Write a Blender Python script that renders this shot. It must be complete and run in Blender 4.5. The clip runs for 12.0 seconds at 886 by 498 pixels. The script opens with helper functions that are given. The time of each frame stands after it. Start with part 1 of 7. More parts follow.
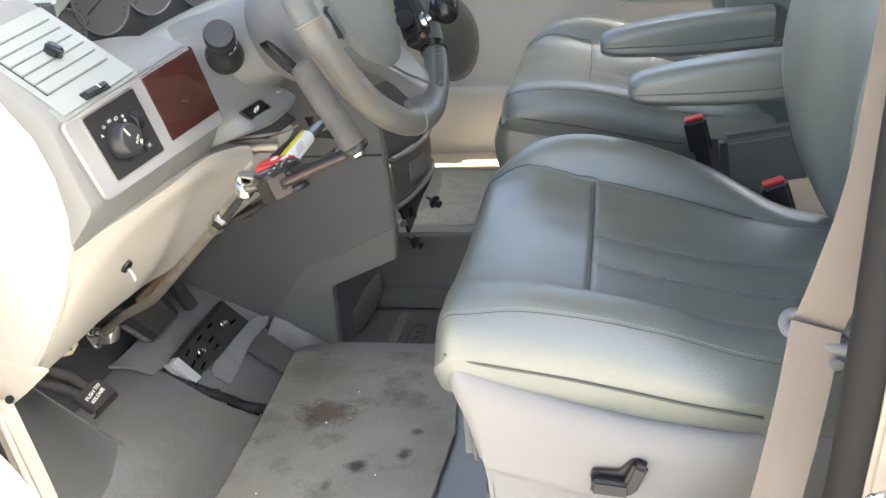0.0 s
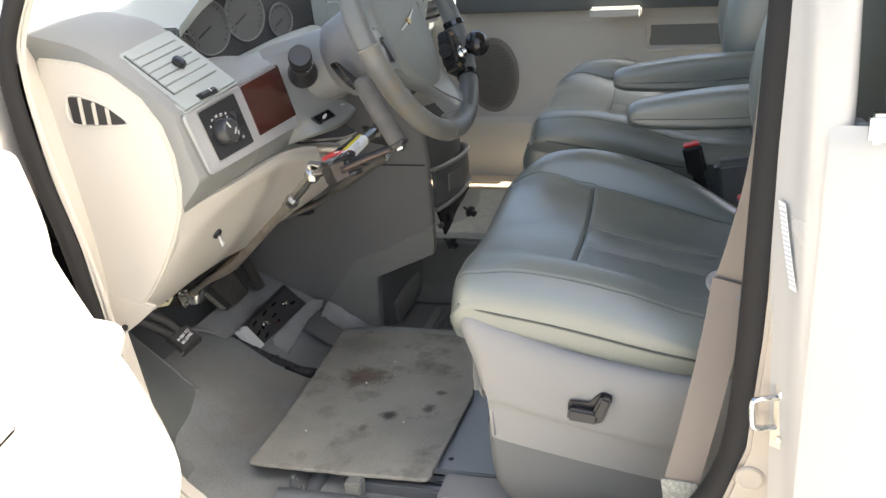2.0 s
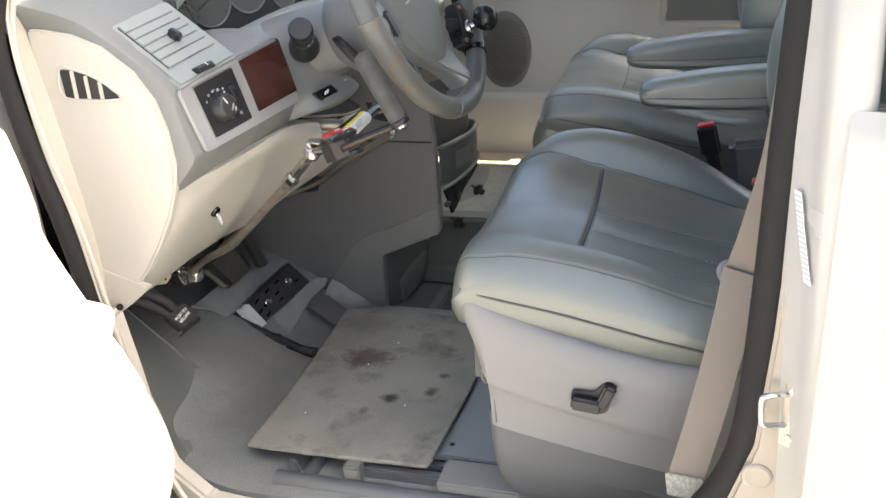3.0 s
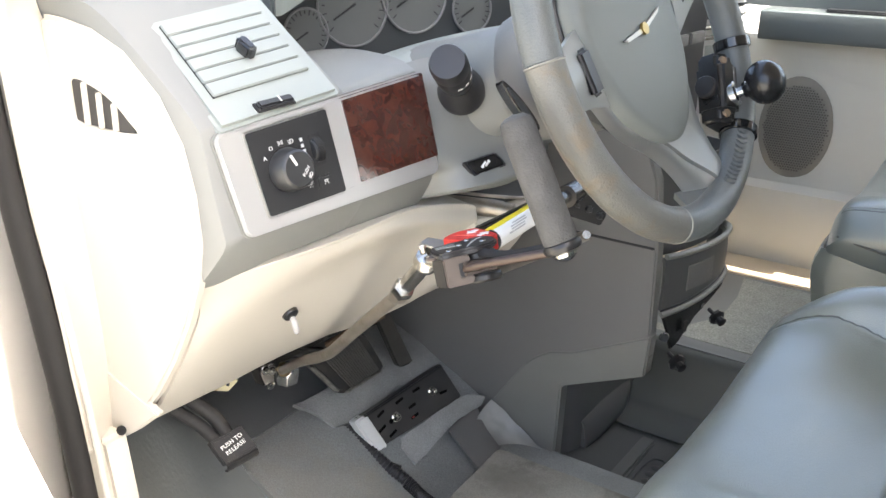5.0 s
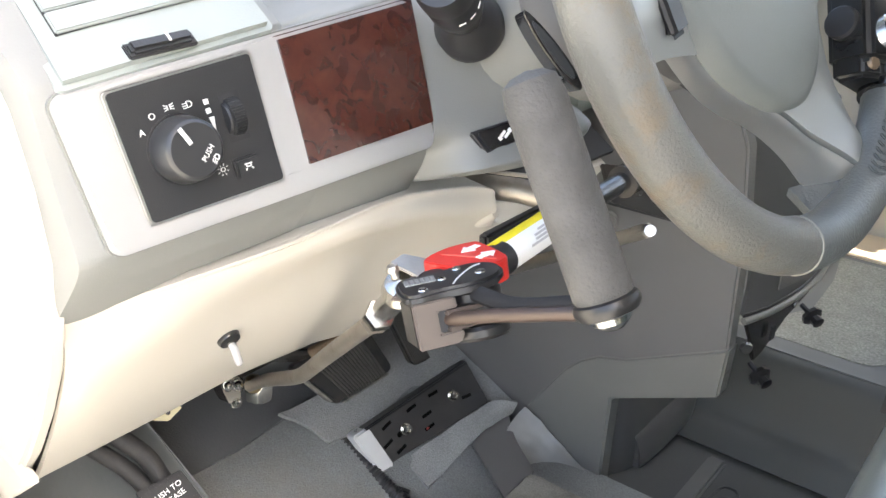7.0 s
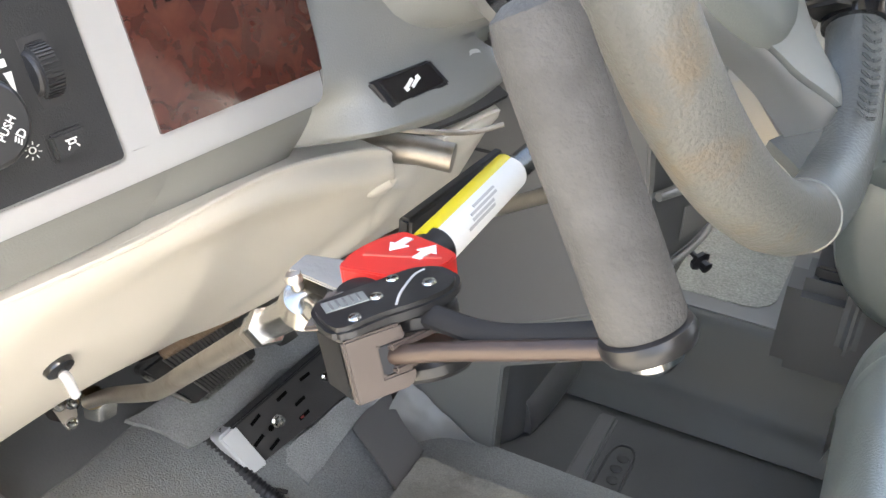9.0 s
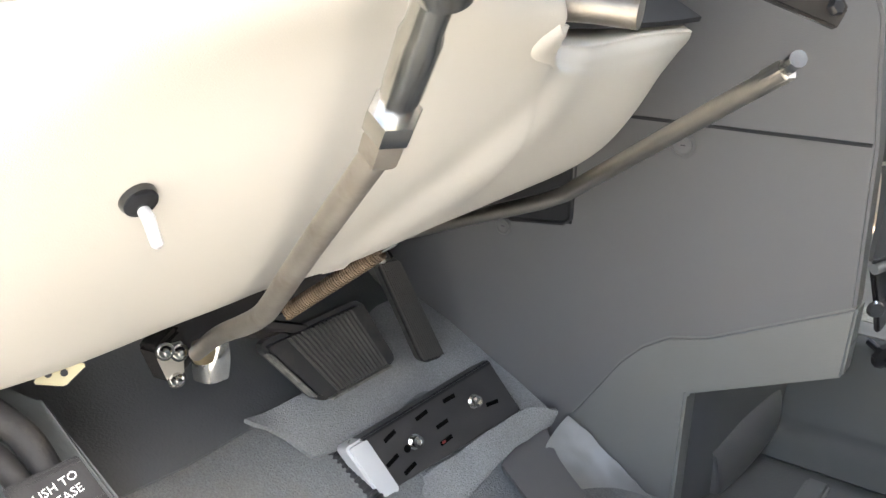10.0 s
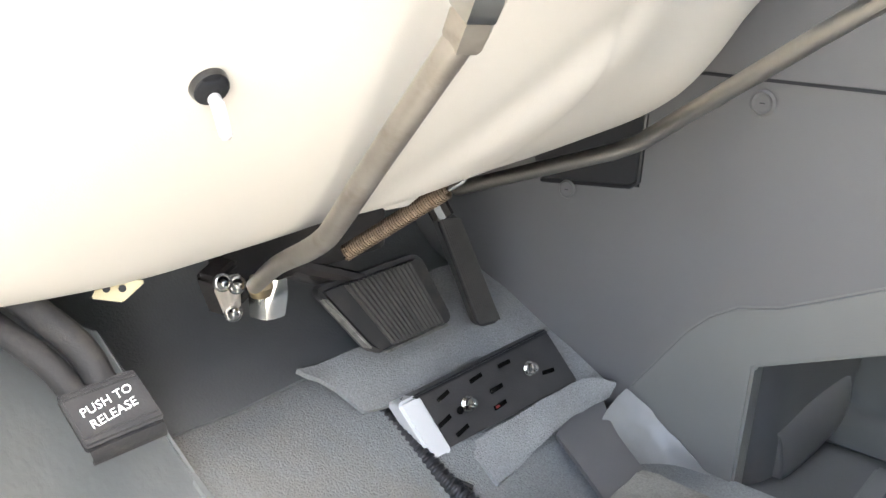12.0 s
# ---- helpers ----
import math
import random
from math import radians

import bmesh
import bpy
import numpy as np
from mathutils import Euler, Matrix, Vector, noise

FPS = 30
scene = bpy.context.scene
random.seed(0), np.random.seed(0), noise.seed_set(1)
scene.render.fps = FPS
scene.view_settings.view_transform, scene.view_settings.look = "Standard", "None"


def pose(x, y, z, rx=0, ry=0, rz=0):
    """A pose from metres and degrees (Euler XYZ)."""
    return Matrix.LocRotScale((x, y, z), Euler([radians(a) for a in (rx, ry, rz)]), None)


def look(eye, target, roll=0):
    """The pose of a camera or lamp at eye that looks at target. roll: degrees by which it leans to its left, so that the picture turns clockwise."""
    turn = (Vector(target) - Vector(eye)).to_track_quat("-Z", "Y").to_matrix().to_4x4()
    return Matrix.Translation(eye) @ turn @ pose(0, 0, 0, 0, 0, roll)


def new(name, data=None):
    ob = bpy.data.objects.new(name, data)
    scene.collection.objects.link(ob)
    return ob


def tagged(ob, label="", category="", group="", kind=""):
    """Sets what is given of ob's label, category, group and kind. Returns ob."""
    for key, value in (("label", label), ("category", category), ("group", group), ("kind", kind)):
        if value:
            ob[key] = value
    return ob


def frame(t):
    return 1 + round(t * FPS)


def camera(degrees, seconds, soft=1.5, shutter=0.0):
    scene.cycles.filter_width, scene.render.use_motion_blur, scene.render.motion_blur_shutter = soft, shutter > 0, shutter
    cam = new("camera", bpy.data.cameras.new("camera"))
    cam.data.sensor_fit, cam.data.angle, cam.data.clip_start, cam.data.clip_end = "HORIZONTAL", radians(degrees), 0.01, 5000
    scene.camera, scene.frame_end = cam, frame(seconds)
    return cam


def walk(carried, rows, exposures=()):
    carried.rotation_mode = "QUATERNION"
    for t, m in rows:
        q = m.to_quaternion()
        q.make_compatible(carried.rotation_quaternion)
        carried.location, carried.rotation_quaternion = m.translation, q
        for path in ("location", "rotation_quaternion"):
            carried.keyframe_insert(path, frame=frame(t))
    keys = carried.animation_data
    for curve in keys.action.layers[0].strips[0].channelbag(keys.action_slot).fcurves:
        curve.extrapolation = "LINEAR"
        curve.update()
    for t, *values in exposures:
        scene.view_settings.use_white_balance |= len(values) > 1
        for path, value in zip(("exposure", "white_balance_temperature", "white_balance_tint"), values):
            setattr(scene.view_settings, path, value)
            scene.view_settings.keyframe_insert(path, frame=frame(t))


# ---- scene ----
cam = camera(53.8, 12.0)
PATH = [
    (0, (0.002, 0.026, 1.016), (-0.391, 1.804, 0.187), -5.1),
    (0.5, (0.048, -0.114, 1.047), (-0.426, 1.684, 0.311), -3.4),
    (1, (0.101, -0.229, 1.059), (-0.443, 1.576, 0.391), -3.2),
    (1.5, (0.106, -0.27, 1.053), (-0.416, 1.537, 0.373), -3.2),
    (2, (0.118, -0.277, 1.045), (-0.396, 1.512, 0.313), -3.7),
    (2.5, (0.125, -0.271, 1.041), (-0.39, 1.5, 0.268), -3.9),
    (2.7, (0.126, -0.264, 1.042), (-0.4, 1.499, 0.256), -3.8),
    (4.3, (0.022, 0.09, 1.021), (-0.682, 1.792, 0.24), 2.4),
    (4.5, (0.003, 0.141, 1.011), (-0.781, 1.808, 0.233), 3.5),
    (5, (0.004, 0.346, 0.956), (-1.058, 1.892, 0.261), 1.1),
    (5.5, (-0.012, 0.51, 0.896), (-1.211, 1.934, 0.165), 0.8),
    (6, (-0.028, 0.544, 0.866), (-1.259, 1.971, 0.196), 0.9),
    (6.5, (-0.055, 0.582, 0.888), (-1.225, 2.04, 0.178), 0.6),
    (7, (-0.13, 0.624, 0.905), (-1.265, 2.044, 0.071), 0.8),
    (7.5, (-0.205, 0.669, 0.899), (-1.036, 2.24, -0.019), 2.3),
    (7.7, (-0.224, 0.689, 0.889), (-0.996, 2.269, -0.064), 2.5),
    (9.3, (-0.258, 0.720, 0.851), (-1.056, 2.296, -0.086), 3.2),
    (9.5, (-0.266, 0.729, 0.801), (-1.157, 2.294, -0.066), 2.4),
    (10, (-0.281, 0.765, 0.651), (-1.444, 2.257, 0.004), 0.1),
    (10.5, (-0.284, 0.768, 0.595), (-1.526, 2.223, 0.011), 0.6),
    (11, (-0.286, 0.767, 0.591), (-1.548, 2.209, 0.018), 0.9),
    (11.5, (-0.293, 0.763, 0.593), (-1.55, 2.197, -0.01), 1.0),
    (12, (-0.297, 0.761, 0.595), (-1.543, 2.189, -0.042), 1.4),
]
EXPOSURES = [(0.0, 2.80, 6950, 8), (1.0, 2.42, 6950, 8), (2.7, 2.22, 6950, 8), (4.5, 2.68, 6900, 8), (5.0, 2.92, 6850, 8), (6.5, 3.15, 6850, 8), (7.0, 3.15, 6850, 8), (7.5, 3.17, 6850, 8), (9.5, 3.26, 6880, 8), (10.0, 3.52, 6700, 8), (10.5, 3.75, 6550, 8), (12.0, 3.82, 6550, 8)]
walk(cam, [(t, look(eye, target, roll)) for t, eye, target, roll in PATH], EXPOSURES)

# ---- world, sun and exposure ----
world = bpy.data.worlds.new("world")
scene.world = world
world.use_nodes = True
wn = world.node_tree
sky = wn.nodes.new("ShaderNodeTexSky")
sky.sky_type, sky.sun_disc = "NISHITA", False
SUN_ELEVATION, SUN_TURN = 50.0, 90.0
sky.sun_elevation, sky.sun_rotation = radians(SUN_ELEVATION), radians(SUN_TURN)
sky.air_density, sky.dust_density, sky.ozone_density = 0.9, 4.5, 0.6
wn.links.new(sky.outputs["Color"], wn.nodes["Background"].inputs["Color"])
wn.nodes["Background"].inputs["Strength"].default_value = 0.14
sun = new("sun", bpy.data.lights.new("sun", "SUN"))
sun.data.energy, sun.data.angle, sun.data.color = 4.5, radians(0.6), (1.0, 0.95, 0.87)
az = radians(SUN_TURN)
toward_sun = Vector((math.sin(az) * math.cos(radians(SUN_ELEVATION)), math.cos(az) * math.cos(radians(SUN_ELEVATION)), math.sin(radians(SUN_ELEVATION))))
sun.matrix_world = look(toward_sun * 30, (0, 0, 0))


# ---- materials ----
def material(name, color, rough=0.5, metal=0.0, spec=0.5, vary=0.12, scale=6.0, grain=0.0, grain_size=400.0, wear=None, wear_amount=0.0, wear_scale=9.0, coat=0.0, fleck=0.0, coat_rough=0.08):
    """A surface with broad tone variation, fine grain relief, and stains or wear of a second colour."""
    m = bpy.data.materials.new(name)
    m.use_nodes = True
    nt = m.node_tree
    b = nt.nodes["Principled BSDF"]
    b.inputs["Roughness"].default_value, b.inputs["Metallic"].default_value = rough, metal
    b.inputs["Specular IOR Level"].default_value, b.inputs["Coat Weight"].default_value, b.inputs["Coat Roughness"].default_value = spec, coat, coat_rough
    tc = nt.nodes.new("ShaderNodeTexCoord")
    n1 = nt.nodes.new("ShaderNodeTexNoise")
    n1.inputs["Scale"].default_value, n1.inputs["Detail"].default_value = scale, 5.0
    nt.links.new(tc.outputs["Object"], n1.inputs["Vector"])
    ramp = nt.nodes.new("ShaderNodeMapRange")
    ramp.inputs["From Min"].default_value, ramp.inputs["From Max"].default_value = 0.25, 0.75
    ramp.inputs["To Min"].default_value, ramp.inputs["To Max"].default_value = 1 - vary, 1 + vary
    nt.links.new(n1.outputs["Fac"], ramp.inputs["Value"])
    mul = nt.nodes.new("ShaderNodeVectorMath")
    mul.operation = "SCALE"
    mul.inputs[0].default_value = color
    nt.links.new(ramp.outputs["Result"], mul.inputs["Scale"])
    out = mul.outputs["Vector"]
    if wear:
        n2 = nt.nodes.new("ShaderNodeTexNoise")
        n2.inputs["Scale"].default_value, n2.inputs["Detail"].default_value, n2.inputs["Roughness"].default_value = wear_scale, 7.0, 0.65
        nt.links.new(tc.outputs["Object"], n2.inputs["Vector"])
        r2 = nt.nodes.new("ShaderNodeMapRange")
        r2.inputs["From Min"].default_value, r2.inputs["From Max"].default_value = 0.52, 0.68
        r2.inputs["To Max"].default_value = wear_amount
        nt.links.new(n2.outputs["Fac"], r2.inputs["Value"])
        mix = nt.nodes.new("ShaderNodeMix")
        mix.data_type = "RGBA"
        nt.links.new(r2.outputs["Result"], mix.inputs["Factor"])
        nt.links.new(out, mix.inputs["A"])
        mix.inputs["B"].default_value = (*wear, 1)
        out = mix.outputs["Result"]
    if fleck:
        n4 = nt.nodes.new("ShaderNodeTexNoise")
        n4.inputs["Scale"].default_value, n4.inputs["Detail"].default_value, n4.inputs["Roughness"].default_value = grain_size * 0.8, 3.0, 0.7
        nt.links.new(tc.outputs["Object"], n4.inputs["Vector"])
        r4 = nt.nodes.new("ShaderNodeMapRange")
        r4.inputs["From Min"].default_value, r4.inputs["From Max"].default_value = 0.3, 0.7
        r4.inputs["To Min"].default_value, r4.inputs["To Max"].default_value = 1 - fleck, 1 + fleck
        nt.links.new(n4.outputs["Fac"], r4.inputs["Value"])
        m4 = nt.nodes.new("ShaderNodeVectorMath")
        m4.operation = "SCALE"
        nt.links.new(out, m4.inputs[0])
        nt.links.new(r4.outputs["Result"], m4.inputs["Scale"])
        out = m4.outputs["Vector"]
    nt.links.new(out, b.inputs["Base Color"])
    rr = nt.nodes.new("ShaderNodeMapRange")
    rr.inputs["To Min"].default_value, rr.inputs["To Max"].default_value = max(0.03, rough - 0.08), min(1, rough + 0.08)
    nt.links.new(n1.outputs["Fac"], rr.inputs["Value"])
    nt.links.new(rr.outputs["Result"], b.inputs["Roughness"])
    if grain:
        n3 = nt.nodes.new("ShaderNodeTexNoise")
        n3.inputs["Scale"].default_value, n3.inputs["Detail"].default_value = grain_size, 3.0
        nt.links.new(tc.outputs["Object"], n3.inputs["Vector"])
        bump = nt.nodes.new("ShaderNodeBump")
        bump.inputs["Strength"].default_value, bump.inputs["Distance"].default_value = grain, 0.002
        nt.links.new(n3.outputs["Fac"], bump.inputs["Height"])
        nt.links.new(bump.outputs["Normal"], b.inputs["Normal"])
    return m


def soil(m, centre, size, color, amount, noise_scale=45.0, rag=0.9):
    """A soft ragged stain of its own colour at a place on a material."""
    nt = m.node_tree
    b = nt.nodes["Principled BSDF"]
    old = b.inputs["Base Color"].links[0].from_socket
    tc = nt.nodes.new("ShaderNodeTexCoord")
    mp = nt.nodes.new("ShaderNodeVectorMath")
    mp.operation = "SUBTRACT"
    mp.inputs[1].default_value = centre
    nt.links.new(tc.outputs["Object"], mp.inputs[0])
    sc = nt.nodes.new("ShaderNodeVectorMath")
    sc.operation = "DIVIDE"
    sc.inputs[1].default_value = size
    nt.links.new(mp.outputs["Vector"], sc.inputs[0])
    ln = nt.nodes.new("ShaderNodeVectorMath")
    ln.operation = "LENGTH"
    nt.links.new(sc.outputs["Vector"], ln.inputs[0])
    nz = nt.nodes.new("ShaderNodeTexNoise")
    nz.inputs["Scale"].default_value, nz.inputs["Detail"].default_value, nz.inputs["Roughness"].default_value = noise_scale, 6.0, 0.7
    nt.links.new(tc.outputs["Object"], nz.inputs["Vector"])
    ad = nt.nodes.new("ShaderNodeMath")
    ad.operation = "MULTIPLY_ADD"
    nt.links.new(nz.outputs["Fac"], ad.inputs[0])
    ad.inputs[1].default_value = rag * 2
    nt.links.new(ln.outputs["Value"], ad.inputs[2])
    mr = nt.nodes.new("ShaderNodeMapRange")
    mr.inputs["From Min"].default_value, mr.inputs["From Max"].default_value = rag + 0.45, rag + 1.1
    mr.inputs["To Min"].default_value, mr.inputs["To Max"].default_value = amount, 0.0
    nt.links.new(ad.outputs["Value"], mr.inputs["Value"])
    mx = nt.nodes.new("ShaderNodeMix")
    mx.data_type = "RGBA"
    nt.links.new(mr.outputs["Result"], mx.inputs["Factor"])
    nt.links.new(old, mx.inputs["A"])
    mx.inputs["B"].default_value = (*color, 1)
    nt.links.new(mx.outputs["Result"], b.inputs["Base Color"])


def burl_wood():
    """Glossy dark red burl: warped noise between deep red-brown and orange-brown."""
    m = material("burl_wood", (0.1, 0.02, 0.012), rough=0.18, vary=0.1, coat=0.6)
    nt = m.node_tree
    b = nt.nodes["Principled BSDF"]
    tc = nt.nodes.new("ShaderNodeTexCoord")
    n = nt.nodes.new("ShaderNodeTexNoise")
    n.inputs["Scale"].default_value, n.inputs["Detail"].default_value, n.inputs["Distortion"].default_value = 75.0, 10.0, 1.1
    nt.links.new(tc.outputs["Object"], n.inputs["Vector"])
    r = nt.nodes.new("ShaderNodeValToRGB")
    r.color_ramp.elements[0].position, r.color_ramp.elements[0].color = 0.28, (0.032, 0.0098, 0.0075, 1)
    r.color_ramp.elements[1].position, r.color_ramp.elements[1].color = 0.82, (0.076, 0.026, 0.018, 1)
    mid = r.color_ramp.elements.new(0.5)
    mid.color = (0.050, 0.0165, 0.0125, 1)
    nt.links.new(n.outputs["Fac"], r.inputs["Fac"])
    nt.links.new(r.outputs["Color"], b.inputs["Base Color"])
    return m


LEATHER = material("grey_leather", (0.124, 0.141, 0.129), rough=0.36, spec=1.0, vary=0.08, scale=7, grain=0.35, grain_size=620, coat=0.9, coat_rough=0.33)
LEATHER_DARK = material("leather_piping", (0.07, 0.075, 0.07), rough=0.5, vary=0.05)
GUIDE = material("grey_guide_plastic", (0.16, 0.16, 0.165), rough=0.45, vary=0.05)
LEATHER_LIGHT = material("grey_leather_side", (0.205, 0.20, 0.178), rough=0.45, vary=0.06, scale=5, grain=0.2, grain_size=650)
SHROUD = material("silver_grey_plastic", (0.200, 0.200, 0.202), rough=0.5, vary=0.04, grain=0.12, grain_size=900)
SHROUD_DARK = material("slate_plastic", (0.102, 0.108, 0.112), rough=0.55, vary=0.06, grain=0.15, grain_size=900)
CREAM = material("cream_plastic", (0.485, 0.459, 0.409), rough=0.5, vary=0.03, scale=3, grain=0.12, grain_size=1100)
CREAM_PAINT = material("cream_body_paint", (0.37, 0.32, 0.262), rough=0.3, vary=0.03, coat=0.3)
WHITE_PAINT = material("pearl_white_paint", (0.42, 0.41, 0.39), rough=0.25, vary=0.02, coat=0.5)
DASH = material("grey_dash_plastic", (0.178, 0.182, 0.178), rough=0.5, vary=0.04, grain=0.15, grain_size=900)
DASH_GREEN = material("grey_green_plastic", (0.25, 0.275, 0.265), rough=0.5, vary=0.04, grain=0.15, grain_size=900)
SILVER = material("silver_trim", (0.48, 0.485, 0.49), rough=0.36, metal=0.55, vary=0.03)
STACK = material("graphite_plastic", (0.141, 0.140, 0.138), rough=0.52, vary=0.06, grain=0.2, grain_size=900)
STACK_LOW = material("graphite_lower_plastic", (0.165, 0.168, 0.160), rough=0.4, vary=0.08, grain=0.2, grain_size=900)
BLACK = material("black_plastic", (0.018, 0.018, 0.02), rough=0.38, vary=0.15)
BIN = material("dark_bin_plastic", (0.078, 0.08, 0.08), rough=0.42, vary=0.08)
SLATE = material("slate_armrest", (0.07, 0.082, 0.085), rough=0.45, vary=0.06, grain=0.15, grain_size=800)
RUBBER_FLOOR = material("dark_rubber_floor", (0.042, 0.045, 0.046), rough=0.55, vary=0.12, scale=9, grain=0.2, grain_size=300)
BLACK_GLOSS = material("black_gloss", (0.012, 0.012, 0.013), rough=0.12, vary=0.1, coat=0.5)
RUBBER = material("black_rubber_seal", (0.016, 0.0155, 0.016), rough=0.7, spec=0.25, vary=0.1, grain=0.1, grain_size=500)
# near-black that puts the shade of hollows, gaps and openings into the colour
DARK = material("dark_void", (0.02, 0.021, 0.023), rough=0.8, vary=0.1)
CARPET = material("dark_grey_carpet", (0.218, 0.229, 0.230), rough=0.95, spec=0.1, vary=0.16, scale=7, grain=0.9, grain_size=480, fleck=0.18, wear=(0.235, 0.232, 0.218), wear_amount=0.4, wear_scale=6)
CARPET_CLEAN = material("grey_carpet", (0.275, 0.281, 0.279), rough=0.95, spec=0.1, vary=0.15, scale=14, grain=0.9, grain_size=560, fleck=0.2)
CARPET_LIGHT = material("light_grey_carpet", (0.31, 0.315, 0.285), rough=0.95, spec=0.1, vary=0.1, scale=30, grain=1.0, grain_size=300, fleck=0.3)
MAT_TOP = material("worn_grey_mat", (0.245, 0.241, 0.218), rough=0.85, spec=0.2, vary=0.15, scale=8, grain=0.6, grain_size=500, fleck=0.16, wear=(0.09, 0.08, 0.066), wear_amount=0.6, wear_scale=11)
STAIN = material("brown_stain", (0.115, 0.094, 0.075), rough=0.8, vary=0.3, scale=60)
STEEL = material("bare_steel", (0.46, 0.43, 0.38), rough=0.38, metal=1.0, vary=0.12, scale=30, grain=0.1, grain_size=300)
CHROME = material("chrome", (0.60, 0.60, 0.58), rough=0.17, metal=1.0, vary=0.05)
RUSTY = material("dull_spring_steel", (0.26, 0.19, 0.13), rough=0.5, metal=0.8, vary=0.3, scale=60)
BLACK_METAL = material("black_enamel_metal", (0.03, 0.027, 0.025), rough=0.25, vary=0.2, coat=0.3)
HEAD_BLACK = material("worn_black_paint", (0.014, 0.0135, 0.014), rough=0.32, spec=0.45, vary=0.25, scale=60, wear=(0.10, 0.09, 0.085), wear_amount=0.18, wear_scale=60)
LABEL_GREY = material("grey_foil_label", (0.22, 0.23, 0.22), rough=0.4, metal=0.4, vary=0.15)
ROD_STEEL = material("worn_rod_steel", (0.33, 0.30, 0.26), rough=0.46, metal=0.85, vary=0.2, scale=35, grain=0.12, grain_size=300, wear=(0.20, 0.16, 0.12), wear_amount=0.4, wear_scale=40)
SWITCH_GREY = material("switch_grey_plastic", (0.021, 0.022, 0.024), rough=0.36, spec=0.4, vary=0.06, grain=0.15, grain_size=1200)
KNOB_GREY = material("knob_grey", (0.026, 0.027, 0.029), rough=0.3, vary=0.05)
PRINT_WHITE = material("white_print", (0.60, 0.61, 0.60), rough=0.6, vary=0.05)
SPINNER_BLACK = material("glossy_black_casting", (0.012, 0.012, 0.012), rough=0.3, vary=0.15, scale=40)
SPINNER_BALL = material("black_resin_ball", (0.010, 0.010, 0.011), rough=0.22, vary=0.1)
# brown metal of the lever arm, with shade put into its colour
BROWN_METAL = material("brown_shaded_metal", (0.052, 0.035, 0.028), rough=0.36, metal=0.3, vary=0.1, scale=40)
ZINC = material("zinc_plated_steel", (0.48, 0.47, 0.44), rough=0.24, metal=1.0, vary=0.06, scale=60)
FACE_METAL = material("brown_bare_metal", (0.078, 0.062, 0.053), rough=0.45, metal=0.1, vary=0.08, scale=40)
SPOKE_SILVER = material("satin_spoke_silver", (0.46, 0.46, 0.45), rough=0.30, metal=0.85, vary=0.03)
SPOKE = material("grey_spoke_plastic", (0.27, 0.282, 0.275), rough=0.38, metal=0.15, vary=0.03)
AIRBAG = material("grey_airbag_vinyl", (0.155, 0.168, 0.163), rough=0.5, vary=0.04, grain=0.2, grain_size=800)
FOAM = material("grey_foam_grip", (0.055, 0.054, 0.052), rough=0.8, vary=0.3, scale=60, grain=0.45, grain_size=500, wear=(0.045, 0.042, 0.038), wear_amount=0.55, wear_scale=16)
RIM = material("grey_rim_leather", (0.122, 0.121, 0.110), rough=0.42, vary=0.10, scale=9, grain=0.4, grain_size=520, wear=(0.145, 0.112, 0.072), wear_amount=0.7, wear_scale=34)
RIM_LOW = material("grey_rim_leather_clean", (0.105, 0.112, 0.110), rough=0.4, vary=0.08, scale=8, grain=0.3, grain_size=500)
RED = material("red_plastic", (0.55, 0.025, 0.02), rough=0.35, vary=0.08)
YELLOW = material("yellow_label", (0.75, 0.62, 0.02), rough=0.45, vary=0.05)
WHITE = material("white_print", (0.8, 0.8, 0.79), rough=0.5, vary=0.04)
PRINT_GREY = material("grey_print", (0.45, 0.45, 0.46), rough=0.6, vary=0.1)
PEDAL = material("pedal_rubber", (0.026, 0.026, 0.026), rough=0.5, vary=0.2, scale=30, wear=(0.10, 0.088, 0.07), wear_amount=0.35, wear_scale=18)
WEB = material("tan_belt_webbing", (0.195, 0.165, 0.142), rough=0.7, vary=0.06, grain=0.4, grain_size=900)
PDOOR = material("taupe_door_plastic", (0.50, 0.487, 0.45), rough=0.55, vary=0.04, grain=0.15, grain_size=900)
# brown-grey door plastic, darkened to include the shadow low on the door
PDOOR_SHADED = material("brown_grey_shaded_plastic", (0.215, 0.19, 0.168), rough=0.6, vary=0.05, grain=0.15, grain_size=900)
SILL = material("tan_sill_plate", (0.55, 0.46, 0.34), rough=0.5, vary=0.06)
GAUGE = material("pale_gauge_face", (0.10, 0.104, 0.104), rough=0.5, vary=0.05)
ASPHALT = material("pale_concrete", (0.36, 0.35, 0.33), rough=0.9, vary=0.15, scale=1.5, grain=0.5, grain_size=80)
WOOD = burl_wood()
for at, wide, tone, much in (((-0.515, 1.262, 0.113), (0.058, 0.042, 0.05), (0.105, 0.078, 0.058), 0.85), ((-0.53, 1.235, 0.113), (0.02, 0.03, 0.05), (0.075, 0.055, 0.042), 0.6), ((-0.416, 1.120, 0.113), (0.020, 0.017, 0.05), (0.04, 0.038, 0.036), 0.9),
                             ((-0.345, 1.155, 0.113), (0.014, 0.017, 0.05), (0.05, 0.047, 0.043), 0.8), ((-0.335, 1.22, 0.113), (0.013, 0.011, 0.05), (0.06, 0.056, 0.05), 0.7), ((-0.455, 1.07, 0.113), (0.010, 0.016, 0.05), (0.10, 0.085, 0.07), 0.7), ((-0.58, 1.40, 0.113), (0.07, 0.05, 0.05), (0.16, 0.15, 0.13), 0.6)):
    soil(MAT_TOP, at, wide, tone, much)
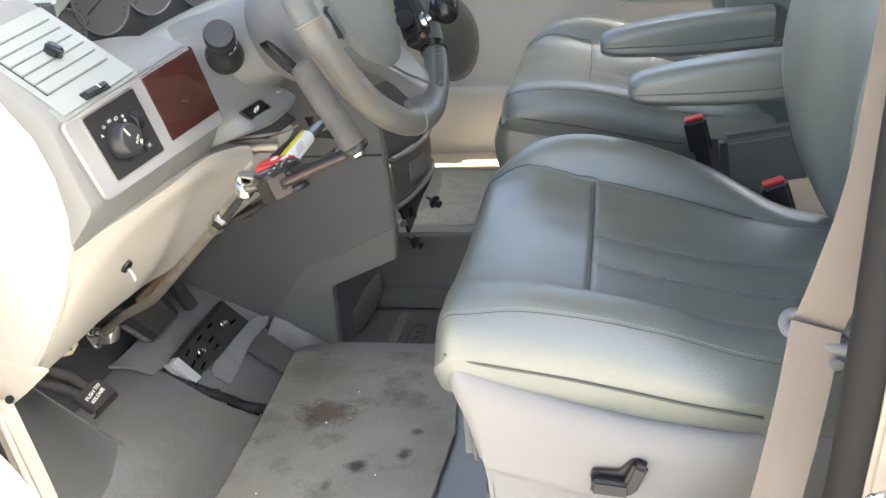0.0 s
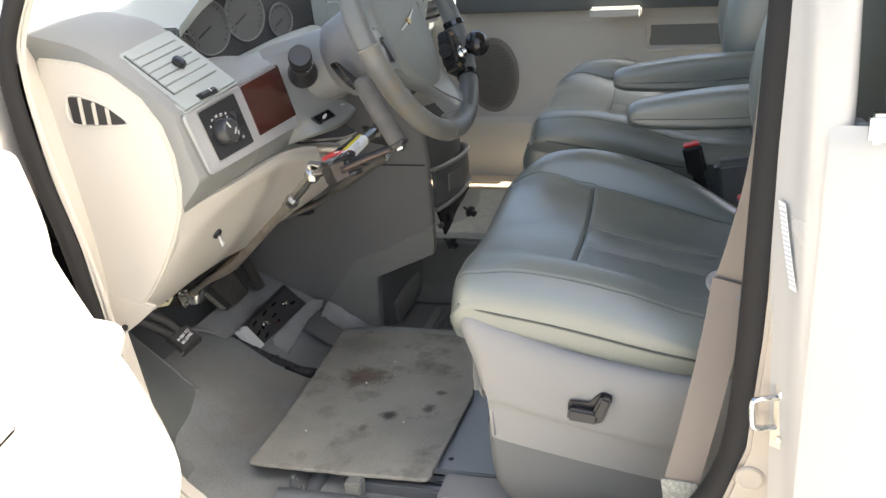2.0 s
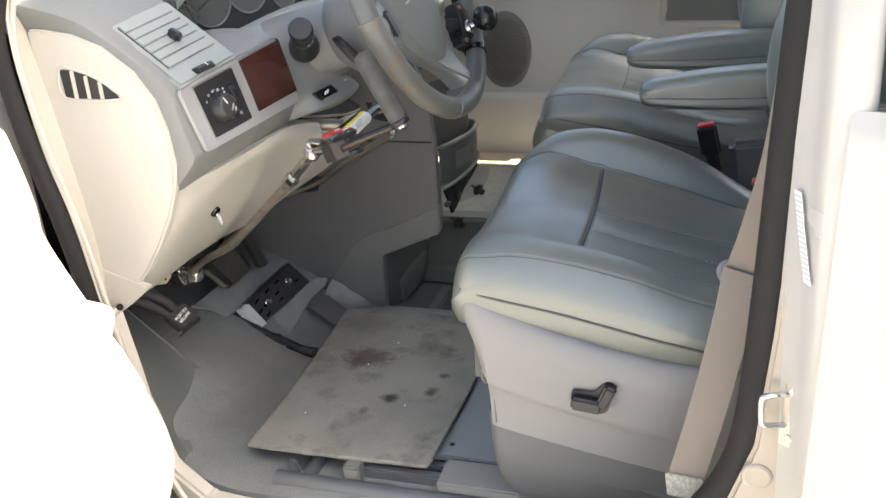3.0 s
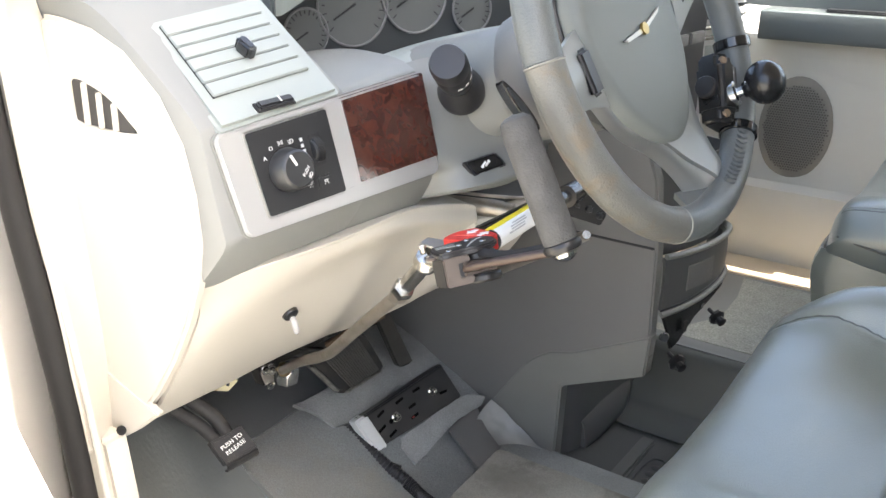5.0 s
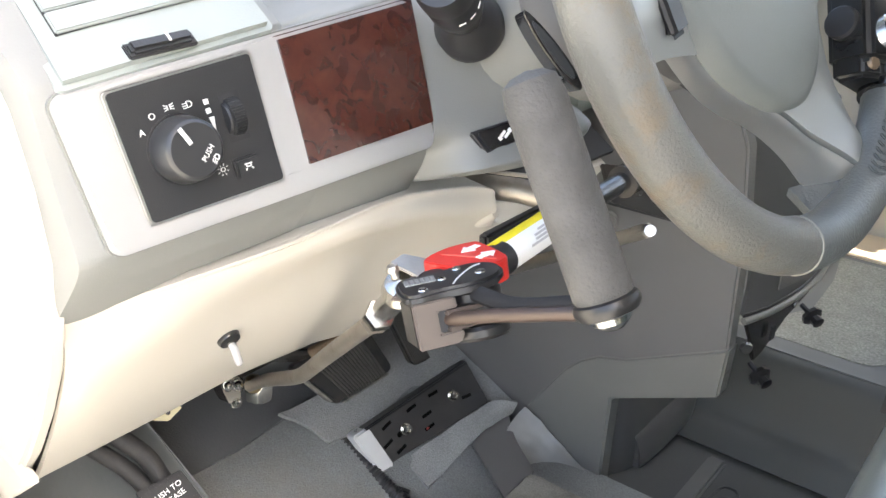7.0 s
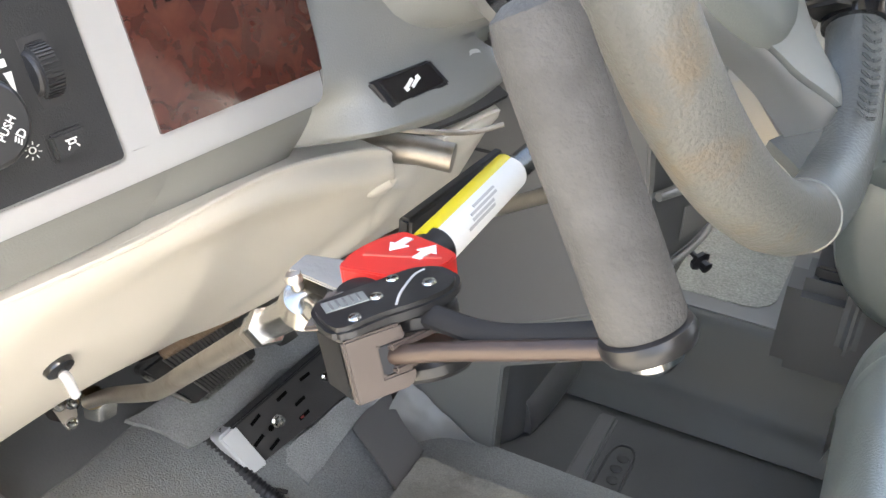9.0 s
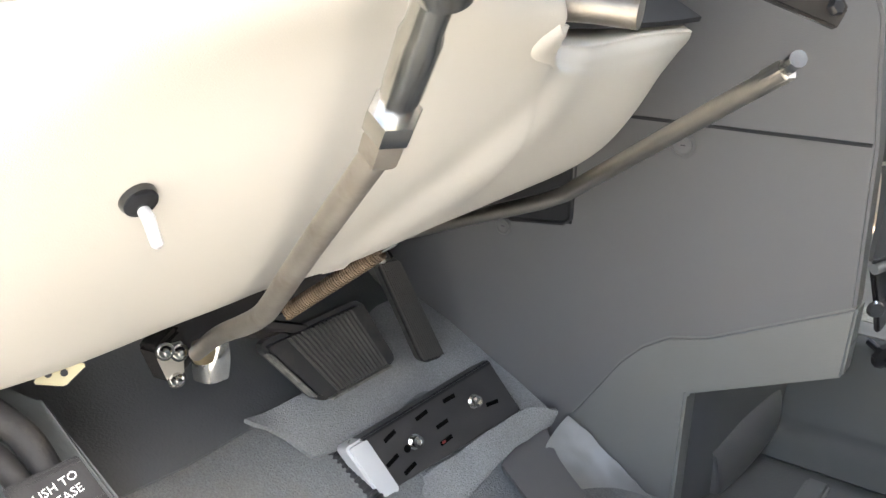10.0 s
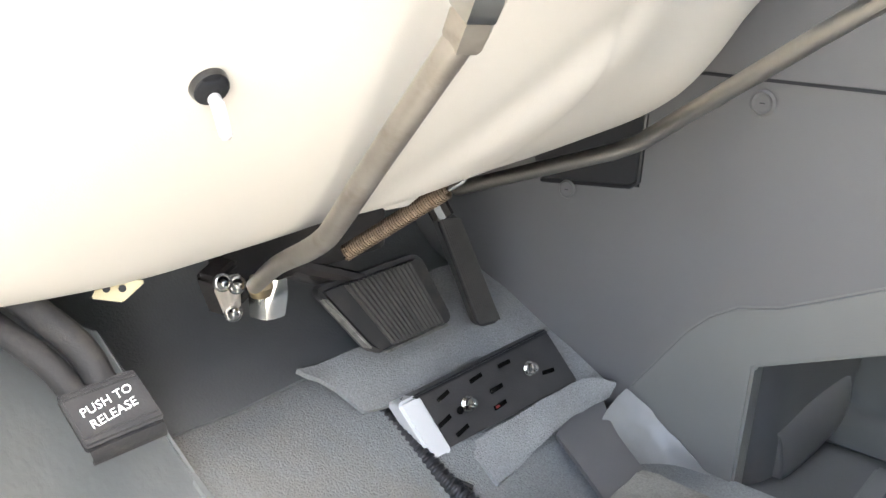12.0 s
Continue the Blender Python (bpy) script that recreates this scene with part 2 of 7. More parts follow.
soil(CARPET, (-0.80, 1.18, 0.10), (0.17, 0.12, 0.15), (0.225, 0.205, 0.17), 0.4, 22.0)
soil(CARPET, (-0.70, 1.10, 0.05), (0.10, 0.10, 0.12), (0.16, 0.14, 0.115), 0.3, 30.0)
soil(CARPET, (-0.72, 1.28, 0.06), (0.09, 0.05, 0.12), (0.27, 0.245, 0.20), 0.45, 40.0)
CLEAR = material("clear_plastic", (0.75, 0.75, 0.76), rough=0.15, vary=0.05)
CLEAR.node_tree.nodes["Principled BSDF"].inputs["Transmission Weight"].default_value = 0.6
GLASS = material("window_glass", (0.9, 0.93, 0.92), rough=0.02, vary=0.01)
GLASS.node_tree.nodes["Principled BSDF"].inputs["Transmission Weight"].default_value = 1.0
GLASS.node_tree.nodes["Principled BSDF"].inputs["IOR"].default_value = 1.02


# ---- mesh helpers ----
def smooth_line(pts, n=6, closed=False):
    """A Catmull-Rom line through points, n steps a span."""
    pts = [Vector(p) for p in pts]
    k = len(pts)
    if k < 3:
        return [pts[0].lerp(pts[-1], i / n) for i in range(n + 1)]
    out = []
    for i in range(k if closed else k - 1):
        if closed:
            a, b, c, d = pts[i - 1], pts[i], pts[(i + 1) % k], pts[(i + 2) % k]
        else:
            b, c = pts[i], pts[i + 1]
            a = pts[i - 1] if i else b * 2 - c
            d = pts[i + 2] if i + 2 < k else c * 2 - b
        for s in range(n):
            t = s / n
            out.append(0.5 * (2 * b + (c - a) * t + (2 * a - 5 * b + 4 * c - d) * t * t + (3 * b - a - 3 * c + d) * t ** 3))
    if not closed:
        out.append(pts[-1])
    return out


def sheet(rows, wrap=False, bm=None):
    """Quads between rows of points."""
    bm = bm or bmesh.new()
    vs = [[bm.verts.new(p) for p in row] for row in rows]
    w = len(vs[0])
    for a, b in zip(vs, vs[1:]):
        for i in range(w if wrap else w - 1):
            j = (i + 1) % w
            bm.faces.new((a[i], a[j], b[j], b[i]))
    return bm


def surface(ctrl, nu=5, nv=5):
    """A smooth sheet through a coarse net of control points."""
    rows = [smooth_line(r, nv) for r in ctrl]
    cols = [smooth_line(c, nu) for c in zip(*rows)]
    return sheet([list(r) for r in zip(*cols)])


def thicken(bm, t):
    """Gives a sheet a back at a depth t along its normals, and closes its rim."""
    bmesh.ops.recalc_face_normals(bm, faces=bm.faces)
    bm.normal_update()
    back = {v: bm.verts.new(v.co - v.normal * t) for v in list(bm.verts)}
    rims = [e for e in bm.edges if len(e.link_faces) == 1]
    faces = list(bm.faces)
    sides = [(e.link_loops[0].vert, e.link_loops[0].link_loop_next.vert) for e in rims]
    for f in faces:
        bm.faces.new([back[v] for v in reversed(f.verts)])
    for a, b in sides:
        bm.faces.new((b, a, back[a], back[b]))
    return bm


def bevel(bm, r, seg=2, angle=25):
    es = [e for e in bm.edges if len(e.link_faces) == 2 and e.calc_face_angle(0) > radians(angle)]
    if es and r:
        bmesh.ops.bevel(bm, geom=es, offset=r, segments=seg, affect="EDGES", clamp_overlap=True)
    return bm


def block(size, m=None, r=0.004, seg=2, bm=None):
    """A bevelled box of that size at the pose m."""
    b = bmesh.new()
    bmesh.ops.create_cube(b, size=1)
    bmesh.ops.scale(b, vec=size, verts=b.verts)
    bevel(b, r, seg)
    return put_in(b, m, bm)


def put_in(b, m=None, bm=None):
    if m is not None:
        bmesh.ops.transform(b, matrix=m, verts=b.verts)
    if bm is None:
        return b
    me = bpy.data.meshes.new("tmp")
    b.to_mesh(me)
    bm.from_mesh(me)
    bpy.data.meshes.remove(me)
    b.free()
    return bm


def span(a, b, c=0.0, d=0.0, e=0.0, f=0.0, r=0.004, seg=2, bm=None):
    """A bevelled box between two corners."""
    a, b = Vector(a), Vector(b)
    return block([abs(x) for x in (b - a)], Matrix.Translation((a + b) / 2), r, seg, bm)


def prism(outline, depth, m=None, r=0.003, seg=2, bm=None):
    """A flat outline in x, y raised along z by depth, at the pose m."""
    b = bmesh.new()
    f = b.faces.new([b.verts.new((p[0], p[1], 0)) for p in outline])
    ext = bmesh.ops.extrude_face_region(b, geom=[f])
    bmesh.ops.translate(b, vec=(0, 0, depth), verts=[v for v in ext["geom"] if isinstance(v, bmesh.types.BMVert)])
    bmesh.ops.recalc_face_normals(b, faces=b.faces)
    bevel(b, r, seg)
    return put_in(b, m, bm)


def tube(path, r, seg=14, bm=None, squash=1.0):
    """A round bar along a path; r is one radius or one for each point."""
    path = [Vector(p) for p in path]
    rs = r if isinstance(r, (list, tuple)) else [r] * len(path)
    bm = bm or bmesh.new()
    t0 = (path[1] - path[0]).normalized()
    up = t0.orthogonal().normalized()
    rings, prev = [], t0
    for i, p in enumerate(path):
        t = (path[min(i + 1, len(path) - 1)] - path[max(i - 1, 0)]).normalized()
        up = prev.rotation_difference(t) @ up
        prev = t
        side = t.cross(up).normalized()
        rings.append([bm.verts.new(p + rs[i] * (math.cos(a) * up + squash * math.sin(a) * side)) for a in (2 * math.pi * k / seg for k in range(seg))])
    for a, b in zip(rings, rings[1:]):
        for k in range(seg):
            bm.faces.new((a[k], a[(k + 1) % seg], b[(k + 1) % seg], b[k]))
    bm.faces.new(rings[0][::-1])
    bm.faces.new(rings[-1])
    return bm


def lathe(profile, m=None, seg=32, bm=None):
    """A turned form: profile of (radius, height) round z, at the pose m."""
    b = bmesh.new()
    rings = [[b.verts.new((max(r, 1e-4) * math.cos(2 * math.pi * k / seg), max(r, 1e-4) * math.sin(2 * math.pi * k / seg), h)) for k in range(seg)] for r, h in profile]
    for p, q in zip(rings, rings[1:]):
        for k in range(seg):
            b.faces.new((p[k], p[(k + 1) % seg], q[(k + 1) % seg], q[k]))
    b.faces.new(rings[0][::-1])
    b.faces.new(rings[-1])
    return put_in(b, m, bm)


def aim(at, toward, up=(0, 0, 1)):
    """A pose at a place whose z points along toward, and whose y lies as near to up as can be."""
    z = Vector(toward).normalized()
    x = Vector(up).cross(z).normalized()
    y = z.cross(x)
    m = Matrix((x, y, z)).transposed().to_4x4()
    m.translation = Vector(at)
    return m


def part(name, bm, mat, parent=None, label="", angle=32):
    """Links a bmesh, in world coordinates, as one mesh under a thing or a part."""
    me = bpy.data.meshes.new(name)
    bmesh.ops.recalc_face_normals(bm, faces=bm.faces)
    bm.to_mesh(me)
    bm.free()
    me.materials.append(mat)
    me.polygons.foreach_set("use_smooth", [True] * len(me.polygons))
    me.set_sharp_from_angle(angle=radians(angle))
    ob = new(name, me)
    if parent:
        ob.parent = parent
        ob.matrix_parent_inverse = Matrix.Translation(-parent.location) if parent.type == "EMPTY" else Matrix.Identity(4)
    if label:
        tagged(ob, label)
    return ob


def thing(name, at, label, category, group="", kind=""):
    ob = new(name)
    ob.location = at
    ob.empty_display_size = 0.05
    return tagged(ob, label, category, group, kind)


def lettering(text, size, m, mat, parent, name="lettering", depth=0.0004):
    cu = bpy.data.curves.new("text", "FONT")
    cu.body, cu.size, cu.extrude, cu.align_x, cu.align_y = text, size, depth, "CENTER", "CENTER"
    cu.resolution_u = 2
    tmp = new("text", cu)
    me = bpy.data.meshes.new_from_object(tmp.evaluated_get(bpy.context.evaluated_depsgraph_get()))
    bpy.data.objects.remove(tmp)
    me.transform(m)
    me.materials.clear()
    me.materials.append(mat)
    ob = new(name, me)
    ob.parent = parent
    ob.matrix_parent_inverse = Matrix.Translation(-parent.location) if parent.type == "EMPTY" else Matrix.Identity(4)
    return ob


# ---- ground and van structure ----
g = bmesh.new()
bmesh.ops.create_grid(g, x_segments=2, y_segments=2, size=400)
bmesh.ops.translate(g, vec=(0, 0, -0.36), verts=g.verts)
tagged(part("ground", g, ASPHALT), "pale weathered concrete ground around the van", "ground", kind="structure")


def profile_floor():
    """Driver's footwell: flat, then the toe board rises forward."""
    prof = [(0.75, 0.05), (0.0, 0.05), (-0.35, 0.05), (-0.5, 0.05), (-0.62, 0.05), (-0.74, 0.06), (-0.80, 0.098), (-0.88, 0.150), (-0.96, 0.172), (-1.06, 0.21), (-1.13, 0.36), (-1.17, 0.62)]
    rows = []
    for y in (0.845, 0.95, 1.1, 1.25, 1.4, 1.58):
        rows.append(smooth_line([(x, y, z + 0.03 * max(0, (0.98 - y) / 0.13) * (1 if x < -0.7 else 0.25)) for x, z in prof], 5))
    return sheet(rows)


def toe_sheet():
    """Bare toe board beyond the edge of the carpet."""
    rows = []
    for k, y in enumerate((1.02, 1.10, 1.18, 1.26, 1.33, 1.40, 1.48, 1.575)):
        edge = -0.912 - 0.006 * (k % 2)
        rows.append(smooth_line([(x, y, z) for x, z in ((edge, 0.187), (-0.96, 0.201), (-1.05, 0.245), (-1.098, 0.365), (-1.13, 0.62))], 4))
    return sheet(rows)


tagged(part("toe_board", thicken(toe_sheet(), 0.003), material("dark_toe_board", (0.115, 0.120, 0.120), rough=0.62, vary=0.12, scale=10, grain=0.3, grain_size=350)), "dark blue-grey toe board under the pedals", "floor", kind="structure")
floor = part("floor", thicken(profile_floor(), 0.02), CARPET)
tagged(floor, "worn dark grey carpet of the driver's footwell, dusty", "floor", kind="structure")
tagged(part("floor_rear", span((-1.15, 1.585, -0.02), (1.9, 2.45, 0.046), r=0.003), RUBBER_FLOOR), "dark grey floor between the seats", "floor", kind="structure")
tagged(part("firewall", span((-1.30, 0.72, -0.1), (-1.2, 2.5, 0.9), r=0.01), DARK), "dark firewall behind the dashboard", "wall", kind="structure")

# left side trim of the footwell
tagged(part("kick_trim", prism([(-0.80, 0.425), (-0.752, 0.428), (-0.737, 0.318), (-0.726, 0.219), (-0.70, 0.135), (-0.64, 0.082), (-0.5, 0.07), (-0.5, 0.0), (-0.84, 0.0)], 0.035, aim((0, 0.838, 0), (0, -1, 0)) @ Matrix.Diagonal((1, 1, 1, 1)), r=0.006), CREAM), "cream plastic kick trim beside the footwell", "trim", kind="structure")
kick = [[(-0.97, 0.846, 0.50), (-0.97, 0.95, 0.40), (-0.96, 1.03, 0.33), (-0.945, 1.070, 0.295)],
        [(-0.90, 0.846, 0.46), (-0.905, 0.95, 0.36), (-0.91, 1.03, 0.29), (-0.914, 1.080, 0.252)],
        [(-0.85, 0.846, 0.40), (-0.86, 0.94, 0.30), (-0.865, 1.03, 0.225), (-0.862, 1.096, 0.182)],
        [(-0.79, 0.846, 0.33), (-0.80, 0.93, 0.22), (-0.81, 1.02, 0.145), (-0.807, 1.109, 0.107)],
        [(-0.757, 0.846, 0.24), (-0.767, 0.90, 0.165), (-0.79, 0.95, 0.122), (-0.80, 0.995, 0.103)],
        [(-0.737, 0.846, 0.17), (-0.737, 0.87, 0.125), (-0.733, 0.89, 0.103), (-0.729, 0.908, 0.092)],
        [(-0.712, 0.846, 0.12), (-0.712, 0.855, 0.095), (-0.707, 0.865, 0.084), (-0.70, 0.872, 0.072)]]
for row in kick:
    x, y, z = row[-1]
    row[-1:] = [(x, y - 0.006, z + 0.004), (x + 0.002, y + 0.001, z), (x + 0.001, y + 0.006, z - 0.014), (x, y + 0.010, z - 0.06)]
kick = surface(kick, 6, 5)
tagged(part("kick_panel", thicken(kick, 0.004), material("blue_grey_kick", (0.155, 0.165, 0.163), rough=0.42, vary=0.08, grain=0.4, grain_size=130)), "grey-green grained wheel-house moulding beside the footwell", "trim", kind="structure")
tagged(part("sill_trim", span((-0.70, 0.715, -0.02), (0.12, 0.838, 0.072), r=0.02, seg=4), CREAM), "cream plastic door sill trim", "trim", kind="structure")

# B-pillar: painted jamb and outer skin, one bent sheet
plan = [(0.218, 0.712), (0.226, 0.695), (0.243, 0.668), (0.251, 0.650), (0.259, 0.640), (0.272, 0.634), (0.282, 0.633), (0.288, 0.642), (0.290, 0.68)]
rows = []
for z, dx, dy in ((-0.25, 0.02, 0.01), (0.05, 0.02, 0.0), (0.33, 0.013, 0.0), (0.62, 0.0, 0.0), (0.92, -0.009, 0.014), (1.12, -0.02, 0.05), (1.34, -0.03, 0.11)):
    rows.append([(x + dx, y + dy, z) for x, y in plan])
tagged(part("b_pillar", thicken(surface(rows, 4, 3), 0.004), WHITE_PAINT), "pearl white painted body pillar behind the open door", "pillar", kind="structure")
jamb = prism([(0.10, 0.20), (0.145, 0.252), (0.185, 0.31), (0.212, 0.40), (0.221, 0.55), (0.226, 0.75), (0.226, 1.30), (0.236, 1.30), (0.237, 0.9), (0.243, 0.6), (0.250, 0.33), (0.255, -0.2), (-0.1, -0.2), (-0.1, 0.05)], 0.03, aim((0, 0.715, 0), (0, -1, 0)), r=0.006)
tagged(part("pillar_jamb", jamb, CREAM_PAINT), "cream painted door jamb with the latch striker", "pillar", kind="structure")
dimple = lathe([(0.0, 0.001), (0.011, 0.0012), (0.014, 0.0022), (0.017, 0.0012), (0.0185, -0.001)], aim((0.218, 0.684, 0.36), (0, -1, 0)), 24)
tagged(part("jamb_plug", dimple, CREAM_PAINT), "round cream body plug in the door jamb", "plug", kind="structure")

# rear sliding door, closed, behind the pillar
rd = thing("rear_door", (0.6, 0.63, 0.0), "pearl white closed rear sliding door beside the pillar", "car door")
skin = surface([[(x, 0.632 + dy + k, z) for x, k in ((0.2945, 0.03), (0.297, 0.003), (0.305, 0.0), (0.6, 0.0), (1.3, 0.0))] for z, dy in ((-0.2, 0.02), (0.05, 0.0), (0.4, -0.008), (0.75, 0.0), (0.82, 0.006))], 4, 3)
part("door_skin", thicken(skin, 0.02), WHITE_PAINT, rd)
part("belt_moulding", span((0.293, 0.612, 0.806), (1.2, 0.632, 0.836), r=0.004), CHROME, rd, "chrome belt moulding")
part("window_glass", thicken(surface([[(x, 0.622 + dy, z) for x in (0.304, 0.7, 1.25)] for z, dy in ((0.845, 0), (1.0, 0.03), (1.3, 0.1))], 3, 3), 0.006), BLACK_GLOSS, rd, "dark tinted window pane")
part("edge_strip", tube([(0.318, 0.628, -0.15), (0.314, 0.622, 0.3), (0.304, 0.626, 0.66)], 0.006, 8), CREAM_PAINT, rd)

# outer body, roof, windscreen and far side, mostly out of view
# unseen roof: edges set to keep the sun off cluster, seats and seal
tagged(part("roof", span((-0.37, 0.76, 1.42), (2.2, 2.31, 1.47), r=0.02), CREAM), "unseen cream van roof, its edges set to shade the cabin", "roof", kind="structure")
# rail out of view, added to block the sun behind the door opening
tagged(part("roof_rail", span((0.25, 0.68, 1.34), (2.2, 0.757, 1.468), r=0.02), CREAM), "unseen cream roof rail, added to keep the sun off the belt", "roof", kind="structure")
tagged(part("rear_wall", span((2.15, 0.7, -0.2), (2.2, 2.5, 1.42), r=0.01), PDOOR), "grey rear end of the van's cabin", "wall", kind="structure")
tagged(part("wall_side", span((0.345, 0.66, -0.2), (2.2, 0.70, 0.82), r=0.01), PDOOR), "grey inner side panel behind the front door", "wall", kind="structure")
glass = part("windscreen", sheet([[(-1.42, 0.80, 0.93), (-1.45, 1.58, 0.93), (-1.42, 2.36, 0.93)], [(-0.37, 0.86, 1.42), (-0.40, 1.58, 1.42), (-0.37, 2.30, 1.42)]]), GLASS)
glass.visible_shadow = False
tagged(glass, "clear raked windscreen above the dashboard", "window", kind="structure")
tagged(part("cowl", span((-1.75, 0.78, 0.55), (-1.36, 2.4, 0.915), r=0.03), BLACK), "black cowl panel below the windscreen", "cowl", kind="structure")

# rubber seal round the driver's door opening
loop = [(-0.728, 0.772, 1.01), (-0.785, 0.770, 0.93), (-0.806, 0.768, 0.86), (-0.803, 0.768, 0.78), (-0.790, 0.768, 0.69), (-0.771, 0.768, 0.60), (-0.759, 0.770, 0.51), (-0.752, 0.772, 0.43), (-0.738, 0.772, 0.30), (-0.70, 0.765, 0.14), (-0.60, 0.75, 0.04),
        (-0.35, 0.735, 0.02), (-0.12, 0.722, 0.055), (0.02, 0.712, 0.13), (0.105, 0.709, 0.215), (0.155, 0.709, 0.275), (0.190, 0.709, 0.345), (0.206, 0.709, 0.43), (0.2115, 0.709, 0.58), (0.2145, 0.710, 0.75), (0.220, 0.714, 0.98), (0.228, 0.76, 1.24), (0.15, 0.80, 1.38), (-0.30, 0.82, 1.39), (-0.46, 0.81, 1.26), (-0.62, 0.79, 1.11)]
loop = [(x - 0.006, y + 0.006, z) if x < -0.70 else (x, y, z) for x, y, z in loop]
ring_pts = smooth_line(loop, 6, closed=True) + [Vector(loop[0])]
seal = tube(ring_pts, [0.0128 + 0.0067 * min(1.0, max(0.0, (p.x + 0.72) / 0.5)) for p in ring_pts], 14, squash=0.8)
ds = thing("door_seal", (-0.2, 0.72, 0.02), "black rubber weatherstrip round the open door frame", "weatherstrip")
part("rubber_strip", seal, RUBBER, ds)
lip = [Vector(p) + Vector((0.014 * (1 if p[0] < -0.3 else -1.25), 0.017, 0)) for p in loop[22:] + loop[:14]]
part("trim_lip", tube(smooth_line(lip, 6), 0.0042, 8), CREAM, ds, "thin cream trim lip")

# A-pillar trim between the seal and the dashboard
edge_out = [(-0.60, 0.80, 1.15), (-0.718, 0.787, 1.01), (-0.781, 0.786, 0.925), (-0.795, 0.785, 0.86), (-0.792, 0.785, 0.777), (-0.782, 0.785, 0.69), (-0.762, 0.785, 0.60), (-0.752, 0.786, 0.51), (-0.748, 0.788, 0.425)]
edge_mid = [(-0.64, 0.812, 1.15), (-0.757, 0.808, 1.01), (-0.800, 0.807, 0.925), (-0.806, 0.808, 0.86), (-0.80, 0.810, 0.777), (-0.789, 0.812, 0.69), (-0.776, 0.815, 0.60), (-0.768, 0.818, 0.51), (-0.767, 0.822, 0.418)]
edge_in = [(-0.72, 0.84, 1.15), (-0.83, 0.84, 1.02), (-0.848, 0.842, 0.93), (-0.822, 0.846, 0.865), (-0.806, 0.846, 0.777), (-0.795, 0.846, 0.69), (-0.785, 0.846, 0.60), (-0.780, 0.846, 0.51), (-0.784, 0.842, 0.412)]
tagged(part("a_pillar_trim", thicken(surface([edge_out, edge_mid, edge_in], 4, 4), 0.004), CREAM), "cream plastic trim of the windscreen pillar", "pillar", kind="structure")

tagged(part("front_fender", span((-1.65, 0.63, -0.2), (-0.842, 0.838, 0.90), r=0.03, seg=4), WHITE_PAINT), "pearl white front fender ahead of the door opening", "fender", kind="structure")

tagged(part("trim_clip", lathe([(0.0055, 0.0), (0.0055, 0.002), (0.0035, 0.003), (0.0, 0.002)], aim((-0.755, 0.8325, 0.428), (0.5, -0.85, 0.2)), 18), RUBBER), "dark round clip at the foot of the pillar trim", "clip")

# striker on the jamb
st = thing("latch_striker", (0.245, 0.68, 0.45), "chromed steel door latch striker loop on the jamb", "door striker")
part("loop", tube(smooth_line([(0.247, 0.676, 0.484), (0.232, 0.670, 0.486), (0.217, 0.665, 0.485), (0.2125, 0.664, 0.481), (0.2125, 0.664, 0.468), (0.2145, 0.664, 0.452), (0.218, 0.665, 0.447), (0.232, 0.670, 0.445), (0.247, 0.676, 0.445)], 4), 0.0036, 10), CHROME, st)
part("plate", prism([(-0.012, -0.045), (0.012, -0.045), (0.016, 0.0), (0.012, 0.04), (-0.010, 0.04)], 0.004, aim((0.248, 0.672, 0.462), (-0.55, -0.83, 0)), r=0.001), STEEL, st)
for dz in (-0.032, 0.03):
    part("bolt", lathe([(0.0, 0.005), (0.005, 0.005), (0.006, 0.003), (0.006, 0.0)], aim((0.2475, 0.671, 0.462 + dz), (-0.55, -0.83, 0)), 6), CHROME, st)
sticker = thing("jamb_label", (0.252, 0.648, 0.66), "white printed label strip on the door jamb", "label")
strip = smooth_line([(0.2295, 0.677, 0.726), (0.2370, 0.6645, 0.680), (0.2455, 0.6505, 0.634)], 9)
across, out = Vector((0.5, -0.86, 0.0)), Vector((-0.86, -0.5, 0.0))
part("paper", sheet([[p + out * 0.003 - across * 0.006, p + out * 0.003 + across * 0.006] for p in strip]), WHITE, sticker)
for p in strip[1:-1]:
    part("print_bar", block((0.010, 0.0028, 0.0005), aim(p + out * 0.0034, out), r=0), PRINT_GREY, sticker)

# driver's door, wide open
DOOR = Matrix.Translation((-0.712, 0.682, 0)) @ Matrix.Rotation(radians(-78), 4, "Z")
dd = thing("driver_door", (-0.74, 0.60, 0.0), "cream and white trimmed driver's door standing wide open", "car door")


def on_door(pts):
    return [DOOR @ Vector(p) for p in pts]


panel = [[(u, w, z) for u, w in us] for z, us in (
    (-0.15, ((0.0, -0.03), (0.15, 0.0), (0.5, 0.02), (1.0, 0.02))), (0.05, ((0.0, 0.015), (0.15, 0.045), (0.5, 0.06), (1.0, 0.06))),
    (0.19, ((0.0, 0.056), (0.12, 0.088), (0.5, 0.09), (1.0, 0.08))), (0.29, ((0.0, 0.080), (0.10, 0.112), (0.5, 0.11), (1.0, 0.08))),
    (0.41, ((0.0, 0.045), (0.10, 0.078), (0.5, 0.09), (1.0, 0.06))), (0.485, ((0.0, 0.012), (0.10, 0.044), (0.5, 0.06), (1.0, 0.04))), (0.61, ((0.0, -0.034), (0.10, -0.024), (0.5, 0.01), (1.0, 0.0))), (0.70, ((0.0, -0.048), (0.10, -0.036), (0.5, 0.0), (1.0, 0.0))))]
part("inner_panel", thicken(surface([on_door(r) for r in panel], 5, 5), 0.02), CREAM, dd)
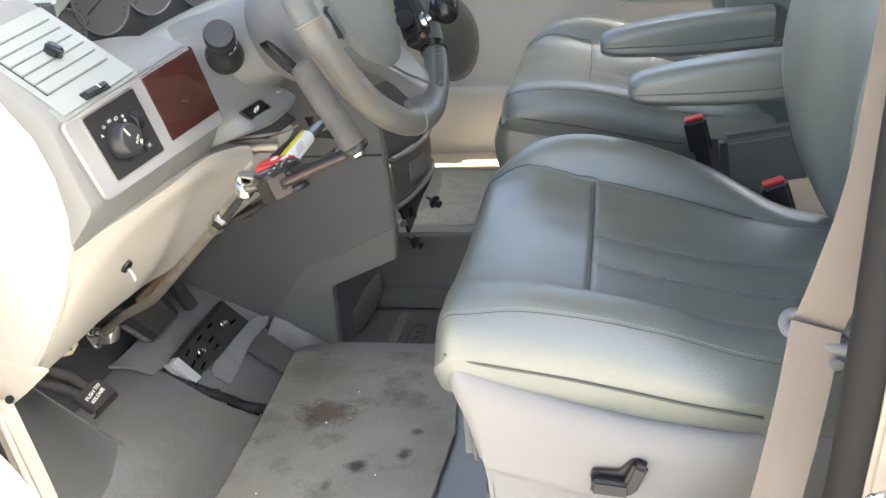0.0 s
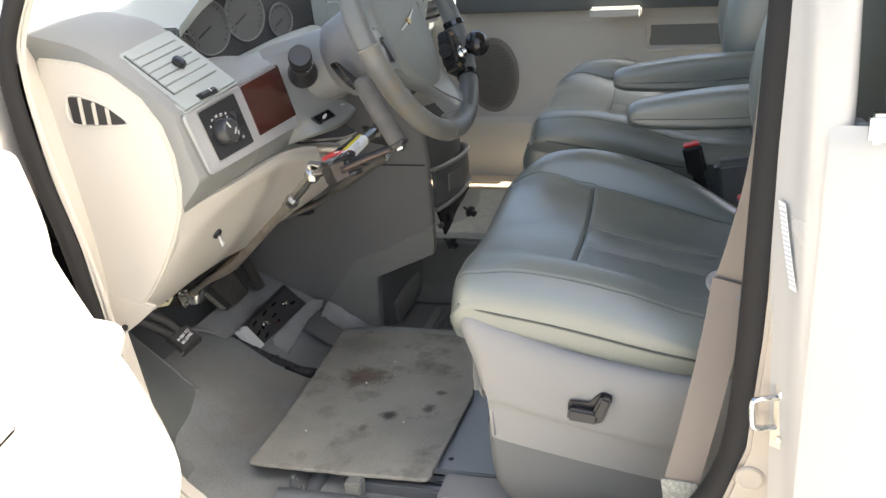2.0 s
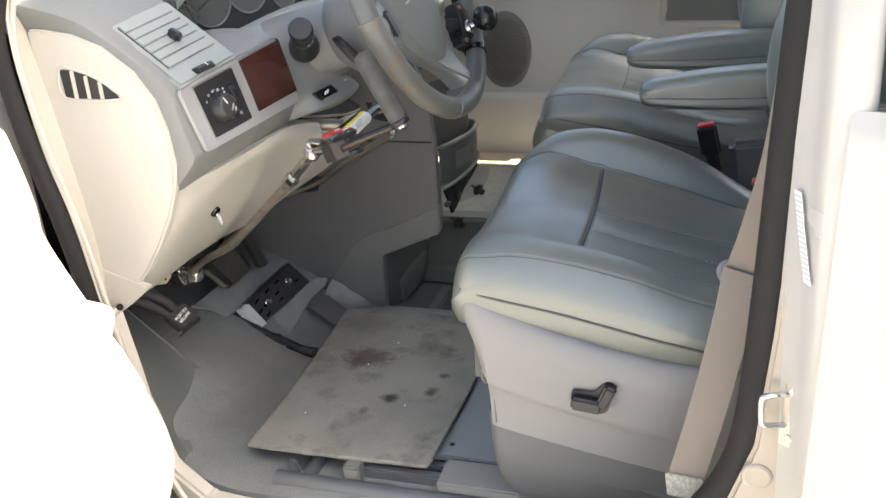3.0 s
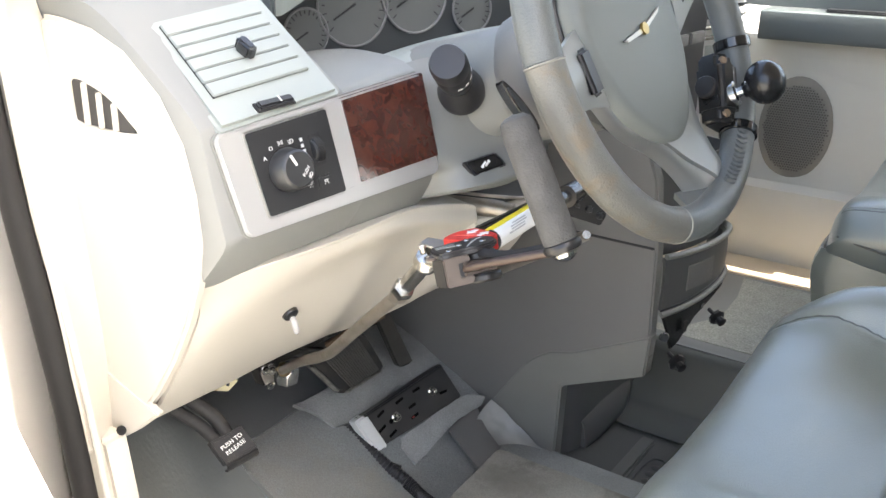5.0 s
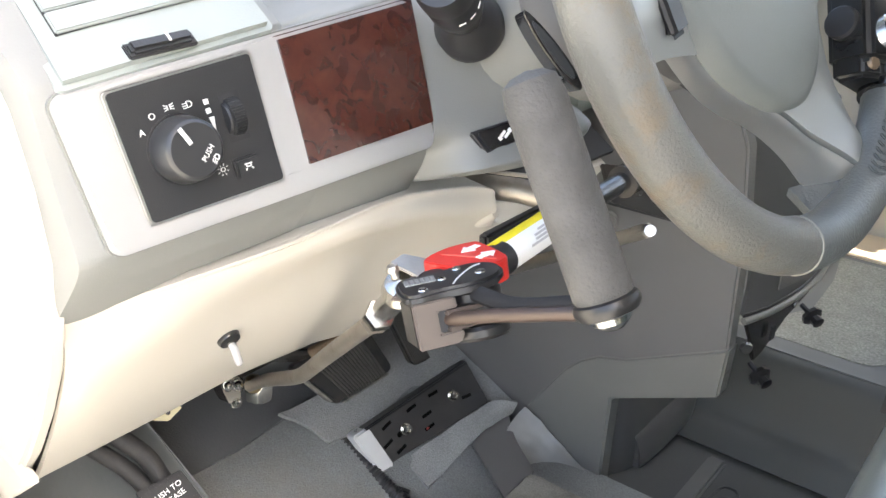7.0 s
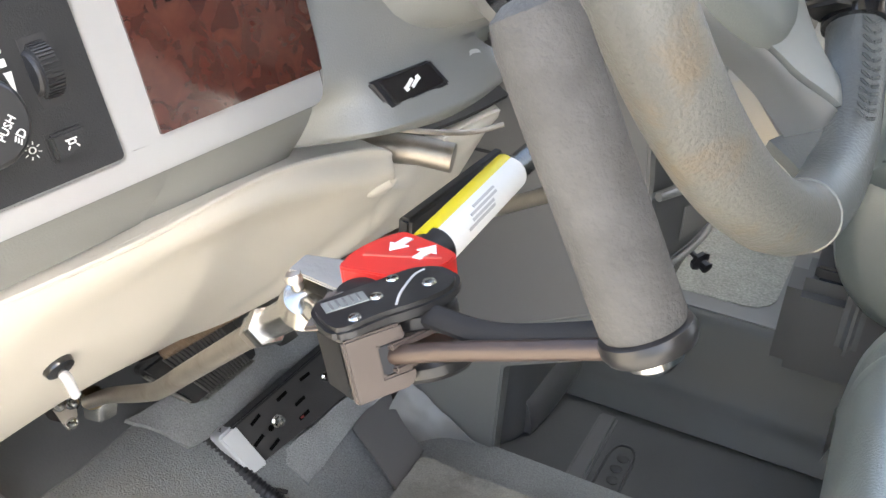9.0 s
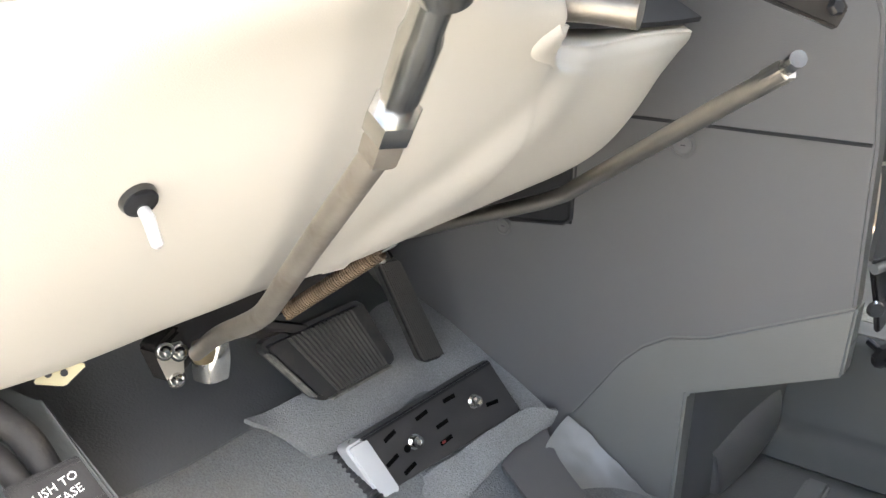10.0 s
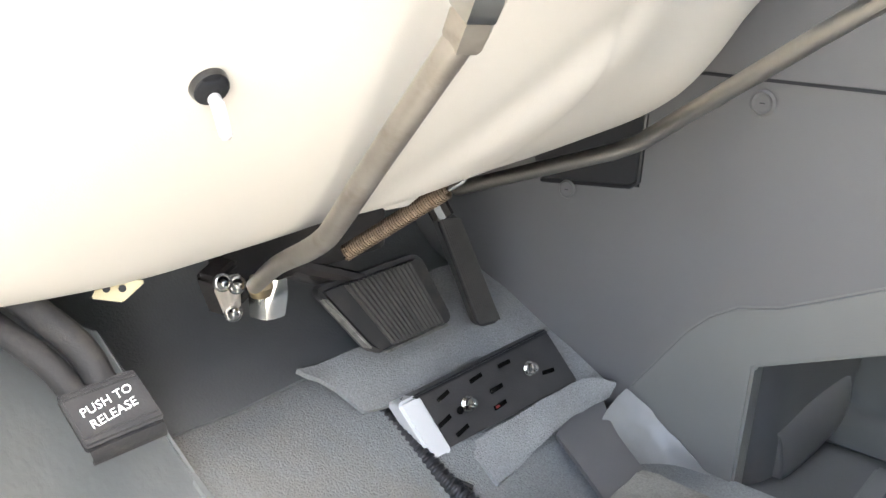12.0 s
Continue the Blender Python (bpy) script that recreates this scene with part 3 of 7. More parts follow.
part("outer_skin", thicken(surface([on_door([(u, -0.10 - 0.02 * (z > 0.6), z) for u in (-0.05, 0.4, 1.02)]) for z in (-0.15, 0.3, 0.72)], 3, 3), 0.01), WHITE_PAINT, dd)
arm = surface([on_door(r) for r in ([(-0.005, -0.085, 0.762), (0.2, -0.08, 0.765), (1.0, -0.05, 0.77)], [(0.0, -0.050, 0.762), (0.2, -0.030, 0.766), (1.0, 0.0, 0.77)], [(0.0, -0.041, 0.745), (0.2, -0.020, 0.748), (1.0, 0.012, 0.75)], [(0.008, -0.023, 0.66), (0.2, 0.008, 0.66), (1.0, 0.04, 0.66)], [(0.03, -0.015, 0.60), (0.2, 0.005, 0.60), (1.0, 0.035, 0.60)])], 4, 4)
part("upper_trim", thicken(arm, -0.012), CREAM, dd)
part("armrest", thicken(surface([on_door(r) for r in ([(0.08, 0.02, 0.565), (0.3, 0.02, 0.57), (0.9, 0.02, 0.575)], [(0.085, 0.09, 0.555), (0.3, 0.12, 0.563), (0.9, 0.12, 0.568)], [(0.085, 0.105, 0.535), (0.3, 0.135, 0.54), (0.9, 0.135, 0.545)], [(0.07, 0.08, 0.48), (0.3, 0.10, 0.48), (0.9, 0.10, 0.48)])], 4, 4), 0.008), CREAM, dd)
sw = part("switch_plate", prism([(-0.035, -0.10), (0.03, -0.10), (0.035, 0.095), (0.02, 0.105), (-0.03, 0.10)], 0.006, DOOR @ pose(0.46, 0.075, 0.568, 0, 0, 90), r=0.003), SHROUD, dd, "silver-grey window switch plate")
for k in range(3):
    part("window_switch", block((0.016, 0.03, 0.008), DOOR @ pose(0.40 + 0.045 * k, 0.078, 0.576), r=0.003), BLACK, sw)
mr = thing("door_mirror", (-0.80, 0.55, 0.75), "white painted outside mirror housing on the open door", "mirror")
part("housing", block((0.10, 0.2, 0.15), DOOR @ pose(0.10, -0.16, 0.80, 0, 0, 10), r=0.035, seg=4), WHITE_PAINT, mr)
part("mount", block((0.08, 0.1, 0.06), DOOR @ pose(0.06, -0.09, 0.735), r=0.015), BLACK, mr)

# ---- dashboard ----
dash = thing("dashboard", (-0.80, 1.58, 0.40), "grey and cream van dashboard with burl wood trim", "dashboard")


def quad(bl, br, tl, tr):
    """A frame on a four-cornered panel: u to the right, v up, w out of it."""
    bl, br, tl, tr = (Vector(p) for p in (bl, br, tl, tr))
    n = ((br - bl).cross(tl - bl)).normalized()
    return lambda u, v, w=0.0: (bl * (1 - u) + br * u) * (1 - v) + (tl * (1 - u) + tr * u) * v + n * w


def qplate(q, u0, u1, v0, v1, w0, w1, r=0.002, bm=None, seg=2):
    """A bevelled plate between two depths on a panel's frame."""
    b = bmesh.new()
    lo = [b.verts.new(q(u, v, w0)) for u, v in ((u0, v0), (u1, v0), (u1, v1), (u0, v1))]
    hi = [b.verts.new(q(u, v, w1)) for u, v in ((u0, v0), (u1, v0), (u1, v1), (u0, v1))]
    b.faces.new(lo[::-1])
    b.faces.new(hi)
    for i in range(4):
        b.faces.new((lo[i], lo[(i + 1) % 4], hi[(i + 1) % 4], hi[i]))
    bmesh.ops.recalc_face_normals(b, faces=b.faces)
    bevel(b, r, seg)
    return put_in(b, None, bm)


def qpose(q, u, v, w=0.0, turn=0.0):
    p = q(u, v, w)
    n = (q(u, v, 1.0) - q(u, v, 0.0)).normalized()
    return aim(p, n, q(u, v + 0.01) - q(u, v)) @ pose(0, 0, 0, 0, 0, turn)


def qround(q, u0, u1, v0, v1, w0, w1, ru, rv, r=0.002, n=5):
    """A plate with rounded corners on a panel's frame; ru, rv: corner radii as shares of its sides."""
    ring = []
    for cu, cv, a0 in ((u1 - ru, v1 - rv, 0), (u0 + ru, v1 - rv, 90), (u0 + ru, v0 + rv, 180), (u1 - ru, v0 + rv, 270)):
        ring += [(cu + ru * math.cos(radians(a0 + 90 * k / n)), cv + rv * math.sin(radians(a0 + 90 * k / n))) for k in range(n + 1)]
    b = bmesh.new()
    lo, hi = ([b.verts.new(q(u, v, w)) for u, v in ring] for w in (w0, w1))
    b.faces.new(lo[::-1])
    b.faces.new(hi)
    for i in range(len(ring)):
        b.faces.new((lo[i - 1], lo[i], hi[i], hi[i - 1]))
    bmesh.ops.recalc_face_normals(b, faces=b.faces)
    bevel(b, r, 2, 60)
    return b


# pod at the door end, as sections across the van
def pod_rows():
    cap = [(-0.95, 0.935), (-0.83, 0.906), (-0.745, 0.884), (-0.690, 0.853), (-0.640, 0.816), (-0.608, 0.789), (-0.600, 0.776), (-0.590, 0.73), (-0.580, 0.692), (-0.5785, 0.677), (-0.598, 0.652), (-0.632, 0.615)]
    mid = [(-0.95, 0.940), (-0.82, 0.915), (-0.730, 0.889), (-0.686, 0.855), (-0.638, 0.819), (-0.597, 0.791), (-0.589, 0.782), (-0.579, 0.745), (-0.5655, 0.701), (-0.5668, 0.696), (-0.577, 0.667), (-0.600, 0.640)]
    end = [(-0.95, 0.942), (-0.82, 0.917), (-0.726, 0.898), (-0.679, 0.864), (-0.630, 0.828), (-0.592, 0.801), (-0.585, 0.792), (-0.569, 0.750), (-0.5525, 0.704), (-0.5540, 0.699), (-0.568, 0.672), (-0.588, 0.646)]
    rows = []
    for y, prof, s in ((0.8495, cap, 0.80), (0.8470, cap, 0.90), (0.8470, cap, 0.955), (0.8485, cap, 0.985), (0.856, cap, 1.0), (0.93, mid, 1.0), (0.995, end, 1.0), (1.018, end, 1.0)):
        rows.append([Vector((-0.82 + (x + 0.82) * s, y, 0.64 + (z - 0.64) * s)) for x, z in prof])
    return [smooth_line(r, 3) for r in rows]


part("pod_shell", thicken(sheet(pod_rows()), 0.006), DASH, dash)
# the shell goes on lower to the steering column
ledge = [(-0.72, 0.815), (-0.66, 0.822), (-0.60, 0.818), (-0.575, 0.809), (-0.568, 0.800), (-0.555, 0.755), (-0.5395, 0.709), (-0.5410, 0.704), (-0.550, 0.680), (-0.565, 0.655)]
joint = [(-0.72, 0.800), (-0.66, 0.805), (-0.60, 0.795), (-0.594, 0.792), (-0.588, 0.788), (-0.572, 0.748), (-0.5535, 0.7035), (-0.5550, 0.6985), (-0.569, 0.672), (-0.589, 0.646)]
shell_rows = []
for y, f, back in ((1.008, -0.12, 0.001), (1.018, 0.0, 0.0), (1.05, 0.42, 0.0), (1.09, 0.85, 0.0), (1.122, 1.0, 0.0), (1.130, 1.0, 0.006), (1.138, 1.0, 0.03), (1.145, 1.0, 0.09)):
    shell_rows.append(smooth_line([(p[0] + (q[0] - p[0]) * f - back, y, p[1] + (q[1] - p[1]) * f - back * 0.3) for p, q in zip(joint, ledge)], 3))
part("lower_shell", thicken(sheet(shell_rows), 0.006), DASH, dash)
capo = [(-0.818, 0.868), (-0.79, 0.8665), (-0.746, 0.860), (-0.70, 0.843), (-0.654, 0.807), (-0.627, 0.766), (-0.614, 0.72), (-0.612, 0.67), (-0.618, 0.630), (-0.636, 0.585), (-0.664, 0.535), (-0.695, 0.49), (-0.728, 0.452), (-0.755, 0.428), (-0.782, 0.411), (-0.80, 0.411), (-0.80, 0.50), (-0.803, 0.60), (-0.81, 0.70), (-0.818, 0.80)]
FACE_LEFT = Matrix(((1, 0, 0, 0), (0, 0, -1, 0), (0, 1, 0, 0), (0, 0, 0, 1)))


def on_left(y):
    return Matrix.Translation((0, y, 0)) @ FACE_LEFT


cap = part("end_cap", prism(capo, 0.016, on_left(0.8555), r=0.004), CREAM, dash, "cream plastic end cap")
lower_tri = prism([(-0.796, 0.50), (-0.762, 0.487), (-0.694, 0.466), (-0.735, 0.432), (-0.782, 0.399), (-0.806, 0.397)], 0.010, on_left(0.8478), r=0.002)
part("cap_foot", lower_tri, CREAM, cap)
# side vent in the end cap
hole = [(-0.774, 0.811), (-0.772, 0.769), (-0.680, 0.768), (-0.690, 0.783), (-0.712, 0.798), (-0.742, 0.809)]
part("vent_hole", prism(hole, 0.002, on_left(0.8400), r=0), BLACK, cap, "black side vent opening")
for x in (-0.752, -0.730, -0.708):
    top = 0.769 + 0.042 * (0.98 if x < -0.74 else 0.8 if x < -0.72 else 0.62)
    part("vent_bar", span((x - 0.0022, 0.8335, 0.768), (x + 0.0022, 0.840, top), r=0.001), CREAM, cap)
rim = [Vector((x, 0.8385, z)) for x, z in hole]
part("vent_rim", tube(smooth_line(rim, 4, closed=True) + [rim[0]], 0.0022, 8), CREAM, cap)

# dash top
EDGE = [(-0.83, 0.85, 0.902), (-0.76, 0.95, 0.9005), (-0.70, 1.035, 0.8805), (-0.702, 1.07, 0.885), (-0.695, 1.13, 0.918), (-0.685, 1.20, 0.942), (-0.68, 1.29, 0.956), (-0.69, 1.38, 0.945), (-0.72, 1.45, 0.915), (-0.78, 1.58, 0.93), (-0.82, 1.8, 0.935), (-0.82, 2.0, 0.93), (-0.84, 2.42, 0.90)]
top = [[(-1.40, y, 0.905), (-1.15, y, 0.945), (-0.95, y, max(0.944, z - 0.005)), (x, y, z)] for x, y, z in EDGE]
part("top_pad", thicken(surface(top, 4, 4), 0.02), DASH_GREEN, dash)

# bezel with the light switch and the wood inlay
BZ = quad((-0.572, 0.865, 0.683), (-0.535, 1.118, 0.700), (-0.597, 0.854, 0.777), (-0.566, 1.122, 0.806))
bezel = part("bezel", qround(BZ, 0.0, 1.0, -0.01, 1.0, -0.014, 0.0042, 0.035, 0.085, 0.0022), SILVER, dash, "silver trim bezel")
part("bezel_seam", qround(BZ, -0.004, 1.004, -0.020, 1.010, -0.016, 0.0006, 0.037, 0.09, 0.001), STACK_LOW, bezel)
part("wood_inlay", qround(BZ, 0.548, 1.004, 0.135, 0.985, 0.0, 0.0062, 0.012, 0.03, 0.0026), WOOD, bezel, "glossy dark red burl wood inlay")
part("panel_rim", qround(BZ, 0.100, 0.480, 0.105, 0.955, 0.0, 0.0058, 0.018, 0.042, 0.0012), SPOKE_SILVER, bezel)
swp = part("switch_panel", qround(BZ, 0.105, 0.475, 0.115, 0.945, 0.0, 0.0068, 0.016, 0.038, 0.0014), SWITCH_GREY, bezel, "dark grey light switch panel")
K = qpose(BZ, 0.235, 0.50, 0.0065)
part("knob_gap", lathe([(0.0222, 0.0), (0.0222, 0.0008), (0.0, 0.0009)], K, 40), BLACK, swp)
knob = part("rotary_knob", lathe([(0.0205, 0.0), (0.0212, 0.003), (0.0205, 0.007), (0.0185, 0.018), (0.0175, 0.0200), (0.0160, 0.0210), (0.0, 0.0212)], K, 48), KNOB_GREY, swp, "dark grey rotary light knob")
part("pointer", block((0.0028, 0.0115, 0.0006), K @ pose(-0.0045, 0.0095, 0.0214, 0, 0, 22), r=0.0002), PRINT_WHITE, knob)
lettering("PUSH", 0.0047, K @ pose(0.0060, -0.0040, 0.0214, 0, 0, 42), PRINT_WHITE, knob)
lettering("D", 0.0052, K @ pose(0.0108, -0.0078, 0.0214, 0, 0, 42), PRINT_WHITE, knob, "lamp_mark")
for k in (-1, 0, 1):
    part("beam_mark", block((0.0022, 0.0005, 0.0004), K @ pose(0.0108, -0.0078, 0.0214, 0, 0, 42) @ pose(-0.0032, k * 0.0013, 0, 0, 0, 18), r=0), PRINT_WHITE, knob)
wheel_slot = part("dimmer_slot", qplate(BZ, 0.360, 0.412, 0.445, 0.745, 0.0069, 0.0074, 0.0002), DARK, swp)
D = qpose(BZ, 0.386, 0.595, 0.0035)
part("dimmer_wheel", lathe([(0.0112, -0.0045), (0.0122, -0.0040), (0.0122, 0.0040), (0.0112, 0.0045)], D @ pose(0, 0, 0, 0, 90, 0), 32), SWITCH_GREY, wheel_slot, "ribbed dimmer wheel")
part("wheel_cheek", lathe([(0.0, -0.0016), (0.0095, -0.0012), (0.0105, 0.0), (0.0105, 0.0010)], D @ pose(-0.0055, 0, 0.0008, 0, 90, 0), 28), SWITCH_GREY, wheel_slot)
ribs = bmesh.new()
for k in range(44):
    a = 2 * math.pi * k / 44
    block((0.0078, 0.0008, 0.0008), D @ pose(0, math.cos(a) * 0.0124, math.sin(a) * 0.0124, math.degrees(a), 0, 0), r=0, bm=ribs)
part("ribs", ribs, SWITCH_GREY, wheel_slot)
part("button_gap", qplate(BZ, 0.342, 0.414, 0.215, 0.350, 0.0066, 0.0072, 0.0002), BLACK, swp)
part("cargo_button", qplate(BZ, 0.345, 0.411, 0.222, 0.342, 0.0066, 0.0105, 0.0014, seg=2), SWITCH_GREY, swp, "dark grey lamp button")
for u, v, w, h in ((0.327, 0.728, 0.0034, 0.0034), (0.3265, 0.672, 0.0034, 0.0034)):
    part("level_mark", block((w, h, 0.0005), qpose(BZ, u, v, 0.0071), r=0.0002), PRINT_WHITE, swp)
part("level_mark", prism([(-0.0018, 0.0042), (0.0018, 0.0042), (0.0006, -0.0042), (-0.0002, -0.0042)], 0.0005, qpose(BZ, 0.329, 0.592, 0.0069), r=0), PRINT_WHITE, swp)
lamp_sign = bmesh.new()
lettering("O", 0.0046, qpose(BZ, 0.3165, 0.305, 0.0071), PRINT_WHITE, swp, "lamp_symbol")
for k in range(8):
    a = (k + 0.5) * math.pi / 4
    block((0.0004, 0.0014, 0.0004), qpose(BZ, 0.3165, 0.305, 0.0071) @ pose(math.sin(a) * 0.0033, math.cos(a) * 0.0033, 0, 0, 0, -math.degrees(a)), r=0, bm=lamp_sign)
part("lamp_rays", lamp_sign, PRINT_WHITE, swp)
dome_sign = block((0.0055, 0.0007, 0.0005), qpose(BZ, 0.379, 0.300, 0.0107), r=0)
block((0.0026, 0.0006, 0.0005), qpose(BZ, 0.379, 0.282, 0.0107), r=0, bm=dome_sign)
for k in (-1, 1):
    block((0.0006, 0.0020, 0.0005), qpose(BZ, 0.379, 0.291, 0.0107) @ pose(k * 0.0015, 0, 0, 0, 0, k * 15), r=0, bm=dome_sign)
    block((0.0006, 0.0018, 0.0005), qpose(BZ, 0.379, 0.268, 0.0107) @ pose(k * 0.0022, 0, 0, 0, 0, k * 40), r=0, bm=dome_sign)
part("dome_lamp_symbol", dome_sign, PRINT_WHITE, swp)
side_sign = bmesh.new()
for k in (-1, 1):
    for j in (-1, 0, 1):
        block((0.0022, 0.0006, 0.0005), qpose(BZ, 0.237, 0.760, 0.0071) @ pose(k * 0.0022, j * 0.0014, 0, 0, 0, 22 * j * k), r=0, bm=side_sign)
    block((0.0006, 0.0032, 0.0005), qpose(BZ, 0.237, 0.760, 0.0071) @ pose(k * 0.0009, 0, 0), r=0, bm=side_sign)
part("side_lamp_symbol", side_sign, PRINT_WHITE, swp)
lettering("D", 0.0062, qpose(BZ, 0.286, 0.742, 0.0071), PRINT_WHITE, swp, "headlamp_symbol")
for k in (-1, 0, 1):
    part("beam_mark", block((0.0024, 0.0006, 0.0005), qpose(BZ, 0.275, 0.740, 0.0071) @ pose(-0.0004, k * 0.0014, 0), r=0), PRINT_WHITE, swp)
lettering("A", 0.0056, qpose(BZ, 0.158, 0.660, 0.0071), PRINT_WHITE, swp)
lettering("O", 0.0058, qpose(BZ, 0.192, 0.734, 0.0071), PRINT_WHITE, swp)

# air vent with closed slats
VT = quad((-0.601, 0.868, 0.792), (-0.586, 1.016, 0.810), (-0.694, 0.880, 0.8575), (-0.676, 1.020, 0.8775))
vent = part("air_vent", qround(VT, -0.045, 0.93, -0.125, 1.14, -0.016, -0.0004, 0.03, 0.04, 0.004), DASH_GREEN, dash, "closed grey louvred air vent")
part("louvre_gap", qplate(VT, 0.045, 0.815, 0.180, 1.040, -0.006, 0.0016, 0.0002), DARK, vent)
for k in range(6):
    v0 = 0.180 + k * 0.1433
    part("slat", qplate(VT, 0.046, 0.814, v0 + (0.0 if k == 0 else 0.011), v0 + 0.1433, -0.003, 0.0036, 0.0009), DASH_GREEN, vent)
part("vane_tab", prism([(-0.006, -0.010), (0.005, -0.012), (0.007, 0.006), (0.001, 0.012), (-0.006, 0.008)], 0.016, qpose(VT, 0.455, 0.53, 0.001) @ pose(0, 0, 0, 0, 0, 14), r=0.003, seg=3), BLACK_GLOSS, vent, "black vane adjuster tab")
slot_ = part("wheel_slot", block((0.044, 0.012, 0.003), qpose(VT, 0.40, -0.052, 0.0005), r=0.001), DARK, vent)
part("shut_off_wheel", prism([(-0.020, -0.0045), (0.020, -0.0045), (0.020, 0.0045), (-0.020, 0.0045)], 0.006, qpose(VT, 0.40, -0.052, 0.0), r=0.002), SWITCH_GREY, slot_, "dark shut-off thumbwheel")
part("wheel_mark", block((0.0016, 0.007, 0.0006), qpose(VT, 0.43, -0.052, 0.0062), r=0), PRINT_WHITE, slot_)

# knee panel under the pod
knee = [[(-0.66, 0.853, 0.66), (-0.640, 0.885, 0.655), (-0.640, 1.0, 0.652), (-0.632, 1.1, 0.663), (-0.630, 1.18, 0.652), (-0.618, 1.215, 0.640), (-0.61, 1.30, 0.60), (-0.615, 1.40, 0.605), (-0.61, 1.47, 0.61)],
        [(-0.620, 0.854, 0.632), (-0.618, 0.883, 0.628), (-0.580, 1.0, 0.642), (-0.560, 1.1, 0.654), (-0.552, 1.185, 0.642), (-0.546, 1.216, 0.630), (-0.580, 1.30, 0.590), (-0.572, 1.395, 0.592), (-0.566, 1.455, 0.590)],
        [(-0.630, 0.8545, 0.612), (-0.628, 0.884, 0.604), (-0.592, 1.0, 0.620), (-0.563, 1.1, 0.631), (-0.5505, 1.185, 0.616), (-0.543, 1.216, 0.613), (-0.577, 1.30, 0.578), (-0.568, 1.395, 0.580), (-0.567, 1.452, 0.583)],
        [(-0.640, 0.855, 0.578), (-0.640, 0.886, 0.566), (-0.628, 1.0, 0.580), (-0.597, 1.1, 0.598), (-0.578, 1.19, 0.585), (-0.562, 1.228, 0.592), (-0.580, 1.30, 0.560), (-0.570, 1.39, 0.562), (-0.574, 1.447, 0.572)],
        [(-0.680, 0.857, 0.512), (-0.686, 0.893, 0.502), (-0.680, 1.005, 0.508), (-0.658, 1.1, 0.516), (-0.636, 1.20, 0.510), (-0.610, 1.255, 0.520), (-0.604, 1.31, 0.516), (-0.588, 1.39, 0.524), (-0.588, 1.43, 0.545)],
        [(-0.728, 0.862, 0.450), (-0.735, 0.900, 0.444), (-0.742, 1.01, 0.440), (-0.728, 1.1, 0.444), (-0.700, 1.20, 0.446), (-0.662, 1.255, 0.468), (-0.645, 1.32, 0.475), (-0.618, 1.39, 0.490), (-0.615, 1.418, 0.508)],
        [(-0.766, 0.868, 0.415), (-0.774, 0.905, 0.408), (-0.796, 1.02, 0.390), (-0.793, 1.11, 0.393), (-0.752, 1.20, 0.414), (-0.708, 1.248, 0.436), (-0.695, 1.33, 0.446), (-0.664, 1.39, 0.466), (-0.655, 1.41, 0.474)],
        [(-0.80, 0.872, 0.42), (-0.81, 0.908, 0.412), (-0.835, 1.02, 0.398), (-0.835, 1.11, 0.40), (-0.79, 1.20, 0.424), (-0.745, 1.245, 0.45), (-0.73, 1.33, 0.46), (-0.70, 1.40, 0.478), (-0.69, 1.42, 0.486)]]
# the ledge ends in a crisp step before the column
for row, dz, dx in zip(knee, (0.030, 0.026, 0.020), (0.03, 0.030, 0.024)):
    x, y, z = row[5]
    row.insert(6, (x - dx, y + 0.004, z - dz))
for row in knee[3:]:
    row.insert(6, tuple(Vector(row[5]).lerp(Vector(row[6]), 0.3)))
# a tight fold along the top edge
blend = lambda a, b, f: [tuple(Vector(p).lerp(Vector(q), f)) for p, q in zip(a, b)]
knee[1:2] = [blend(knee[0], knee[1], 0.86), knee[1], blend(knee[1], knee[2], 0.22)]
knee_bm = surface(knee, 8, 8)
for v in knee_bm.verts:
    along = (v.co.y - 1.235) - 0.55 * (v.co.z - 0.50)
    v.co.x += 0.004 * math.exp(-((along - 0.02) / 0.026) ** 2) - 0.0035 * math.exp(-((along + 0.018) / 0.016) ** 2)
kp = part("knee_panel", thicken(knee_bm, 0.004), CREAM, dash, "cream plastic knee panel")
part("panel_tab", prism([(-0.018, 0.0), (0.02, 0.0), (0.012, -0.022), (-0.008, -0.024)], 0.004, aim((-0.735, 1.215, 0.430), (0.6, -0.2, -0.6)), r=0.001), CREAM, kp)
bush = part("grommet", lathe([(0.0, 0.004), (0.0065, 0.004), (0.0092, 0.0028), (0.0102, 0.0), (0.0102, -0.006)], aim((-0.659, 1.003, 0.533), (0.78, -0.12, -0.45)), 24), BLACK_GLOSS, kp, "black rubber grommet")
part("clear_lamp", tube([(-0.662, 1.003, 0.534), (-0.656, 1.005, 0.524), (-0.655, 1.008, 0.509), (-0.655, 1.0082, 0.507)], [0.0034, 0.0037, 0.0035, 0.002], 12), CLEAR, bush, "clear plastic indicator lamp")
# dark boxes and bracket: shade behind the knee panel put into their colour
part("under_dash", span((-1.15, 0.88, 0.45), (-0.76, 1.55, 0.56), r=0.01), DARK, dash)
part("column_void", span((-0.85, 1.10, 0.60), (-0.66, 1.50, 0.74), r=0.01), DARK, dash)
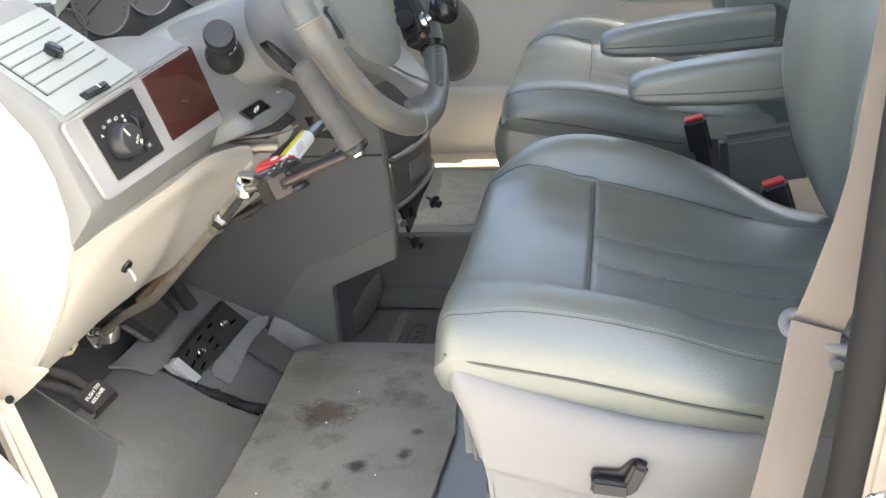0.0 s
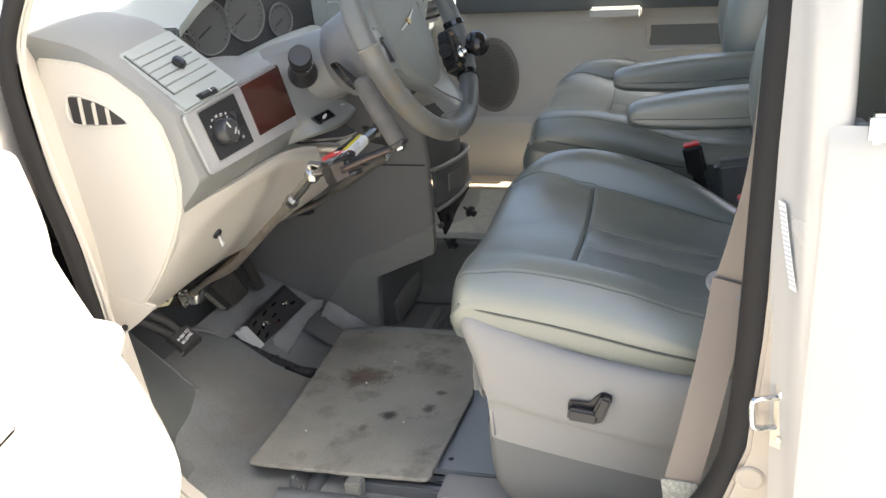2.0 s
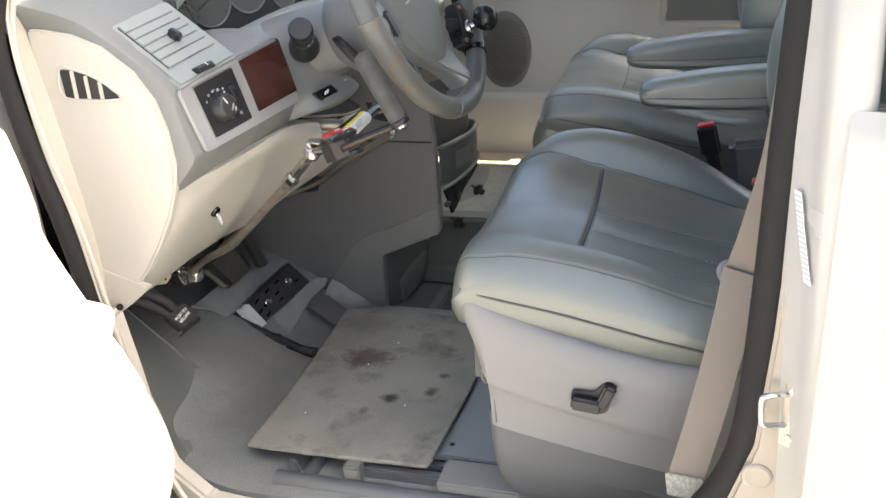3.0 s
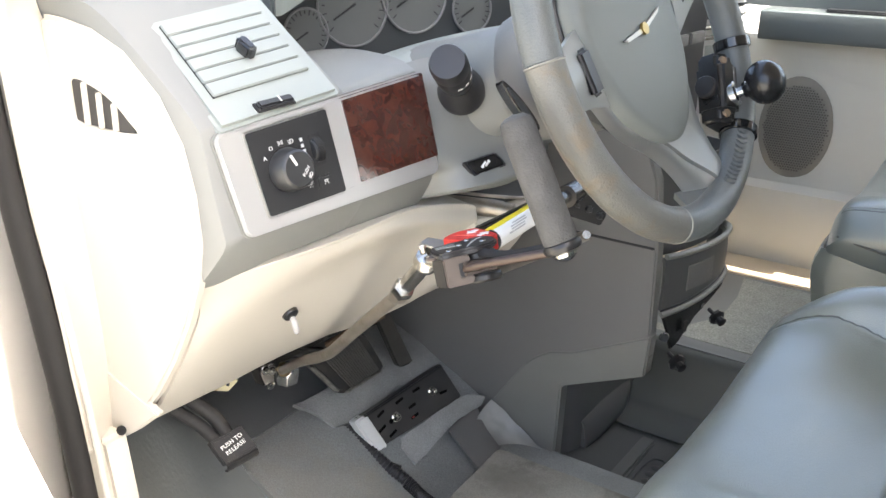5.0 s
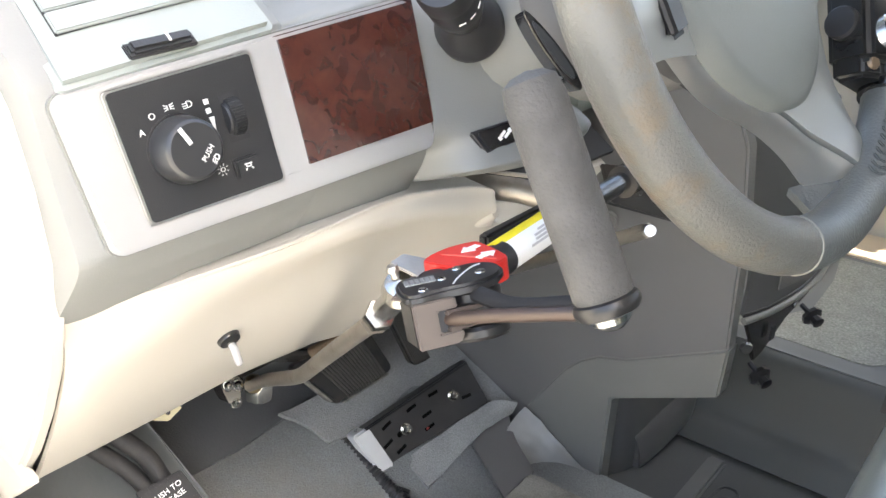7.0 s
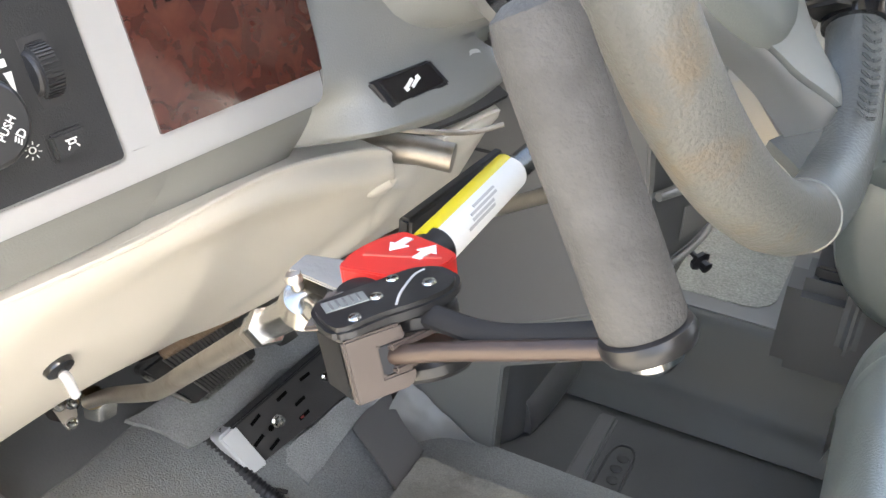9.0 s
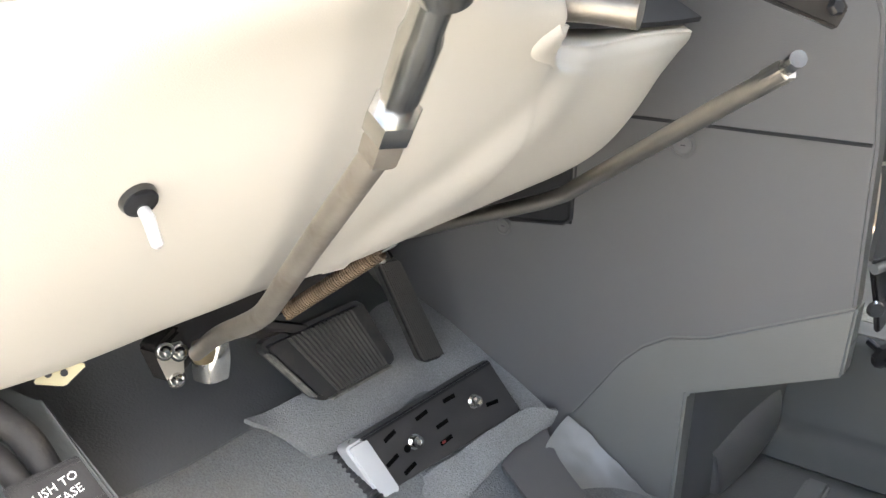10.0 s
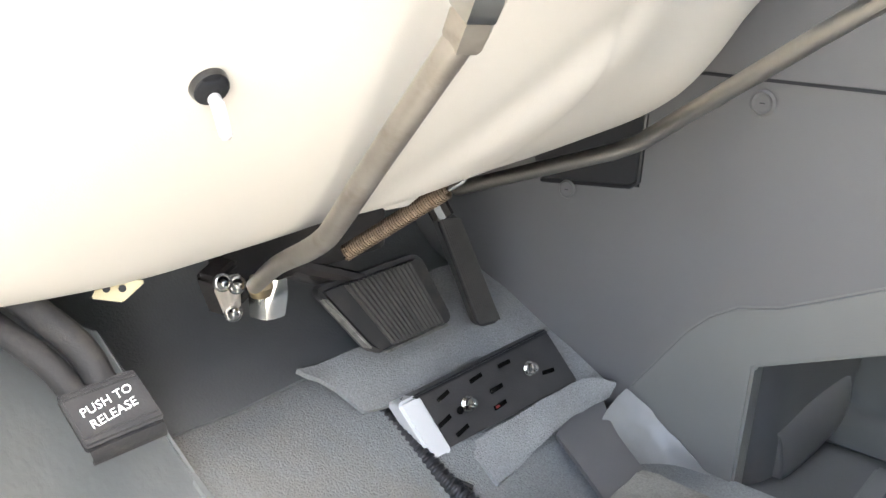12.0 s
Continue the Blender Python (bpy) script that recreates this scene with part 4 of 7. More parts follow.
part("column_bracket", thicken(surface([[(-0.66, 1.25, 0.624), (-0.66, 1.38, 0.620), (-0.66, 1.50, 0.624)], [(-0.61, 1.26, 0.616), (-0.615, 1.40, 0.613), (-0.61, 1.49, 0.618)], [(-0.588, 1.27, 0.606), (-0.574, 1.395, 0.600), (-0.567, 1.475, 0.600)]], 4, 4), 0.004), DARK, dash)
part("dash_carrier", span((-1.0, 1.46, 0.62), (-0.62, 1.60, 0.82), r=0.02), DASH_GREEN, dash)

# instrument cluster under its hood
CL = quad((-0.7935, 1.02, 0.79), (-0.619, 1.50, 0.79), (-0.8035, 1.02, 0.96), (-0.629, 1.50, 0.96))
hood_shape = [(0.0, 0.0), (1.0, 0.0), (1.0, 0.50), (0.9, 0.60), (0.75, 0.77), (0.56, 0.84), (0.375, 0.76), (0.23, 0.62), (0.1, 0.46), (0.0, 0.45)]
panel_bm = bmesh.new()
panel_bm.faces.new([panel_bm.verts.new(CL(u, v)) for u, v in hood_shape])
back_ring = [panel_bm.verts.new(CL(u, v, -0.01)) for u, v in hood_shape]
front_ring = list(panel_bm.verts)[:len(hood_shape)]
for i in range(len(hood_shape)):
    panel_bm.faces.new((front_ring[i - 1], front_ring[i], back_ring[i], back_ring[i - 1]))
cl = part("gauge_panel", panel_bm, material("slate_cluster_plastic", (0.035, 0.039, 0.043), rough=0.45, vary=0.05), dash, "black recessed panel with four pale gauges")
for u, v, rad in ((0.253, 0.24, 0.029), (0.384, 0.415, 0.0495), (0.565, 0.485, 0.0495), (0.745, 0.355, 0.032)):
    gm = qpose(CL, u, v, 0.001)
    ga = part("gauge", lathe([(rad, 0.0), (rad, 0.002), (0.0, 0.002)], gm, 40), GAUGE, cl, "pale round gauge face")
    ring = [gm @ Vector((rad * math.cos(a), rad * math.sin(a), 0.003)) for a in (2 * math.pi * k / 40 for k in range(41))]
    part("gauge_ring", tube(ring, 0.0016, 8), GUIDE, ga, "chrome gauge ring")
    ticks = bmesh.new()
    for k in range(19):
        a = radians(-130 + 260 * k / 18)
        block((0.0014, 0.007 if k % 2 == 0 else 0.004, 0.0006), gm @ pose(math.sin(a) * rad * 0.84, math.cos(a) * rad * 0.84, 0.0025, 0, 0, -math.degrees(a)), r=0, bm=ticks)
    part("tick_marks", ticks, BLACK, ga)
    part("needle", block((0.0025, rad * 0.75, 0.001), gm @ pose(0, 0, 0.004, 0, 0, 118) @ pose(0, rad * 0.3, 0), r=0.0003), BLACK, ga)
shell = [[(x - 0.006, y, z - 0.019) for x, y, z in EDGE[2:9]], [(x - 0.03, y, z - 0.024) for x, y, z in EDGE[2:9]], [(x - 0.085, y, z - 0.03) for x, y, z in EDGE[2:9]]]
part("hood_lining", thicken(surface(shell, 3, 4), 0.002), SLATE, dash)
for y0, y1 in ((1.018, 1.026), (1.47, 1.48)):
    part("hood_side", span((-0.82, y0, 0.79), (-0.68 if y0 < 1.2 else -0.60, y1, 0.885 if y0 < 1.2 else 0.90), r=0.003), SLATE if y0 < 1.2 else DASH_GREEN, dash)
lipc = [[(-0.690, y, 0.785 + b), (-0.655, y, 0.798 + b), (-0.620, y, 0.803 + b), (-0.590, y, 0.785 + b)] for y, b in ((1.07, -0.012), (1.12, 0.0), (1.2, 0.016), (1.32, 0.024), (1.45, 0.026))]
part("cluster_ledge", thicken(surface(lipc, 4, 3), 0.006), DASH_GREEN, dash)

# steering column with its surround
CC, TILT_N = Vector((-0.335, 1.195, 0.855)), Vector((math.cos(radians(23)), -0.085, math.sin(radians(23)))).normalized()
WM = aim(CC, TILT_N)


def ring_at(s, rx, ry, dy=0.0, dz=0.0, n=28, power=2.6):
    """A rounded-square ring on the column's axis, s metres ahead of the wheel."""
    out = []
    for k in range(n):
        a = 2 * math.pi * k / n
        c, d = math.cos(a), math.sin(a)
        out.append(WM @ Vector((rx * math.copysign(abs(c) ** (2 / power), c) + dy, ry * math.copysign(abs(d) ** (2 / power), d) + dz, -s)))
    return out


col = thing("steering_column", (-0.50, 1.20, 0.70), "grey plastic steering column cover with switches", "steering column")
sur = sheet([ring_at(0.135, 0.052, 0.056), ring_at(0.145, 0.054, 0.058, 0.004, 0.006), ring_at(0.17, 0.055, 0.060, 0.006, 0.008), ring_at(0.20, 0.056, 0.062, 0.008, 0.010), ring_at(0.235, 0.064, 0.066, 0.01, 0.010), ring_at(0.275, 0.09, 0.075, 0.014, 0.008), ring_at(0.32, 0.13, 0.085, 0.014, 0.0)], wrap=True)
part("lower_cover", thicken(sur, 0.004), DASH, col)
part("hub_cover", thicken(sheet([ring_at(0.045, 0.066, 0.064), ring_at(0.055, 0.082, 0.076), ring_at(0.10, 0.080, 0.076), ring_at(0.14, 0.070, 0.070), ring_at(0.16, 0.05, 0.05)], wrap=True), 0.004), STACK, col)
AD = quad((-0.5055, 1.145, 0.690), (-0.489, 1.190, 0.699), (-0.519, 1.140, 0.7065), (-0.5025, 1.185, 0.713))
cheek = [[(-0.588, 1.124, 0.812), (-0.580, 1.150, 0.816), (-0.560, 1.185, 0.820), (-0.535, 1.220, 0.818), (-0.53, 1.255, 0.80)],
         [(-0.563, 1.1245, 0.790), (-0.549, 1.150, 0.786), (-0.527, 1.190, 0.786), (-0.495, 1.225, 0.784), (-0.500, 1.262, 0.77)],
         [(-0.547, 1.1225, 0.748), (-0.534, 1.148, 0.744), (-0.509, 1.190, 0.742), (-0.474, 1.228, 0.742), (-0.480, 1.262, 0.735)],
         [AD(-0.50, 1.4), AD(0.15, 1.4), AD(1.1, 1.4), AD(1.9, 1.4), AD(2.3, 1.4, -0.018)],
         [(-0.548, 1.1205, 0.690), AD(0.0, 0.5), AD(1.1, 0.5), AD(1.9, 0.5), AD(2.3, 0.5, -0.018)],
         [(-0.558, 1.1225, 0.672), AD(-0.25, -0.22), AD(0.9, -0.35), AD(1.85, -0.3), AD(2.28, -0.2, -0.018)],
         [(-0.564, 1.1240, 0.662), AD(-0.3, -0.36, -0.0015), AD(0.75, -0.80, -0.002), AD(1.75, -0.75, -0.005), AD(2.2, -0.5, -0.020)],
         [(-0.572, 1.1260, 0.657), AD(-0.3, -0.38, -0.016), AD(0.7, -0.95, -0.016), AD(1.7, -0.95, -0.022), AD(2.1, -0.6, -0.030)]]
part("column_surround", thicken(surface(cheek, 5, 5), 0.004), DASH, col)
adj = part("pedal_switch", qplate(AD, 0.0, 1.0, 0.0, 1.0, -0.004, 0.0022, 0.0016, seg=3), BLACK, col, "black pedal adjuster switch")
part("rocker", qplate(AD, 0.10, 0.92, 0.12, 0.90, 0.0, 0.0034, 0.001, seg=2), BLACK_GLOSS, adj)
part("blank_plug", lathe([(0.0075, -0.004), (0.0075, 0.001), (0.006, 0.0016), (0.0, 0.0012)], qpose(AD, 1.62, 0.35, -0.001), 20), SILVER, col)
am = bmesh.new()
for dx, dy, w, h, t in ((-0.002, 0.0012, 0.008, 0.0024, 12), (0.002, -0.001, 0.008, 0.0024, 12), (-0.0055, 0.0, 0.003, 0.0034, 0), (0.0055, 0.0, 0.003, 0.0034, 0)):
    block((w, h, 0.0006), qpose(AD, 0.5, 0.5, 0.0036) @ pose(dx, dy, 0, 0, 0, t), r=0.0002, bm=am)
part("symbol", am, WHITE, adj)
base, tip = Vector((-0.525, 1.144, 0.788)), Vector((-0.489, 1.060, 0.836))
axis = (tip - base).normalized()
part("stalk_boot", lathe([(0.026, -0.012), (0.026, 0.0), (0.020, 0.010), (0.015, 0.02)], aim(base, axis), 28), BLACK, col)
stalk = part("stalk", lathe([(0.013, 0.0), (0.015, 0.03), (0.0185, 0.036), (0.0195, 0.045), (0.0195, 0.060), (0.0185, 0.062), (0.0185, 0.066), (0.020, 0.068), (0.020, 0.083), (0.018, 0.088), (0.0, 0.089)], aim(base, axis), 32), BLACK, col, "black multifunction stalk")
for k in range(5):
    part("mark", block((0.0012, 0.005, 0.0008), aim(base + axis * 0.052, axis) @ pose(0, 0, 0, 0, 0, -60 + k * 26) @ pose(0.0196, 0, 0, 0, 90, 0), r=0), WHITE, stalk)
sw_top, sw_low = Vector((-0.4235, 1.0775, 0.815)), Vector((-0.4190, 1.1130, 0.766))
sw_mid, sw_dir = (sw_top + sw_low) / 2, (sw_top - sw_low).normalized()
SR = aim(sw_mid, Vector((0.72, -0.62, 0.30)), sw_dir)
oval = [(0.0050 * math.cos(radians(a)) * (1 - 0.18 * math.sin(radians(a))), 0.031 * math.sin(radians(a))) for a in range(0, 360, 15)]
pod_ = part("rear_switch", prism(oval, 0.022, SR @ pose(0, 0, -0.020), r=0.003, seg=3), BLACK_GLOSS, col, "black oval switch pod")
part("rocker", prism([(x * 0.62, y * 0.72) for x, y in oval], 0.004, SR @ pose(0, 0, 0.0005), r=0.0012), KNOB_GREY, pod_)
part("release_lever", tube([(-0.60, 1.22, 0.625), (-0.545, 1.255, 0.620), (-0.519, 1.262, 0.617)], 0.0115, 16), ROD_STEEL, col, "steel tilt lever")
part("lever_wire", tube(smooth_line([(-0.58, 1.22, 0.643), (-0.535, 1.245, 0.64), (-0.51, 1.27, 0.637), (-0.49, 1.285, 0.643)], 5), 0.0022, 8), ROD_STEEL, col)
PM = aim((-0.450, 1.285, 0.640), (0.70, -0.45, 0.25))
part("bracket_plate", prism([(-0.030, 0.022), (0.030, 0.010), (0.046, -0.022), (0.036, -0.034), (-0.022, -0.012)], 0.005, PM, r=0.0015), BLACK_METAL, col, "black steel mounting plate")
for dx, dy, rad in ((-0.016, -0.002, 0.0042), (0.004, -0.006, 0.0032), (0.020, -0.012, 0.005), (0.034, -0.022, 0.005)):
    part("plate_bolt", lathe([(0.0, 0.0045), (rad * 0.8, 0.0045), (rad, 0.003), (rad, 0.0)], PM @ pose(dx, dy, 0.005), 6), CHROME if dx < 0 else BLACK, col)
part("shaft", tube([(-0.36, 1.195, 0.845), (-0.80, 1.20, 0.62)], 0.022, 16), STACK, col)

# ---- steering wheel ----
sw_thing = thing("steering_wheel", CC, "grey leather steering wheel, worn at the rim, with silver spoke", "steering wheel")
R = 0.190


def rim_arc(a0, a1, r=0.0172, rr=R, n=40, lift=0.0):
    pts = [WM @ Vector((rr * math.sin(radians(a0 + (a1 - a0) * k / n)), rr * math.cos(radians(a0 + (a1 - a0) * k / n)), lift)) for k in range(n + 1)]
    return tube(pts, r, 18)


# angles run clockwise from the top
part("upper_rim", rim_arc(-92, 98, 0.0178), RIM_LOW, sw_thing, "darker upper rim")
part("worn_rim", rim_arc(-166, -92.6, 0.0182), RIM, sw_thing, "leather rim worn tan by hands")
part("lower_rim", rim_arc(98.6, 193.6, 0.0180), RIM_LOW, sw_thing)
for a in (-92.3, 98.3, 193.8):
    c = WM @ Vector((R * math.sin(radians(a)), R * math.cos(radians(a)), 0))
    t = WM.to_3x3() @ Vector((math.cos(radians(a)), -math.sin(radians(a)), 0))
    part("seam_ring", lathe([(0.0175, -0.0014), (0.0189, -0.0007), (0.0189, 0.0007), (0.0175, 0.0014)], aim(c, t, TILT_N), 24), LEATHER_LIGHT, sw_thing)
stitch = bmesh.new()
for k in range(13):
    a = radians(131 + k * 2.3)
    for s in (-1, 1):
        rr, up = R - 0.0125 + 0.0022 * s, 0.0128 + 0.002 * s
        c = WM @ Vector((rr * math.sin(a), rr * math.cos(a), up))
        block((0.0075, 0.003, 0.003), aim(c, WM.to_3x3() @ Vector((-math.sin(a), -math.cos(a), 1.0)), WM.to_3x3() @ Vector((math.cos(a), -math.sin(a), 0))) @ pose(0, 0, 0, 0, 0, 38 * s), r=0.001, bm=stitch)
tagged(part("stitching", stitch, RIM_LOW, sw_thing), kind="stuff")


def dome(outline, h0, h1, shrink=0.82, m=WM, steps=5):
    """A domed pad on the wheel's plane over an outline."""
    rows = []
    pts = smooth_line([(x, y, 0) for x, y in outline], 5, closed=True)
    cx = sum((p for p in pts), Vector()) / len(pts)
    for k in range(steps + 1):
        t = k / steps
        s = 1 - (1 - shrink) * t ** 2
        rows.append([m @ (cx + (p - cx) * s + Vector((0, 0, h0 + (h1 - h0) * math.sin(t * math.pi / 2)))) for p in pts])
    for s in (0.5, 0.2):
        rows.append([m @ (cx + (p - cx) * shrink * s + Vector((0, 0, h1 + 0.004 * (1 - s)))) for p in pts])
    b = sheet(rows, wrap=True)
    b.faces.new(b.verts[-len(pts):])
    return b


WR = WM @ pose(0, 0, 0, 0, 0, 19)
half = [(0.0, 0.098), (0.045, 0.097), (0.082, 0.084), (0.098, 0.045), (0.095, 0.0), (0.078, -0.052), (0.042, -0.098), (0.012, -0.115)]
hubo = half + [(-x, y) for x, y in half[:0:-1]]
part("hub_back", dome([(x * 0.84, y * 0.84) for x, y in hubo], -0.058, -0.034, 0.97, WR), BLACK, sw_thing)
pad = part("airbag_cover", dome(hubo, -0.034, -0.006, 0.86, WR), AIRBAG, sw_thing, "grey-green airbag cover")
part("cover_groove", tube(smooth_line([WR @ Vector((x * 1.012, y * 1.012, -0.028)) for x, y in hubo], 5, closed=True) + [WR @ Vector((hubo[0][0] * 1.012, hubo[0][1] * 1.012, -0.028))], 0.0026, 8), BLACK, sw_thing)
wing = bmesh.new()
for s in (-1, 1):
    prism([(0.006 * s, 0.0026), (0.046 * s, 0.0058), (0.039 * s, 0.0016), (0.006 * s, -0.0024)], 0.0022, WR @ pose(0, 0.010, -0.0022), r=0.0006, bm=wing)
emblem = part("wing_emblem", wing, STEEL, pad, "small chrome emblem shape")
part("emblem_disc", lathe([(0.0062, 0.0), (0.0062, 0.003), (0.0, 0.0035)], WR @ pose(0, 0.010, -0.0016), 20), material("gilt_emblem", (0.42, 0.30, 0.12), rough=0.35, metal=0.8, vary=0.1), emblem)
# lower spoke with a silver flank
left = [(-0.100, -0.005, -0.034), (-0.084, -0.045, -0.036), (-0.066, -0.0715, -0.036), (-0.0446, -0.0957, -0.034), (-0.0283, -0.1235, -0.032), (-0.020, -0.160, -0.028), (-0.020, -0.178, -0.024)]
seam = [(-0.085, 0.000, -0.018), (-0.067, -0.045, -0.019), (-0.051, -0.0774, -0.019), (-0.0266, -0.104, -0.018), (-0.0117, -0.1335, -0.016), (0.003, -0.165, -0.012), (0.005, -0.182, -0.010)]
right = [(0.090, 0.000, -0.018), (0.080, -0.045, -0.019), (0.066, -0.080, -0.019), (0.052, -0.115, -0.018), (0.050, -0.148, -0.016), (0.052, -0.172, -0.014), (0.052, -0.184, -0.014)]


def between(p, q, k, up):
    return WR @ (Vector(p).lerp(Vector(q), k) + Vector((0, 0, up)))


seam = [tuple(Vector(p).lerp(Vector(q), k)) for p, q, k in zip(left, seam, (0.45, 0.5, 0.6, 0.8, 1.0, 1.25, 1.4))]
part("spoke_trim", thicken(surface([[between(p, q, k, u) for k, u in ((0, 0), (0.45, 0.004), (1, 0))] for p, q in zip(left, seam)], 5, 4), 0.006), SPOKE_SILVER, sw_thing, "silver spoke trim")
part("lower_spoke", thicken(surface([[between(p, q, k, u) for k, u in ((0.015, -0.0005), (0.3, 0.001), (0.7, 0.001), (1, -0.004))] for p, q in zip(seam, right)], 5, 4), 0.008), SPOKE, sw_thing)
part("spoke_root", thicken(surface([[WR @ Vector(p) for p in r] for r in ([(-0.030, -0.160, -0.030), (-0.004, -0.168, -0.012), (0.03, -0.170, -0.010), (0.058, -0.166, -0.018)], [(-0.042, -0.172, -0.016), (-0.008, -0.182, 0.004), (0.035, -0.180, 0.004), (0.068, -0.172, -0.006)], [(-0.056, -0.186, -0.004), (-0.01, -0.196, 0.010), (0.035, -0.194, 0.010), (0.078, -0.180, 0.0)])], 5, 4), 0.008), RIM_LOW, sw_thing)
for s in (-1, 1):
    part("side_spoke", thicken(surface([[WR @ Vector((s * x, y, z)) for x, y, z in r] for r in ([(0.085, 0.055, -0.016), (0.090, 0.02, -0.012), (0.085, -0.03, -0.020)], [(0.13, 0.05, -0.012), (0.132, 0.022, -0.006), (0.13, -0.012, -0.014)], [(0.180, 0.048, -0.008), (0.182, 0.025, -0.002), (0.180, 0.0, -0.008)])], 4, 4), 0.008), SPOKE, sw_thing)
    part("button_pod", block((0.020, 0.046, 0.008), WR @ pose(s * 0.112, 0.016, -0.008, 0, 0, s * 6), r=0.004, seg=3), BLACK, sw_thing, "black wheel button pod")

# spinner knob clamped to the rim
sp = thing("spinner_knob", WM @ Vector((0.17, -0.075, 0.0)), "black ball spinner knob clamped on the wheel rim", "steering knob")
SM = WM @ pose(0.152, -0.076, 0.000, 0, 0, -23)
section = [(-0.030, -0.026), (-0.030, 0.006), (-0.010, 0.014), (0.022, -0.004), (0.028, -0.020), (0.026, -0.030)]
SEC = SM @ Matrix(((1, 0, 0, 0), (0, 0, -1, 0), (0, 1, 0, 0), (0, 0, 0, 1)))
part("clamp_body", prism(section, 0.060, SEC @ pose(0, 0, -0.030), r=0.005, seg=3), SPINNER_BLACK, sp)
for y in (-0.030, 0.030):
    part("clamp_ear", prism([(-0.028, -0.024), (-0.028, 0.000), (-0.012, 0.008), (0.018, -0.006), (0.022, -0.026)], 0.022, SEC @ pose(0, 0, -0.011 - y), r=0.004, seg=3), SPINNER_BLACK, sp)
for y in (-0.031, 0.031):
    part("screw", lathe([(0.0, 0.003), (0.004, 0.003), (0.0055, 0.0)], SM @ pose(-0.020, y, 0.003, 0, -20, 0), 12), RUSTY, sp, "rusty screw")
part("tension_knob", lathe([(0.0, -0.001), (0.011, 0.0), (0.0125, 0.002), (0.0125, 0.020), (0.011, 0.022)], SM @ pose(-0.038, 0.0, -0.012, 0, 90, 0), 20), BLACK, sp)
for y in (-0.056, 0.052):
    th = 113 - math.degrees(y / R)
    c = WM @ Vector((R * math.sin(radians(th)), R * math.cos(radians(th)), 0))
    part("strap", lathe([(0.0190, -0.006), (0.0208, -0.005), (0.0208, 0.005), (0.0190, 0.006)], aim(c, WM.to_3x3() @ Vector((math.cos(radians(th)), -math.sin(radians(th)), 0)), TILT_N), 24), BLACK_GLOSS, sp)
KA = Vector((0.22, 0.09, 1.0)).normalized()
KM = aim(WM @ Vector((0.1405, -0.079, 0.010)), WM.to_3x3() @ KA, TILT_N)
part("washer", lathe([(0.0150, -0.006), (0.0150, 0.002), (0.0125, 0.004), (0.0, 0.004)], KM, 24), CHROME, sp)
part("spindle", lathe([(0.0062, 0.0), (0.0062, 0.016)], KM, 18), CHROME, sp)
part("ball", lathe([(0.0085, 0.010), (0.0090, 0.0125)] + [(0.0245 * math.sin(radians(a)), 0.0335 - 0.0218 * math.cos(radians(a))) for a in range(24, 181, 12)], KM, 48), SPINNER_BALL, sp)

# ---- hand control ----
hc = thing("hand_control", (-0.40, 0.98, 0.65), "push-pull hand control with grey foam grip under the wheel", "hand control")
part("main_tube", tube([(-0.4335, 1.262, 0.6615), (-0.4345, 1.165, 0.6585)], 0.0085, 18), BLACK_METAL, hc)
part("socket", lathe([(0.0135, -0.010), (0.0135, 0.016), (0.010, 0.020)], aim((-0.4335, 1.245, 0.661), (0, 1, 0.02)), 24), BLACK_METAL, hc)
part("channel_bar", block((0.008, 0.12, 0.012), pose(-0.452, 1.130, 0.658), r=0.002), HEAD_BLACK, hc)
lab = part("label_tube", tube([(-0.4345, 1.168, 0.6585), (-0.429, 1.055, 0.6555)], 0.0108, 28), WHITE, hc, "white printed label sleeve")
la = Vector((-0.429, 1.055, 0.6555)) - Vector((-0.4345, 1.168, 0.6585))
part("yellow_band", tube([(-0.4385, 1.1675, 0.6640), (-0.433, 1.056, 0.6610)], 0.0066, 16), YELLOW, lab, "yellow label band")
LB = aim((-0.4318, 1.1115, 0.657), la)
for k in range(4):
    part("print_bar", block((0.0006, 0.0016, 0.035 - 0.006 * (k % 2)), LB @ pose(0, 0, 0.01 - 0.004 * k, 0, 0, 20 + 14 * k) @ pose(0.0108, 0, 0), r=0), PRINT_GREY, lab)
part("black_collar", lathe([(0.0118, -0.014), (0.0118, 0.014)], aim((-0.4290, 1.050, 0.6555), la), 24), BLACK, hc)
RM = pose(-0.4155, 1.012, 0.665, 0, -10, 0) @ Matrix.Diagonal((1.12, 1.12, 1.0, 1))
redo = [(-0.022, -0.015), (-0.024, 0.004), (-0.016, 0.021), (-0.008, 0.021), (0.016, 0.010), (0.020, 0.002), (0.017, -0.007), (0.008, -0.017), (-0.009, -0.017)]
redo = [(p.x, p.y) for p in smooth_line([(x, y, 0) for x, y in redo], 4, closed=True)]
rd_cover = part("red_cover", prism(redo, 0.014, RM, r=0.005, seg=4), RED, hc, "red plastic linkage cover")
part("cover_seam", block((0.034, 0.0012, 0.0008), RM @ pose(-0.001, -0.001, 0.0141, 0, 0, 8), r=0), material("worn_red_edge", (0.62, 0.12, 0.09), rough=0.5, vary=0.1), rd_cover)
arrow = [(-0.006, -0.002), (0.0, -0.002), (0.0, -0.0045), (0.006, 0.0), (0.0, 0.0045), (0.0, 0.002), (-0.006, 0.002)]
part("arrow_mark", prism(arrow, 0.0006, RM @ pose(-0.008, 0.009, 0.0142, 0, 0, 262) @ Matrix.Scale(1.1, 4), r=0), WHITE, rd_cover)
